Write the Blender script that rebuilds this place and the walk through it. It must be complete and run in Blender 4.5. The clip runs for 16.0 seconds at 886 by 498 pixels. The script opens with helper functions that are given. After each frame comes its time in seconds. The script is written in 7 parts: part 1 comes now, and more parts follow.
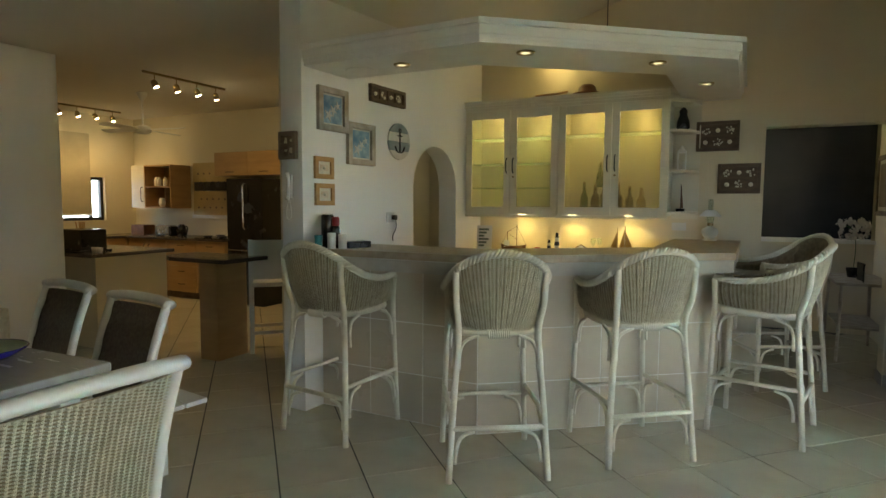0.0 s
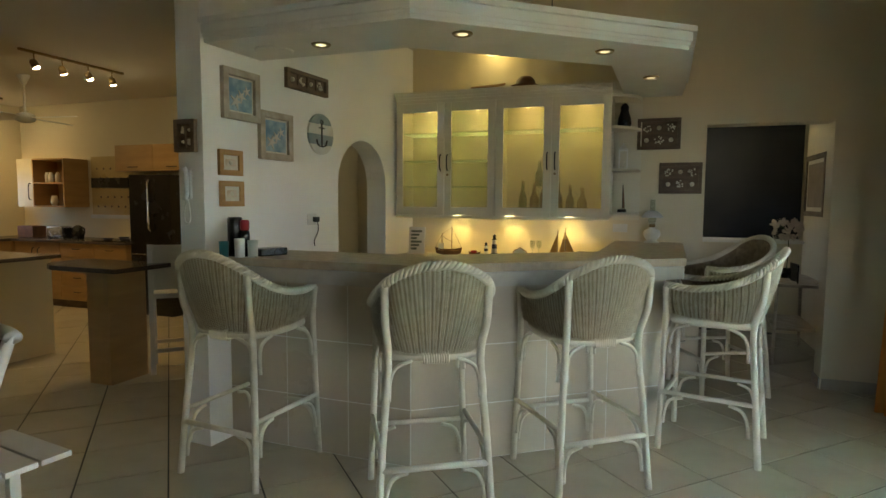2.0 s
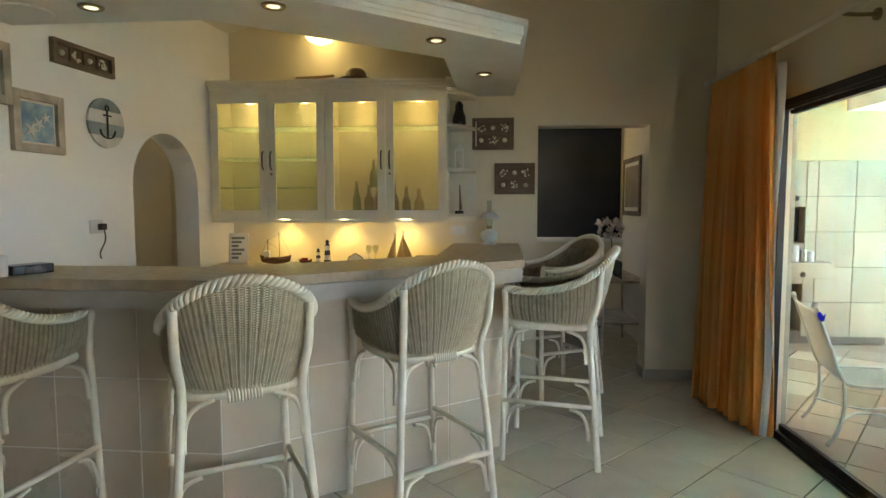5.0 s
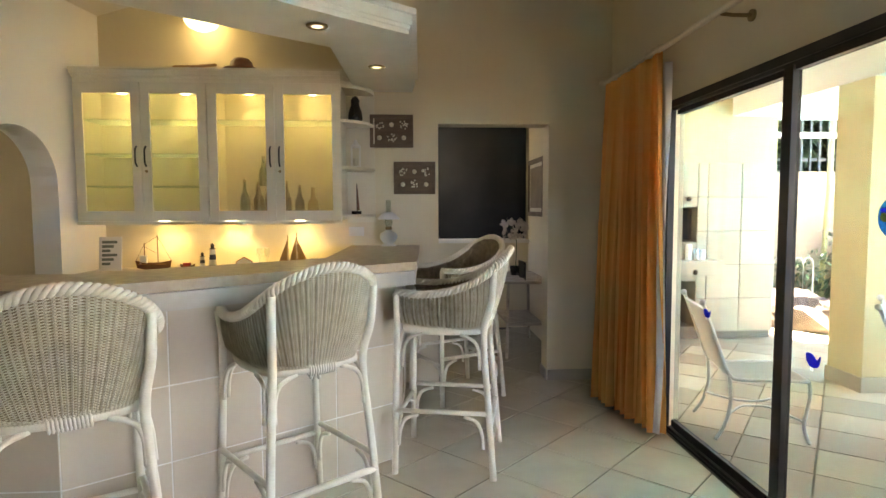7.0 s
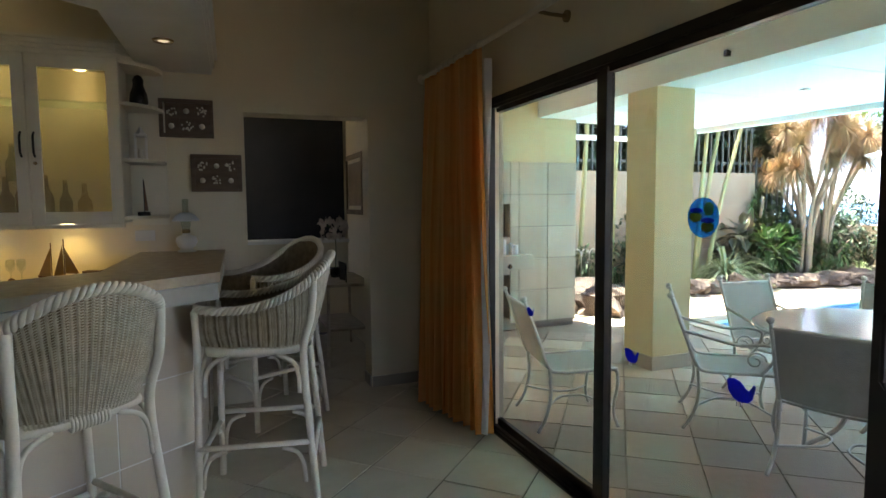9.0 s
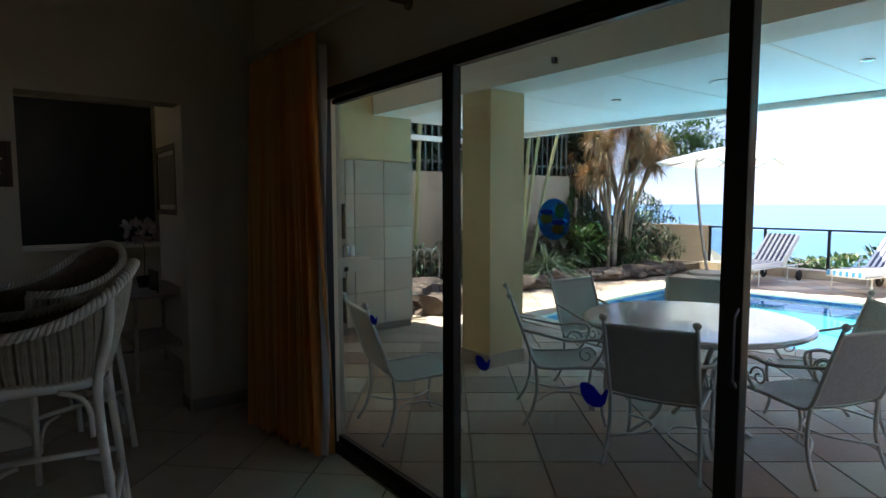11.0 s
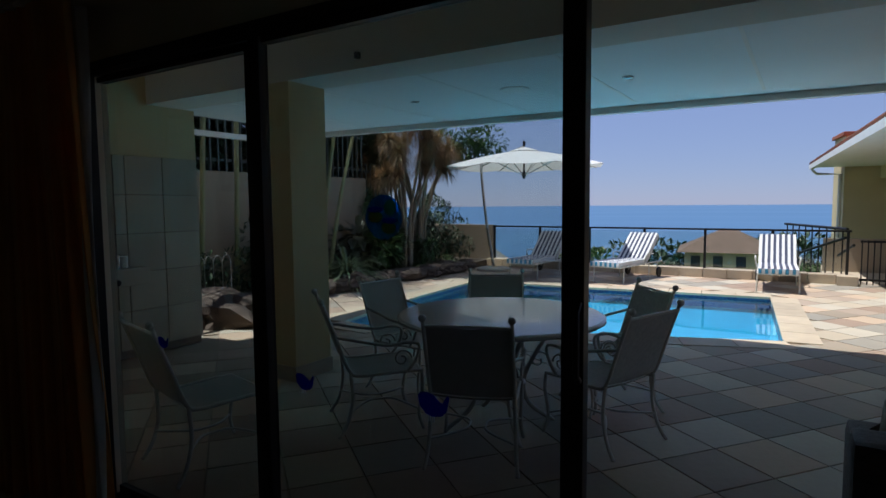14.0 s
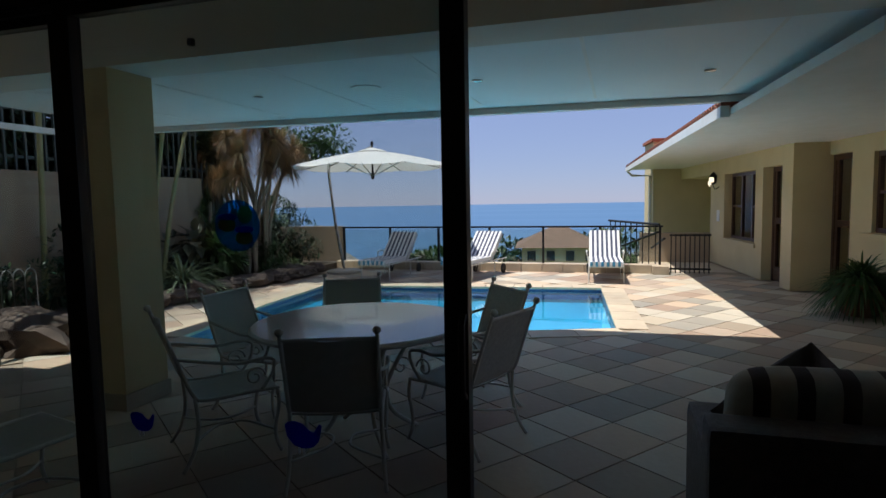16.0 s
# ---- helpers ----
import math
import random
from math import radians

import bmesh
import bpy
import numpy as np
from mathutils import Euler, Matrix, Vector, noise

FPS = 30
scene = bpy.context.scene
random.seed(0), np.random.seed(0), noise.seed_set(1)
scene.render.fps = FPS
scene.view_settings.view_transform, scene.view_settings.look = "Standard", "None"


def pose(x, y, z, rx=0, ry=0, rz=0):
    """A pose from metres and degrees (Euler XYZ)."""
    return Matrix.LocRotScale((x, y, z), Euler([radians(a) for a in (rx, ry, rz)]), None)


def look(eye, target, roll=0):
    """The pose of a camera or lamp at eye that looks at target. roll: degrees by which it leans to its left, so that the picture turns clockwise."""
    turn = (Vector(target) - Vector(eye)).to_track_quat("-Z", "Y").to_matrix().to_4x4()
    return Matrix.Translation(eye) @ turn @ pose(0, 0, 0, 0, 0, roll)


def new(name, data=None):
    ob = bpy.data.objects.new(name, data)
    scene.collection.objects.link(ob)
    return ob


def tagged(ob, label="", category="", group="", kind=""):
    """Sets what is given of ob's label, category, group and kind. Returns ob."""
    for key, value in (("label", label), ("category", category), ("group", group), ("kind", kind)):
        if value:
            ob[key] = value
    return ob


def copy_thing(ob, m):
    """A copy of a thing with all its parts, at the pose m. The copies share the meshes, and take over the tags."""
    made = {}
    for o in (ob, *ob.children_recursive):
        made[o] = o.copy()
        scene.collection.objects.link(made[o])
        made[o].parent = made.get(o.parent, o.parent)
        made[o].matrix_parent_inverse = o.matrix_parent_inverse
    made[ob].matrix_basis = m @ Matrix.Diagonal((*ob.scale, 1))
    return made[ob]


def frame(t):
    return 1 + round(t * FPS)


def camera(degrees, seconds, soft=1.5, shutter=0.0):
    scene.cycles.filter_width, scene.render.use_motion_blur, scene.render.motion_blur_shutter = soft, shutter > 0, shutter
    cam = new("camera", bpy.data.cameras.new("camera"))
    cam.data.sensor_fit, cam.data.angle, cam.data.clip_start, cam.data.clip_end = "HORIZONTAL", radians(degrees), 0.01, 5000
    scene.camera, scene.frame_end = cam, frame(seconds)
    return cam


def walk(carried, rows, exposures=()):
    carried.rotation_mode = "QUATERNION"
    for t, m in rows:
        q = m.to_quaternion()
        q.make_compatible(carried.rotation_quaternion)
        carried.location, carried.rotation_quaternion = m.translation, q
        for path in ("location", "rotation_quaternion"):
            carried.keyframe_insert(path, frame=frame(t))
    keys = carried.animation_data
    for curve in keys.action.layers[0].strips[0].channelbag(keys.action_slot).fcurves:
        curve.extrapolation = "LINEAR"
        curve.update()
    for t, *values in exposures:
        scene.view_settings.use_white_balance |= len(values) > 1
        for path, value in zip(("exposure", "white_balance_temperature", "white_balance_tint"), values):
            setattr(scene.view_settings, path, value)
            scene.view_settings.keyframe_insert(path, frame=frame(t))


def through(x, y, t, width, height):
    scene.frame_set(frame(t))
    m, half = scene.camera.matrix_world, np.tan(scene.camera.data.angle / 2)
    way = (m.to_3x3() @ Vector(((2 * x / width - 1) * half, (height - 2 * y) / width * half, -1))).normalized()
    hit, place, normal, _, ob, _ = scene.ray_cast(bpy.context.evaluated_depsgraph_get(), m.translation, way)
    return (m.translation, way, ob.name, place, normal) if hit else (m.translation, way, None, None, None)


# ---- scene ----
cam = camera(74.7, 16.0)
PATH = [
    (0, (0.648, 0.548, 1.412), (-0.242, 2.332, 1.256), 0.3),
    (0.5, (0.586, 0.619, 1.419), (-0.289, 2.411, 1.259), 0.4),
    (1, (0.532, 0.697, 1.422), (-0.278, 2.518, 1.259), 0.4),
    (1.5, (0.496, 0.829, 1.417), (-0.239, 2.681, 1.255), 0.3),
    (2, (0.476, 0.949, 1.433), (-0.199, 2.824, 1.27), 0.4),
    (2.5, (0.473, 1.028, 1.436), (-0.149, 2.922, 1.271), 0.4),
    (3, (0.441, 1.104, 1.44), (-0.097, 3.023, 1.275), 0.3),
    (3.5, (0.433, 1.187, 1.437), (-0.014, 3.13, 1.273), 0.2),
    (4, (0.424, 1.252, 1.429), (0.079, 3.215, 1.269), 0.1),
    (4.5, (0.442, 1.291, 1.424), (0.201, 3.271, 1.27), 0.0),
    (7, (0.635, 1.501, 1.394), (0.75, 3.493, 1.256), -0.2),
    (7.5, (0.682, 1.598, 1.428), (0.903, 3.58, 1.275), -0.2),
    (8, (0.649, 1.652, 1.435), (1.037, 3.608, 1.277), -0.4),
    (8.5, (0.64, 1.706, 1.431), (1.21, 3.617, 1.273), -0.5),
    (9, (0.672, 1.784, 1.417), (1.392, 3.643, 1.26), -0.5),
    (9.2, (0.645, 1.817, 1.451), (1.444, 3.643, 1.283), -0.2),
    (11.5, (0.772, 2.042, 1.413), (2.063, 3.561, 1.258), -0.4),
    (12, (0.782, 2.068, 1.412), (2.15, 3.518, 1.256), -0.4),
    (12.5, (0.773, 2.097, 1.412), (2.223, 3.466, 1.257), -0.4),
    (13, (0.756, 2.124, 1.414), (2.287, 3.401, 1.257), -0.4),
    (13.5, (0.761, 2.175, 1.411), (2.389, 3.326, 1.255), -0.5),
    (14, (0.813, 2.229, 1.4), (2.504, 3.285, 1.245), -0.5),
    (14.5, (0.875, 2.281, 1.413), (2.622, 3.242, 1.254), -0.6),
    (15, (0.892, 2.301, 1.411), (2.697, 3.149, 1.252), -0.8),
    (15.5, (0.896, 2.333, 1.409), (2.758, 3.046, 1.249), -0.9),
    (16, (0.906, 2.352, 1.414), (2.813, 2.933, 1.253), -1.0),
]
walk(cam, [(t, look(eye, target, roll)) for t, eye, target, roll in PATH], [(0, 4.95, 7800, -1), (2.5, 4.9, 7900, 0), (4.5, 5.15, 7600, 4), (7.0, 5.8, 7800, 14), (8.0, 5.05, 7500, 13), (9.0, 4.25, 7000, 12), (11.5, 1.8, 6400, 12), (12.5, 1.0, 6100, 12), (13.5, 0.4, 5900, 12), (15.0, 0.0, 5900, 11), (16.0, 0.35, 6200, 12)])

# ---- world and light ----
world = bpy.data.worlds.new("sky")
scene.world = world
world.use_nodes = True
wn = world.node_tree.nodes
sky = wn.new("ShaderNodeTexSky")
sky.sky_type, sky.sun_disc = "NISHITA", False
sky.sun_elevation, sky.sun_rotation = radians(73), radians(-15)
sky.air_density, sky.dust_density, sky.ozone_density = 1.0, 0.0, 4.0
wn["Background"].inputs[1].default_value = 0.068
haze = wn.new("ShaderNodeMix")
haze.data_type, haze.blend_type = "RGBA", "MULTIPLY"
haze.inputs["Factor"].default_value = 1.0
haze.inputs["B"].default_value = (0.90, 0.93, 1.12, 1)
world.node_tree.links.new(sky.outputs[0], haze.inputs["A"])
pale = wn.new("ShaderNodeMix")
pale.data_type = "RGBA"
pale.inputs["Factor"].default_value = 0.6
pale.inputs["B"].default_value = (4.2, 5.0, 7.8, 1)
world.node_tree.links.new(haze.outputs["Result"], pale.inputs["A"])
world.node_tree.links.new(pale.outputs["Result"], wn["Background"].inputs[0])

sun = new("sun", bpy.data.lights.new("sun", "SUN"))
sun.data.energy, sun.data.angle, sun.data.color = 4.9, radians(0.53), (1.0, 0.95, 0.86)
sun.matrix_world = look((0, 0, 30), (0.08 * 30, -0.30 * 30, 0))


def lamp(name, eye, target, power, color=(1.0, 0.72, 0.38), cone=95, size=0.02):
    ob = new(name, bpy.data.lights.new(name, "SPOT"))
    ob.data.energy, ob.data.color, ob.data.spot_size, ob.data.spot_blend = power, color, radians(cone), 0.7
    ob.data.shadow_soft_size = size
    ob.matrix_world = look(eye, target)
    return ob


def point_lamp(name, eye, power, color=(1.0, 0.74, 0.42), size=0.05):
    ob = new(name, bpy.data.lights.new(name, "POINT"))
    ob.data.energy, ob.data.color, ob.data.shadow_soft_size = power, color, size
    ob.location = eye
    return ob


# ---- materials ----
def mat(name, c1, c2=None, rough=0.6, metal=0.0, scale=3.0, bump=0.15, bscale=60.0, vary=0.0, spec=0.5, stretch=(1, 1, 1), coat=0.0, mid=0.5, wide=0.35, others=(), through=0.0):
    m = bpy.data.materials.new(name)
    m.use_nodes = True
    n, l = m.node_tree.nodes, m.node_tree.links
    p = n["Principled BSDF"]
    tc, mp = n.new("ShaderNodeTexCoord"), n.new("ShaderNodeMapping")
    mp.inputs["Scale"].default_value = stretch
    l.new(tc.outputs["Object"], mp.inputs[0])
    big = n.new("ShaderNodeTexNoise")
    big.inputs["Scale"].default_value, big.inputs["Detail"].default_value = scale, 6
    l.new(mp.outputs[0], big.inputs["Vector"])
    ramp = n.new("ShaderNodeValToRGB")
    c2 = c2 or tuple(c * 0.82 for c in c1)
    ramp.color_ramp.elements[0].position, ramp.color_ramp.elements[0].color = mid - wide / 2, (*c1, 1)
    ramp.color_ramp.elements[1].position, ramp.color_ramp.elements[1].color = mid + wide / 2, (*c2, 1)
    l.new(big.outputs["Fac"], ramp.inputs[0])
    colour = ramp.outputs[0]
    if others or vary:
        info, island, total, rest_ = n.new("ShaderNodeObjectInfo"), n.new("ShaderNodeNewGeometry"), n.new("ShaderNodeMath"), n.new("ShaderNodeMath")
        rest_.operation = "FRACT"
        l.new(info.outputs["Random"], total.inputs[0]), l.new(island.outputs["Random Per Island"], total.inputs[1])
        l.new(total.outputs[0], rest_.inputs[0])
        chance = rest_.outputs[0]
    if others:
        pick, blend = n.new("ShaderNodeValToRGB"), n.new("ShaderNodeMix")
        blend.data_type = "RGBA"
        pick.color_ramp.interpolation = "CONSTANT"
        for i, c in enumerate(others):
            e = pick.color_ramp.elements[i] if i < 2 else pick.color_ramp.elements.new(i / len(others))
            e.position, e.color = i / len(others), (*c, 1)
        l.new(chance, pick.inputs[0])
        blend.inputs["Factor"].default_value = 0.55
        l.new(colour, blend.inputs["A"]), l.new(pick.outputs[0], blend.inputs["B"])
        colour = blend.outputs["Result"]
    if vary:
        hsv, rng = n.new("ShaderNodeHueSaturation"), n.new("ShaderNodeMapRange")
        rng.inputs["To Min"].default_value, rng.inputs["To Max"].default_value = 1 - vary, 1 + vary
        l.new(chance, rng.inputs[0])
        l.new(rng.outputs[0], hsv.inputs["Value"])
        l.new(colour, hsv.inputs["Color"])
        colour = hsv.outputs[0]
    l.new(colour, p.inputs["Base Color"])
    fine = n.new("ShaderNodeTexNoise")
    fine.inputs["Scale"].default_value, fine.inputs["Detail"].default_value = bscale, 4
    l.new(mp.outputs[0], fine.inputs["Vector"])
    rr = n.new("ShaderNodeMapRange")
    rr.inputs["To Min"].default_value, rr.inputs["To Max"].default_value = max(0.02, rough - 0.1), min(1, rough + 0.1)
    l.new(big.outputs["Fac"], rr.inputs[0])
    l.new(rr.outputs[0], p.inputs["Roughness"])
    b = n.new("ShaderNodeBump")
    b.inputs["Strength"].default_value, b.inputs["Distance"].default_value = bump, 0.01
    l.new(fine.outputs["Fac"], b.inputs["Height"])
    l.new(b.outputs[0], p.inputs["Normal"])
    p.inputs["Metallic"].default_value = metal
    p.inputs["Specular IOR Level"].default_value = spec
    p.inputs["Coat Weight"].default_value = coat
    if through:
        tl, mx = n.new("ShaderNodeBsdfTranslucent"), n.new("ShaderNodeMixShader")
        l.new(colour, tl.inputs[0])
        mx.inputs[0].default_value = through
        l.new(p.outputs[0], mx.inputs[1]), l.new(tl.outputs[0], mx.inputs[2])
        l.new(mx.outputs[0], n["Material Output"].inputs[0])
    return m


def glow(name, color, strength):
    m = bpy.data.materials.new(name)
    m.use_nodes = True
    p = m.node_tree.nodes["Principled BSDF"]
    p.inputs["Base Color"].default_value = (*color, 1)
    p.inputs["Emission Color"].default_value = (*color, 1)
    p.inputs["Emission Strength"].default_value = strength
    return m


def glass(name, tint, gloss=0.04, rough=0.0, frost=0.0):
    m = bpy.data.materials.new(name)
    m.use_nodes = True
    n, l = m.node_tree.nodes, m.node_tree.links
    n.remove(n["Principled BSDF"])
    tr, gl, mix = n.new("ShaderNodeBsdfTransparent"), n.new("ShaderNodeBsdfGlossy"), n.new("ShaderNodeMixShader")
    tr.inputs[0].default_value = (*tint, 1)
    gl.inputs["Roughness"].default_value = rough
    mix.inputs[0].default_value = gloss
    l.new(tr.outputs[0], mix.inputs[1])
    l.new(gl.outputs[0], mix.inputs[2])
    out = mix.outputs[0]
    if frost:
        di, tl, m2, m3 = n.new("ShaderNodeBsdfDiffuse"), n.new("ShaderNodeBsdfTranslucent"), n.new("ShaderNodeMixShader"), n.new("ShaderNodeMixShader")
        di.inputs[0].default_value = tl.inputs[0].default_value = (*tint, 1)
        m2.inputs[0].default_value, m3.inputs[0].default_value = 0.6, frost
        l.new(di.outputs[0], m2.inputs[1])
        l.new(tl.outputs[0], m2.inputs[2])
        l.new(out, m3.inputs[1])
        l.new(m2.outputs[0], m3.inputs[2])
        out = m3.outputs[0]
    l.new(out, n["Material Output"].inputs[0])
    return m


PLASTER = mat("cream_plaster", (0.72, 0.65, 0.48), (0.67, 0.60, 0.44), 0.85, scale=1.2, bump=0.12, bscale=90)
WHITEWALL = mat("white_plaster", (0.86, 0.85, 0.82), (0.82, 0.81, 0.77), 0.85, scale=1.5, bump=0.15, bscale=80)
CEIL = mat("ceiling_paint", (0.72, 0.69, 0.62), (0.68, 0.65, 0.57), 0.9, scale=0.8, bump=0.05)
WHITEPAINT = mat("white_satin_paint", (0.78, 0.77, 0.72), (0.74, 0.73, 0.67), 0.4, scale=6, bump=0.04)
CABPAINT = mat("cream_cabinet_paint", (0.72, 0.68, 0.54), (0.66, 0.62, 0.49), 0.4, scale=6, bump=0.04)
SKIRT = mat("skirting_tile", (0.42, 0.38, 0.31), (0.35, 0.31, 0.25), 0.35, scale=5, bump=0.05)
TILE = mat("cream_floor_tile", (0.68, 0.62, 0.48), (0.60, 0.54, 0.41), 0.22, scale=4, bump=0.03, bscale=25, vary=0.05)
GROUT = mat("dark_grout", (0.12, 0.11, 0.09), (0.09, 0.08, 0.07), 0.9, scale=20, bump=0.3)
LIGHTGROUT = mat("light_grout", (0.86, 0.84, 0.78), None, 0.9, scale=20, bump=0.3)
BARTILE = mat("beige_wall_tile", (0.62, 0.54, 0.41), (0.56, 0.48, 0.36), 0.3, scale=3, bump=0.03, bscale=30, vary=0.04)
COUNTER = mat("polished_sandstone_counter", (0.56, 0.47, 0.33), (0.46, 0.37, 0.25), 0.40, scale=18, bump=0.03, coat=0.0)
COUNTEREDGE = mat("pale_counter_edge", (0.60, 0.57, 0.49), (0.54, 0.50, 0.42), 0.35, scale=12, bump=0.05)
RATTAN = mat("white_painted_rattan", (0.80, 0.76, 0.64), (0.68, 0.63, 0.49), 0.45, scale=14, bump=0.2, bscale=120, wide=0.5)
WICKER = mat("white_woven_wicker", (0.70, 0.65, 0.50), (0.46, 0.41, 0.28), 0.6, scale=30, bump=0.4, bscale=200, wide=0.6)
# Inner weave is brown, kept darker to stand for shade in the slots.
WICKERCORE = mat("brown_wicker_core", (0.34, 0.27, 0.17), (0.22, 0.17, 0.10), 0.7, scale=30, bump=0.4, bscale=200)
BROWNWEAVE = mat("brown_woven_panel", (0.16, 0.12, 0.08), (0.10, 0.07, 0.05), 0.7, scale=60, bump=0.4, bscale=220)
BRONZE = mat("dark_bronze_aluminium", (0.030, 0.025, 0.022), (0.022, 0.019, 0.017), 0.4, 0.3, scale=5, bump=0.03)
# Gold and orange streaks paint in the daylight passing through the folds.
CURTAIN = mat("orange_curtain_fabric", (0.92, 0.56, 0.20), (0.88, 0.37, 0.08), 0.85, scale=4, bump=0.25, bscale=300, stretch=(1.5, 1.5, 0.06), wide=0.25, through=0.28)
LINING = mat("white_curtain_lining", (0.84, 0.82, 0.78), None, 0.9, scale=5, bump=0.2, bscale=200)
PANE = glass("tinted_door_glass", (0.80, 0.83, 0.83))
FROST = glass("frosted_cabinet_glass", (0.93, 0.89, 0.74), 0.06, 0.15, 0.19)
FAINTFROST = glass("lightly_frosted_cabinet_glass", (0.92, 0.91, 0.78), 0.06, 0.15, 0.10)
SHELFGLASS = glass("green_edged_shelf_glass", (0.62, 0.72, 0.60), 0.06, 0.05, 0.6)
CLEAR = glass("clear_glass", (0.92, 0.94, 0.92))
NAVY = mat("navy_roller_blind", (0.014, 0.017, 0.022), None, 0.8, scale=4, bump=0.1)
BLACK = mat("black_enamel", (0.012, 0.011, 0.011), (0.018, 0.016, 0.015), 0.25, scale=6, bump=0.02)
IRON = mat("black_iron", (0.020, 0.019, 0.018), None, 0.5, 0.5, scale=10, bump=0.1)
CHROME = mat("brushed_chrome", (0.62, 0.62, 0.60), (0.5, 0.5, 0.48), 0.25, 0.9, scale=20, bump=0.03)
BRASS = mat("antique_brass", (0.30, 0.22, 0.10), None, 0.35, 0.8, scale=20, bump=0.05)
PINE = mat("pine_wood", (0.50, 0.29, 0.11), (0.38, 0.20, 0.07), 0.5, scale=3, bump=0.15, bscale=30, stretch=(1, 1, 8))
MAPLE = mat("honey_maple_veneer", (0.46, 0.29, 0.13), (0.38, 0.23, 0.10), 0.4, scale=2.5, bump=0.06, bscale=30, stretch=(1, 1, 6))
DARKWOOD = mat("weathered_brown_wood", (0.17, 0.12, 0.075), (0.10, 0.07, 0.045), 0.65, scale=6, bump=0.3, bscale=40, stretch=(1, 1, 5))
DRIFT = mat("whitewashed_driftwood", (0.56, 0.50, 0.40), (0.34, 0.28, 0.20), 0.75, scale=10, bump=0.4, bscale=50, stretch=(1, 4, 1))
HULLWOOD = mat("model_ship_wood", (0.20, 0.09, 0.035), (0.12, 0.05, 0.02), 0.5, scale=12, bump=0.1)
CREAMCARD = mat("cream_card", (0.72, 0.68, 0.56), None, 0.8, scale=20, bump=0.05)
BLUEPRINT = mat("pale_blue_picture", (0.10, 0.22, 0.34), (0.34, 0.46, 0.52), 0.5, scale=9, bump=0.02, wide=0.2)
SLATE = mat("sandstone_paving", (0.46, 0.38, 0.28), (0.36, 0.31, 0.24), 0.72, scale=2.2, bump=0.35, bscale=18, vary=0.3, others=((0.46, 0.36, 0.25), (0.38, 0.23, 0.15), (0.27, 0.26, 0.22), (0.52, 0.43, 0.30), (0.31, 0.22, 0.16), (0.44, 0.30, 0.19), (0.36, 0.33, 0.26)))
SANDSTONE = mat("pale_sandstone_cladding", (0.50, 0.44, 0.34), (0.40, 0.36, 0.28), 0.55, scale=3, bump=0.2, bscale=20, vary=0.14)
COPING = mat("sandstone_coping", (0.52, 0.43, 0.30), (0.44, 0.36, 0.26), 0.65, scale=4, bump=0.25, bscale=25, vary=0.10)
YELLOWWALL = mat("pale_yellow_render", (0.62, 0.52, 0.30), (0.56, 0.46, 0.26), 0.85, scale=1.5, bump=0.2, bscale=70)
BEIGEWALL = mat("beige_garden_wall", (0.38, 0.30, 0.21), (0.32, 0.25, 0.175), 0.9, scale=1.0, bump=0.25, bscale=50)
PATIOCEIL = mat("pale_board_ceiling", (0.78, 0.82, 0.82), (0.75, 0.79, 0.79), 0.6, scale=1.0, bump=0.03)
GREYMESH = mat("pale_grey_mesh_fabric", (0.46, 0.45, 0.40), (0.38, 0.37, 0.33), 0.7, scale=40, bump=0.35, bscale=350)
WROUGHT = mat("cream_painted_iron", (0.66, 0.64, 0.57), (0.56, 0.54, 0.47), 0.4, 0.1, scale=15, bump=0.1)
TABLETOP = mat("pale_stone_tabletop", (0.62, 0.61, 0.56), (0.55, 0.54, 0.49), 0.12, scale=25, bump=0.02, coat=0.4)
BARK = mat("grey_palm_bark", (0.30, 0.25, 0.18), (0.20, 0.16, 0.11), 0.9, scale=8, bump=0.6, bscale=25, stretch=(1, 1, 3))
BAMBOO = mat("green_bamboo", (0.22, 0.26, 0.10), (0.34, 0.30, 0.14), 0.5, scale=2, bump=0.15, bscale=20)
LEAF = mat("green_leaf", (0.055, 0.12, 0.025), (0.035, 0.085, 0.02), 0.5, scale=6, bump=0.1, vary=0.3, through=0.25)
DARKLEAF = mat("dark_green_leaf", (0.030, 0.070, 0.018), (0.018, 0.045, 0.014), 0.45, scale=6, bump=0.1, vary=0.3)
PALELEAF = mat("pale_striped_leaf", (0.36, 0.40, 0.22), (0.17, 0.25, 0.09), 0.5, scale=5, bump=0.1, vary=0.2)
TANLEAF = mat("orange_tan_leaf", (0.34, 0.18, 0.085), (0.20, 0.16, 0.07), 0.6, scale=2.5, bump=0.1, vary=0.3, through=0.3)
HEDGELEAF = mat("deep_green_hedge_leaf", (0.042, 0.085, 0.028), (0.024, 0.055, 0.018), 0.55, scale=6, bump=0.1, vary=0.3)
BRONZELEAF = mat("bronze_green_leaf", (0.055, 0.055, 0.028), (0.030, 0.045, 0.020), 0.4, scale=6, bump=0.1, vary=0.3)
ROCK = mat("brown_boulder", (0.12, 0.085, 0.062), (0.06, 0.045, 0.035), 0.85, scale=4, bump=0.9, bscale=12)
SOIL = mat("dark_soil", (0.06, 0.045, 0.03), None, 0.95, scale=10, bump=0.8)
TERRA = mat("terracotta", (0.32, 0.15, 0.08), (0.26, 0.12, 0.06), 0.8, scale=6, bump=0.15)
ROOFTILE = mat("terracotta_roof_tile", (0.36, 0.12, 0.06), (0.28, 0.09, 0.05), 0.8, scale=5, bump=0.3, bscale=20)
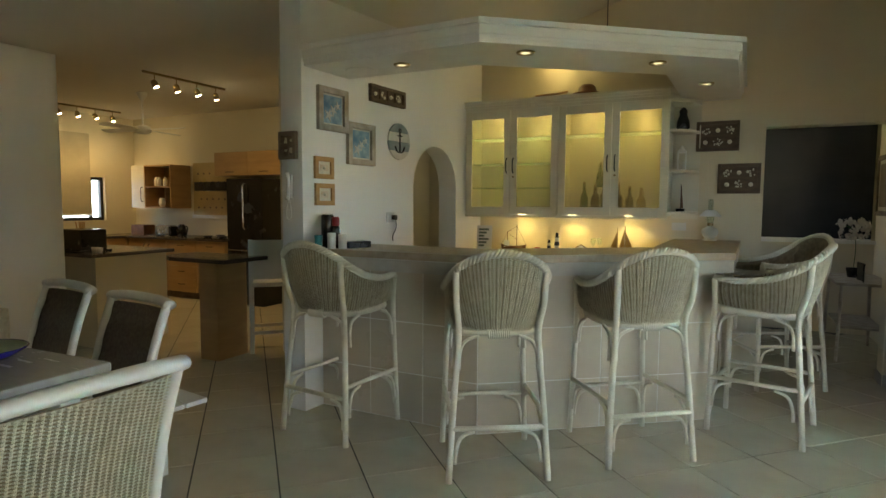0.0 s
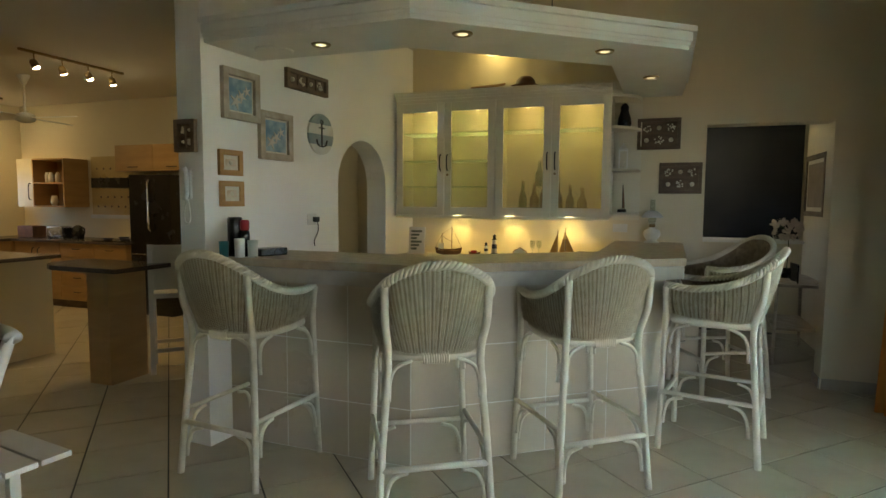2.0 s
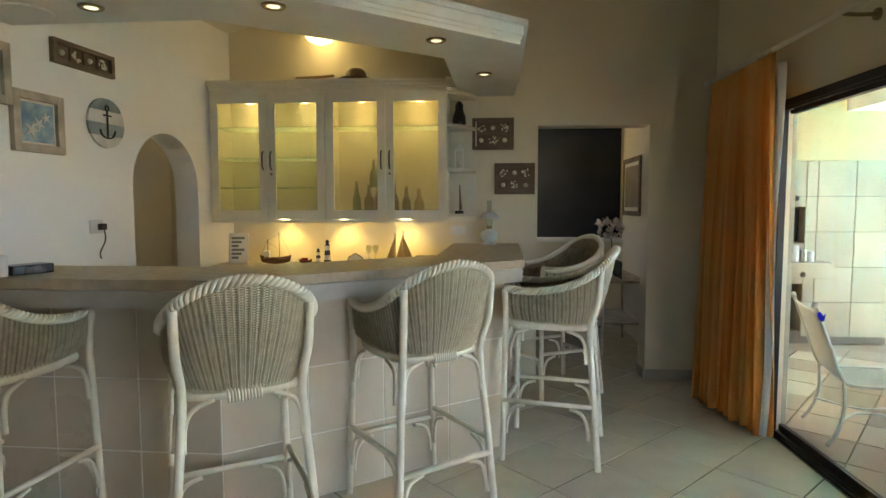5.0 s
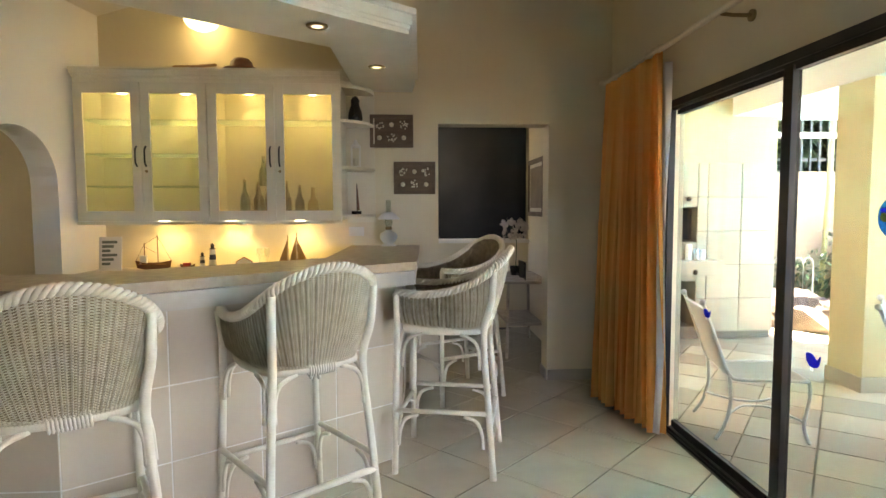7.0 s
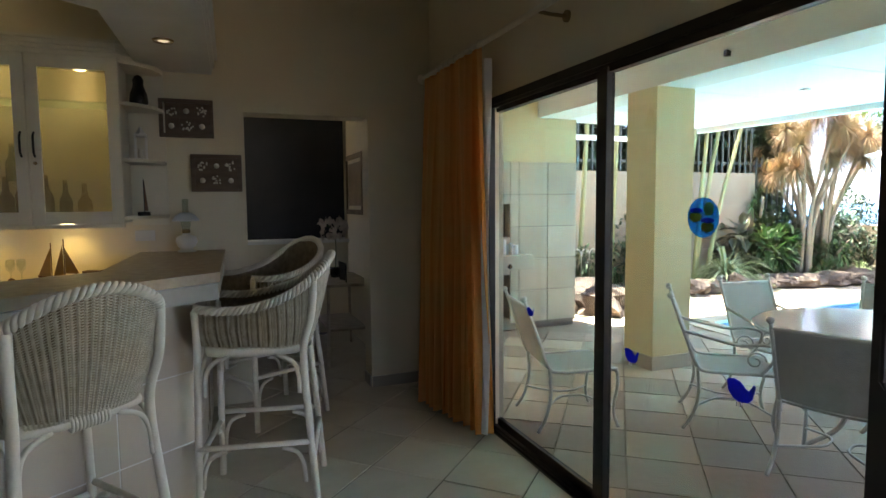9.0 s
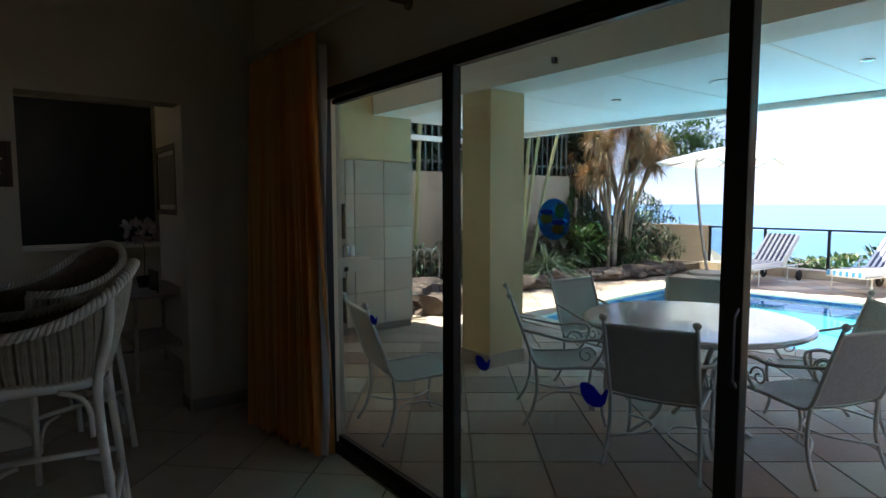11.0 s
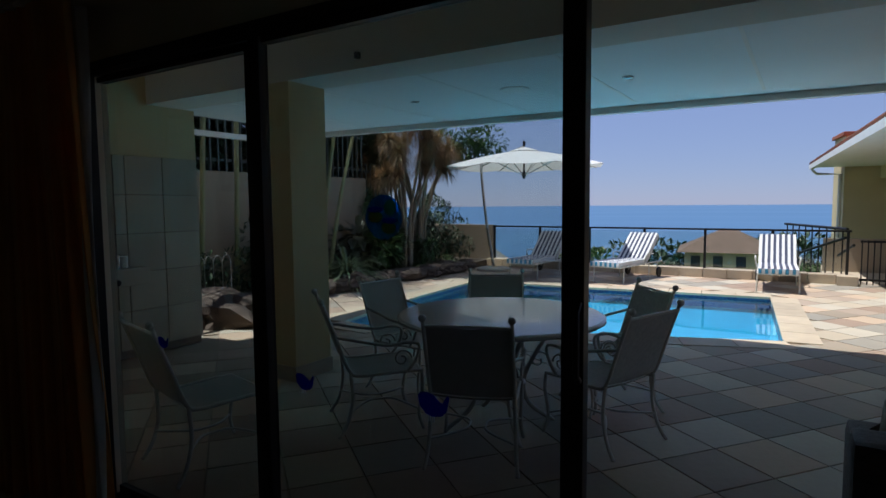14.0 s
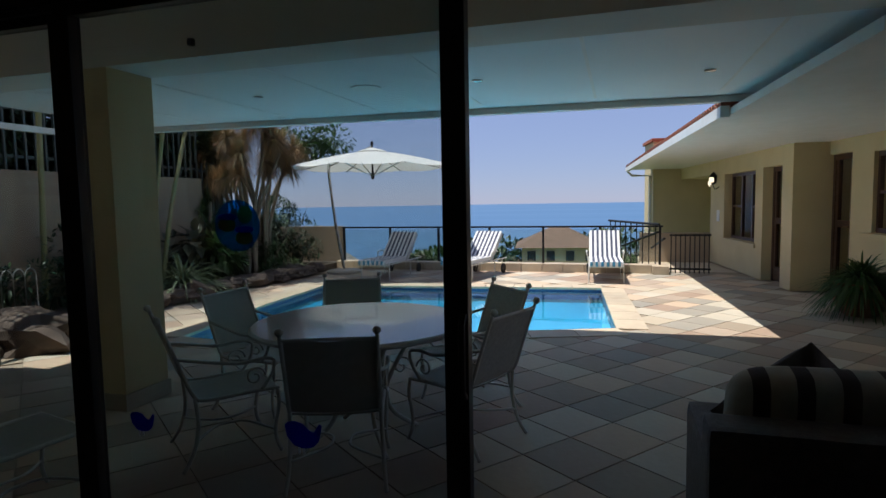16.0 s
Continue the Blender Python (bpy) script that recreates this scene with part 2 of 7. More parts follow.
BROWNROOF = mat("brown_roof_tile", (0.15, 0.098, 0.066), (0.11, 0.075, 0.05), 0.85, scale=2, bump=0.3, bscale=6)
DOORWOOD = mat("dark_meranti_wood", (0.090, 0.040, 0.022), (0.055, 0.026, 0.015), 0.4, scale=6, bump=0.1, stretch=(1, 1, 5))
STRIPEW = mat("white_canvas", (0.74, 0.74, 0.72), None, 0.85, scale=20, bump=0.2, bscale=300)
STRIPEB = mat("navy_canvas_stripe", (0.055, 0.065, 0.11), None, 0.85, scale=20, bump=0.2, bscale=300)
TURQ = mat("turquoise_canvas", (0.08, 0.30, 0.45), None, 0.85, scale=20, bump=0.2, bscale=300)
POOLWALL = mat("pale_blue_pool_plaster", (0.26, 0.68, 0.84), (0.30, 0.71, 0.85), 0.7, scale=3, bump=0.05)
MOSAIC = mat("blue_pool_mosaic", (0.012, 0.03, 0.10), (0.04, 0.10, 0.20), 0.3, scale=45, bump=0.2, bscale=40, wide=0.1)
BLUEGLASS = glass("cobalt_sticker", (0.03, 0.05, 0.62), 0.04, 0.2, 0.4)
SOFAFAB = mat("cream_sofa_weave", (0.42, 0.38, 0.30), (0.36, 0.32, 0.25), 0.85, scale=25, bump=0.3, bscale=250)
SOFAFRAME = mat("dark_woven_resin", (0.085, 0.07, 0.052), (0.055, 0.045, 0.035), 0.6, scale=40, bump=0.5, bscale=180)
BROWNSTRIPE = mat("brown_sofa_stripe", (0.07, 0.05, 0.04), None, 0.85, scale=25, bump=0.3, bscale=250)
UMBRELLA = mat("white_umbrella_canvas", (0.80, 0.79, 0.75), (0.76, 0.75, 0.70), 0.85, scale=4, bump=0.1, bscale=200, through=0.3)
GRANITE = mat("dark_granite", (0.06, 0.05, 0.045), (0.14, 0.11, 0.09), 0.2, scale=60, bump=0.02)
REDPL = mat("red_plastic", (0.40, 0.02, 0.02), None, 0.35)
TEALPL = mat("teal_plastic", (0.03, 0.22, 0.22), None, 0.35)
WHITEPL = mat("white_plastic", (0.75, 0.75, 0.72), None, 0.35)
PURPLEGLASS = mat("deep_blue_glaze", (0.03, 0.02, 0.22), None, 0.15, coat=0.5)


# ---- building helpers ----
def part(name, bm, material, parent=None, label="", smooth=False):
    me = bpy.data.meshes.new(name)
    bmesh.ops.recalc_face_normals(bm, faces=bm.faces[:])
    bm.to_mesh(me)
    bm.free()
    me.materials.append(material)
    if smooth:
        me.shade_smooth()
    ob = new(name, me)
    ob.parent = parent
    if label:
        ob["label"] = label
    return ob


def thing(name, label, category, m=None, group="", kind=""):
    ob = new(name)
    ob.empty_display_size = 0.1
    if m is not None:
        ob.matrix_world = m
    return tagged(ob, label, category, group, kind)


def setting(name, bm, material, label, category, smooth=False):
    return tagged(part(name, bm, material, None, "", smooth), label, category, "", "structure")


def BM():
    return bmesh.new()


def box(bm, a, b, bev=0.0, m=None):
    g = bmesh.ops.create_cube(bm, size=1.0)["verts"]
    for v in g:
        v.co = Vector(((a[i] + b[i]) / 2 + v.co[i] * (b[i] - a[i]) for i in range(3)))
    if bev:
        es = list({e for v in g for e in v.link_edges})
        r = bmesh.ops.bevel(bm, geom=es, offset=bev, segments=2, affect="EDGES", profile=0.7)
        g = list({v for f in r["faces"] for v in f.verts} | {v for v in g if v.is_valid})
    if m is not None:
        bmesh.ops.transform(bm, matrix=m, verts=g)
    return bm


def boxes(*rows, bev=0.0):
    bm = BM()
    for a, b in rows:
        box(bm, a, b, bev)
    return bm


def prism(bm, poly, z0, z1, m=None):
    lo = [bm.verts.new((x, y, z0)) for x, y in poly]
    hi = [bm.verts.new((x, y, z1)) for x, y in poly]
    n = len(poly)
    bm.faces.new(lo[::-1]), bm.faces.new(hi)
    for i in range(n):
        bm.faces.new((lo[i], lo[(i + 1) % n], hi[(i + 1) % n], hi[i]))
    if m is not None:
        bmesh.ops.transform(bm, matrix=m, verts=lo + hi)
    return bm


def tube(bm, pts, r, n=8, closed=False, flat=1.0):
    pts = [Vector(p) for p in pts]
    rad = r if isinstance(r, (list, tuple)) else [r] * len(pts)
    k = len(pts)
    rings, side = [], None
    for i, p in enumerate(pts):
        if closed:
            d = pts[(i + 1) % k] - pts[i - 1]
        else:
            d = pts[min(i + 1, k - 1)] - pts[max(i - 1, 0)]
        d.normalize()
        if side is None:
            side = d.cross(Vector((0, 0, 1)) if abs(d.z) < 0.9 else Vector((1, 0, 0)))
        side = (side - d * side.dot(d)).normalized()
        up = d.cross(side)
        rings.append([bm.verts.new(p + side * (rad[i] * math.cos(a)) + up * (rad[i] * flat * math.sin(a))) for a in (2 * math.pi * j / n for j in range(n))])
    for i in range(k if closed else k - 1):
        a, b = rings[i], rings[(i + 1) % k]
        for j in range(n):
            bm.faces.new((a[j], a[(j + 1) % n], b[(j + 1) % n], b[j]))
    if not closed:
        bm.faces.new(rings[0][::-1]), bm.faces.new(rings[-1])
    return bm


def smoothline(pts, n=6):
    pts = [Vector(p) for p in pts]
    out = []
    for i in range(len(pts) - 1):
        p0, p1, p2, p3 = pts[max(i - 1, 0)], pts[i], pts[i + 1], pts[min(i + 2, len(pts) - 1)]
        for j in range(n):
            t = j / n
            out.append(0.5 * ((2 * p1) + (p2 - p0) * t + (2 * p0 - 5 * p1 + 4 * p2 - p3) * t * t + (3 * p1 - p0 - 3 * p2 + p3) * t ** 3))
    out.append(pts[-1])
    return out


def lathe(bm, prof, n=20, at=(0, 0, 0), m=None):
    rings, made = [], []
    for r, z in prof:
        rings.append([bm.verts.new((at[0] + r * math.cos(2 * math.pi * j / n), at[1] + r * math.sin(2 * math.pi * j / n), at[2] + z)) for j in range(n)])
        made += rings[-1]
    for a, b in zip(rings, rings[1:]):
        for j in range(n):
            bm.faces.new((a[j], a[(j + 1) % n], b[(j + 1) % n], b[j]))
    bm.faces.new(rings[0][::-1]), bm.faces.new(rings[-1])
    if m is not None:
        bmesh.ops.transform(bm, matrix=m, verts=made)
    return bm


def grid(bm, f, nu, nv, closed=False):
    vs = [[bm.verts.new(f(i / nu, j / nv)) for j in range(nv + 1)] for i in range(nu + 1)]
    for i in range(nu):
        for j in range(nv):
            bm.faces.new((vs[i][j], vs[i + 1][j], vs[i + 1][j + 1], vs[i][j + 1]))
    return bm

# ---- the rooms ----
AW = Vector((-1.90, 3.577, 0))                      # arch wall: near end, and the way it runs
AD = Vector((0.21, 2.523, 0)).normalized()
AA = math.degrees(math.atan2(-AD.x, AD.y))
AM = Matrix.Translation(AW) @ pose(0, 0, 0, 0, 0, 90 + AA)   # local x runs along the wall, local -y faces the bar


def slope(x):
    return 2.78 + 0.30 * (x + 1.9)


bm = BM()
arch_start, arch_r = 1.298, 0.36
arc = [(arch_start + arch_r + arch_r * math.cos(a), 1.56 + arch_r * math.sin(a)) for a in (math.pi * (1 - i / 18) for i in range(19))]
poly = [(0, 0), (arch_start, 0)] + arc + [(arch_start + 2 * arch_r, 0), (2.56, 0), (2.56, 2.9), (0, 2.9)]
lo = [bm.verts.new((x, 0, z)) for x, z in poly]
hi = [bm.verts.new((x, 0.19, z)) for x, z in poly]
bm.faces.new(lo), bm.faces.new(hi[::-1])
for i in range(len(poly)):
    j = (i + 1) % len(poly)
    bm.faces.new((lo[i], lo[j], hi[j], hi[i]))
ob = setting("wall_arch", bm, WHITEWALL, "white plastered partition wall with an arched opening", "wall")
ob.matrix_world = AM

DOOR0 = -0.5                                        # far end of the sliding doors
bm = boxes(((-1.72, 6.10, 0), (0.865, 6.30, 4.4)), ((0.865, 6.10, 2.06), (1.745, 6.30, 4.4)), ((1.745, 6.10, 0), (2.245, 6.30, 4.4)))
setting("wall_back", bm, PLASTER, "cream plastered wall with an open doorway", "wall")
bm = boxes(((2.245, 5.03, 0), (2.335, 6.30, 4.4)), ((2.245, DOOR0, 2.045), (2.47, 5.03, 4.4)), ((2.245, -4.2, 0), (2.47, DOOR0, 4.4)))
setting("wall_terrace", bm, PLASTER, "cream plastered wall around the wide sliding doors", "wall")
bm = boxes(((-8.9, -4.4, 0), (2.47, -4.2, 4.4)))
setting("wall_rear", bm, PLASTER, "plain cream plastered wall behind the living room", "wall")
bm = boxes(((-5.15, -4.2, 0), (-4.99, 3.84, 2.76)))
setting("wall_dining", bm, WHITEWALL, "white plastered wall beside the dining table", "wall")

bm = BM()
for x0, x1, z0, z1 in ((-1.9, 2.47, slope(-1.9), slope(2.47)),):
    v = [bm.verts.new(c) for c in ((x0, -4.4, z0), (x1, -4.4, z1), (x1, 6.3, z1), (x0, 6.3, z0))]
    w = [bm.verts.new(c.co + Vector((0, 0, 0.15))) for c in v]
    bm.faces.new(v[::-1]), bm.faces.new(w)
    for i in range(4):
        bm.faces.new((v[i], v[(i + 1) % 4], w[(i + 1) % 4], w[i]))
setting("ceiling_living", bm, CEIL, "sloping cream painted living room ceiling", "ceiling")
setting("ceiling_kitchen", boxes(((-10.2, -4.4, 2.77), (-1.9, 9.6, 2.92))), CEIL, "flat painted kitchen and dining ceiling", "ceiling")
setting("floor", boxes(((-10.2, -4.4, -0.2), (2.33, 9.6, -0.006))), GROUT, "grouted bed under the cream floor tiles", "floor")

# skirting
for name, a, b in (("baseboard_back", (1.748, 6.085, 0), (2.23, 6.098, 0.085)), ("baseboard_side", (2.230, 5.04, 0), (2.243, 6.085, 0.085)),
                   ("baseboard_jamb", (1.732, 6.10, 0), (1.743, 6.3, 0.085))):
    setting(name, boxes((a, b), bev=0.002), SKIRT, "brown tiled skirting along the wall", "skirting")

# passage behind the arch and study beyond the doorway
# Cross wall at y 4.75 is unseen, added to block light from the kitchen.
setting("wall_passage", boxes(((-3.15, 4.75, 0), (-3.0, 7.6, 2.76)), ((-3.0, 4.75, 0), (-1.985, 4.86, 2.76)), ((-3.0, 7.45, 0), (-1.7, 7.6, 2.76)), ((-1.72, 6.30, 0), (-1.55, 7.45, 2.76))), PLASTER, "plain shaded wall of the passage behind the arch", "wall")
# Unseen opening at y 7.45 to 7.8 is added to let daylight in.
setting("wall_study", boxes(((0.5, 6.3, 0), (0.62, 7.45, 2.7)), ((0.5, 7.45, 0), (0.62, 7.8, 1.6)), ((0.5, 7.45, 2.1), (0.62, 7.8, 2.7)), ((0.5, 7.8, 0), (0.62, 8.4, 2.7)), ((0.62, 8.2, 0), (2.02, 8.4, 2.28)), ((0.62, 8.2, 2.28), (2.02, 8.4, 2.7)), ((2.02, 6.3, 0), (2.2, 8.4, 2.7))), PLASTER, "cream plastered walls of the small study", "wall")
# Stops short of the end wall; the added slot admits some daylight.
setting("ceiling_passage", boxes(((-1.985, 6.30, 2.765), (-1.5, 7.37, 2.85))), CEIL, "flat painted passage ceiling", "ceiling")
setting("ceiling_study", boxes(((0.5, 6.3, 2.7), (2.2, 8.4, 2.8))), CEIL, "flat painted study ceiling", "ceiling")
blind = thing("roller_blind", "dark navy roller blind drawn down over the study window", "blind", pose(1.32, 8.17, 1.04))
part("fabric", boxes(((-0.66, -0.006, 0.0), (0.66, 0.0, 1.28))), NAVY, blind)
bm = BM()
tube(bm, [(-0.66, -0.006, 0), (0.66, -0.006, 0)], 0.012)
part("bottom_bar", bm, WHITEPAINT, blind)
setting("window_sill", boxes(((0.62, 8.12, 1.0), (2.02, 8.2, 1.035)), bev=0.004), WHITEPAINT, "white painted window sill below the blind", "sill")

# ---- the bar ----
BAR = [(-1.885, 3.75), (-0.706, 3.74), (0.56, 4.69), (0.60, 6.095)]


def offset(path, d):
    out = []
    for i, p in enumerate(path):
        p = Vector(p)
        a = (p - Vector(path[i - 1])).normalized() if i else None
        b = (Vector(path[i + 1]) - p).normalized() if i < len(path) - 1 else None
        a, b = a or b, b or a
        n1, n2 = Vector((a.y, -a.x)), Vector((b.y, -b.x))
        n = (n1 + n2).normalized()
        out.append(tuple(p + n * (d / max(0.3, n.dot(n1)))))
    return out


def band(path, d0, d1, z0, z1, bm=None):
    bm = bm or BM()
    return prism(bm, offset(path, d0) + offset(path, d1)[::-1], z0, z1)


bar = thing("bar_counter", "angled bar with beige tiled front and polished stone top", "bar counter")
part("body", band(BAR, -0.0012, -0.14, 0, 1.0), LIGHTGROUT, bar)
part("countertop", band(BAR, 0.115, -0.42, 1.065, 1.11), COUNTER, bar, "polished sandstone worktop")
part("edge", band(BAR, 0.105, -0.15, 0.985, 1.06), COUNTEREDGE, bar, "pale rounded counter edge")
BARPARENT = bar

CAN = [(-1.893, 3.60), (-0.640, 3.565), (0.635, 4.60), (0.665, 6.095)]
canopy = thing("bar_canopy", "white dropped plaster canopy with moulded cornice above the bar", "canopy")
INNER = [(-1.86, 4.05), (-0.86, 4.05), (0.20, 4.86), (0.235, 6.095)]
part("soffit", prism(BM(), CAN + INNER[::-1], 2.30, 2.40), WHITEPAINT, canopy)
for z0, z1, d in ((2.30, 2.325, 0.004), (2.325, 2.345, 0.012), (2.345, 2.395, 0.022), (2.395, 2.425, 0.045)):
    part("cornice_moulding", band(CAN, d, 0.0, z0, z1), WHITEPAINT, canopy)

# ---- sliding doors, curtain ----
door = thing("sliding_door", "dark bronze aluminium sliding door, one leaf slid open", "sliding door")
part("head_rail", boxes(((2.225, DOOR0, 2.0), (2.33, 5.03, 2.043)), ((2.235, DOOR0, 1.985), (2.255, 4.99, 2.001)), ((2.285, DOOR0, 1.985), (2.305, 4.99, 2.001)), bev=0.003), BRONZE, door)
part("floor_track", boxes(((2.236, DOOR0, -0.004), (2.312, 5.03, 0.010)), ((2.245, DOOR0, 0.0095), (2.255, 4.99, 0.026)), ((2.285, DOOR0, 0.0095), (2.295, 4.99, 0.026))), BRONZE, door)
part("jamb", boxes(((2.222, 4.995, 0.010), (2.262, 5.03, 2.0)), ((2.222, DOOR0, 0.010), (2.262, DOOR0 + 0.04, 2.0)), bev=0.003), BRONZE, door)
for y0, y1, x0 in ((3.92, 3.985, 2.265), (2.695, 2.755, 2.225), (3.86, 3.918, 2.225)):
    part("stile", boxes(((x0, y0, 0.026), (x0 + 0.042, y1, 1.986)), bev=0.004), BRONZE, door)
for y0, y1, x0 in ((3.975, 4.99, 2.285), (2.755, 3.85, 2.245)):
    leaf = part("glass_pane", boxes(((x0, y0, 0.064), (x0 + 0.006, y1, 1.97))), PANE, door, "faintly tinted glass")
    leaf.visible_shadow = False
    part("bottom_rail", boxes(((x0 - 0.012, y0, 0.026), (x0 + 0.018, y1, 0.066)), bev=0.003), BRONZE, door)
    part("top_rail", boxes(((x0 - 0.018, y0, 1.962), (x0 + 0.022, y1, 1.986)), bev=0.003), BRONZE, door)
bm = BM()
tube(bm, [(2.205, 2.70, 0.95), (2.185, 2.70, 0.97), (2.185, 2.70, 1.13), (2.205, 2.70, 1.15)], 0.009)
part("pull_handle", bm, BRONZE, door)


def disc(bm, cy, cz, ry, rz, x, n=28, x1=None):
    pts = [(cy + ry * math.cos(2 * math.pi * i / n), cz + rz * math.sin(2 * math.pi * i / n)) for i in range(n)]
    a = [bm.verts.new((x, y, z)) for y, z in pts]
    b = [bm.verts.new((x1 if x1 is not None else x - 0.002, y, z)) for y, z in pts]
    bm.faces.new(a), bm.faces.new(b[::-1])
    for i in range(n):
        bm.faces.new((a[i], a[(i + 1) % n], b[(i + 1) % n], b[i]))
    return bm


SKYBLUE = glass("sky_blue_sticker", (0.06, 0.42, 0.80), 0.04, 0.2, 0.22)
YELLOW = glass("yellow_sticker", (0.95, 0.70, 0.12), 0.04, 0.2, 0.22)
GREENST = glass("green_sticker", (0.40, 0.80, 0.30), 0.04, 0.2, 0.22)
st = thing("round_window_sticker", "round blue and yellow fish sticker stuck on the glass", "sticker", pose(2.243, 3.338, 1.36))
part("disc", disc(BM(), 0, 0, 0.070, 0.070, 0), SKYBLUE, st)
part("green_moon", disc(BM(), -0.028, 0.030, 0.022, 0.024, -0.003), GREENST, st)
for cy, cz in ((0.030, 0.012), (-0.022, -0.022)):
    part("fish_body", disc(BM(), cy, cz - 0.010, 0.027, 0.018, -0.003), YELLOW, st)
    part("fish_back", disc(BM(), cy - 0.004, cz + 0.012, 0.029, 0.009, -0.005), BLUEGLASS, st)


def bird_sticker(y, z, s):
    t = thing("bird_sticker", "small cobalt blue bird sticker stuck on the glass", "sticker", pose(2.243, y, z), "blue bird stickers")
    bm = BM()
    prof = [(0.055, 0.022), (0.045, 0.033), (0.02, 0.036), (-0.005, 0.030), (-0.025, 0.012), (-0.040, 0.006), (-0.050, 0.022), (-0.058, 0.034), (-0.066, 0.030), (-0.062, 0.010),
            (-0.055, -0.018), (-0.038, -0.036), (-0.005, -0.044), (0.025, -0.036), (0.048, -0.012)]
    a = [bm.verts.new((0, -p[0] * -s, p[1] * s)) for p in prof]
    b = [bm.verts.new((-0.002, -p[0] * -s, p[1] * s)) for p in prof]
    bm.faces.new(a), bm.faces.new(b[::-1])
    for i in range(len(a)):
        bm.faces.new((a[i], a[(i + 1) % len(a)], b[(i + 1) % len(a)], b[i]))
    part("body", bm, BLUEGLASS, t)
    bm = BM()
    box(bm, (-0.003, -0.010 * s, -0.060 * s), (-0.001, -0.004 * s, -0.042 * s))
    box(bm, (-0.003, 0.006 * s, -0.060 * s), (-0.001, 0.012 * s, -0.042 * s))
    part("legs", bm, WHITEPL, t)


bird_sticker(3.165, 0.80, 0.92)
bird_sticker(3.70, 0.785, 0.72)
bird_sticker(4.53, 0.825, 0.6)

cur = thing("curtain", "heavy orange floor-length curtain drawn aside on its rod", "curtain")


def fold(u, v):
    w = 1 - v
    y = 5.74 - 0.92 * u - 0.12 * w * (1 - u) + 0.03 * w * u
    x = 2.085 + w * (0.15 * u - 0.105)
    k = u * 10.5 + 0.25 * math.sin(3 * v + 5 * u)
    amp = 0.020 + 0.022 * min(1, 2.2 * w) * (0.7 + 0.5 * math.sin(11 * u + 1.0) ** 2)
    x += amp * math.sin(2 * math.pi * k) + 0.010 * math.sin(7 * math.pi * k * 0.37 + 4 * v)
    y += 0.5 * amp * math.cos(2 * math.pi * k)
    return Vector((x, y, 0.025 + 2.265 * v + 0.01 * math.sin(2 * math.pi * k) * v))


o = part("cloth", grid(BM(), fold, 210, 44), CURTAIN, cur, smooth=True)
sol = o.modifiers.new("thick", "SOLIDIFY")
sol.thickness = 0.004
o = part("lining", grid(BM(), lambda u, v: Vector((2.105 + 0.03 * u + 0.008 * math.sin(9 * v + 6 * u), 4.83 + 0.045 * (1 - v) - 0.035 * u, 0.03 + 2.2 * v)), 8, 30), LINING, cur, "white lining", True)
sol = o.modifiers.new("thick", "SOLIDIFY")
sol.thickness = 0.003
rod = thing("curtain_rod", "cream curtain rod on wall brackets", "curtain rod")
bm = BM()
tube(bm, [(2.09, 5.80, 2.31), (2.09, -1.2, 2.31)], 0.016, 12)
part("pole", bm, CABPAINT, rod)
bm = BM()
lathe(bm, [(0.012, -0.03), (0.030, -0.02), (0.038, 0.0), (0.030, 0.02), (0.010, 0.035)], 14, (0, 0, 0), pose(2.09, 5.825, 2.31, 90, 0, 0))
part("finial", bm, CABPAINT, rod, smooth=True)
for y in (5.72, 4.19, 2.4, 0.4):
    bm = BM()
    tube(bm, [(2.244, y, 2.29), (2.15, y, 2.29), (2.09, y, 2.295)], 0.009)
    lathe(bm, [(0.028, 0), (0.028, 0.012)], 12, (0, 0, 0), pose(2.232, y, 2.29, 0, 90, 0))
    part("bracket", bm, BRASS, rod)
for i in range(11):
    bm = BM()
    y = 5.72 - 0.088 * i
    tube(bm, [(2.09 + 0.024 * math.cos(a), y, 2.31 + 0.024 * math.sin(a)) for a in (math.pi * 2 * j / 14 for j in range(14))], 0.003, 5, True)
    part("ring", bm, CABPAINT, rod)

# ---- bar details ----
for x, y in ((-1.29, 3.83), (-0.48, 3.88), (0.187, 4.47), (0.435, 5.29)):
    dl = thing("downlight", "recessed brass-rimmed downlight in the canopy soffit", "downlight", pose(x, y, 2.30), "canopy downlights")
    part("rim", lathe(BM(), [(0.030, -0.002), (0.034, -0.008), (0.048, -0.010), (0.055, -0.004), (0.055, 0.0), (0.030, 0.0)], 24), BRASS, dl, smooth=True)
    part("lens", lathe(BM(), [(0.029, -0.006), (0.0005, -0.007)], 16), glow("downlight_lens", (1.0, 0.84, 0.55), 0.045), dl)
spk = thing("ceiling_speaker", "round white speaker grille set in the canopy soffit", "speaker", pose(-1.62, 3.86, 2.30))
part("grille", lathe(BM(), [(0.11, 0.0), (0.11, -0.004), (0.10, -0.008), (0.001, -0.009)], 28), WHITEPAINT, spk)
bulk = thing("wall_light", "lit opal glass dome light high on the wall", "wall light", pose(-0.87, 5.95, 2.80))
part("bowl", lathe(BM(), [(0.13, 0.0), (0.125, 0.03), (0.10, 0.07), (0.05, 0.095), (0.001, 0.10)], 28, (0, 0, 0), pose(0, 0, 0, 180, 0, 0)), glow("opal_glow", (1.0, 0.80, 0.36), 0.11), bulk, smooth=True)
part("backplate", boxes(((-0.14, -0.14, 0.002), (0.14, 0.146, 0.02)), bev=0.006), WHITEPAINT, bulk)
point_lamp("wall_light_glow", (-0.87, 5.93, 2.64), 0.014, (1.0, 0.80, 0.46), 0.04)
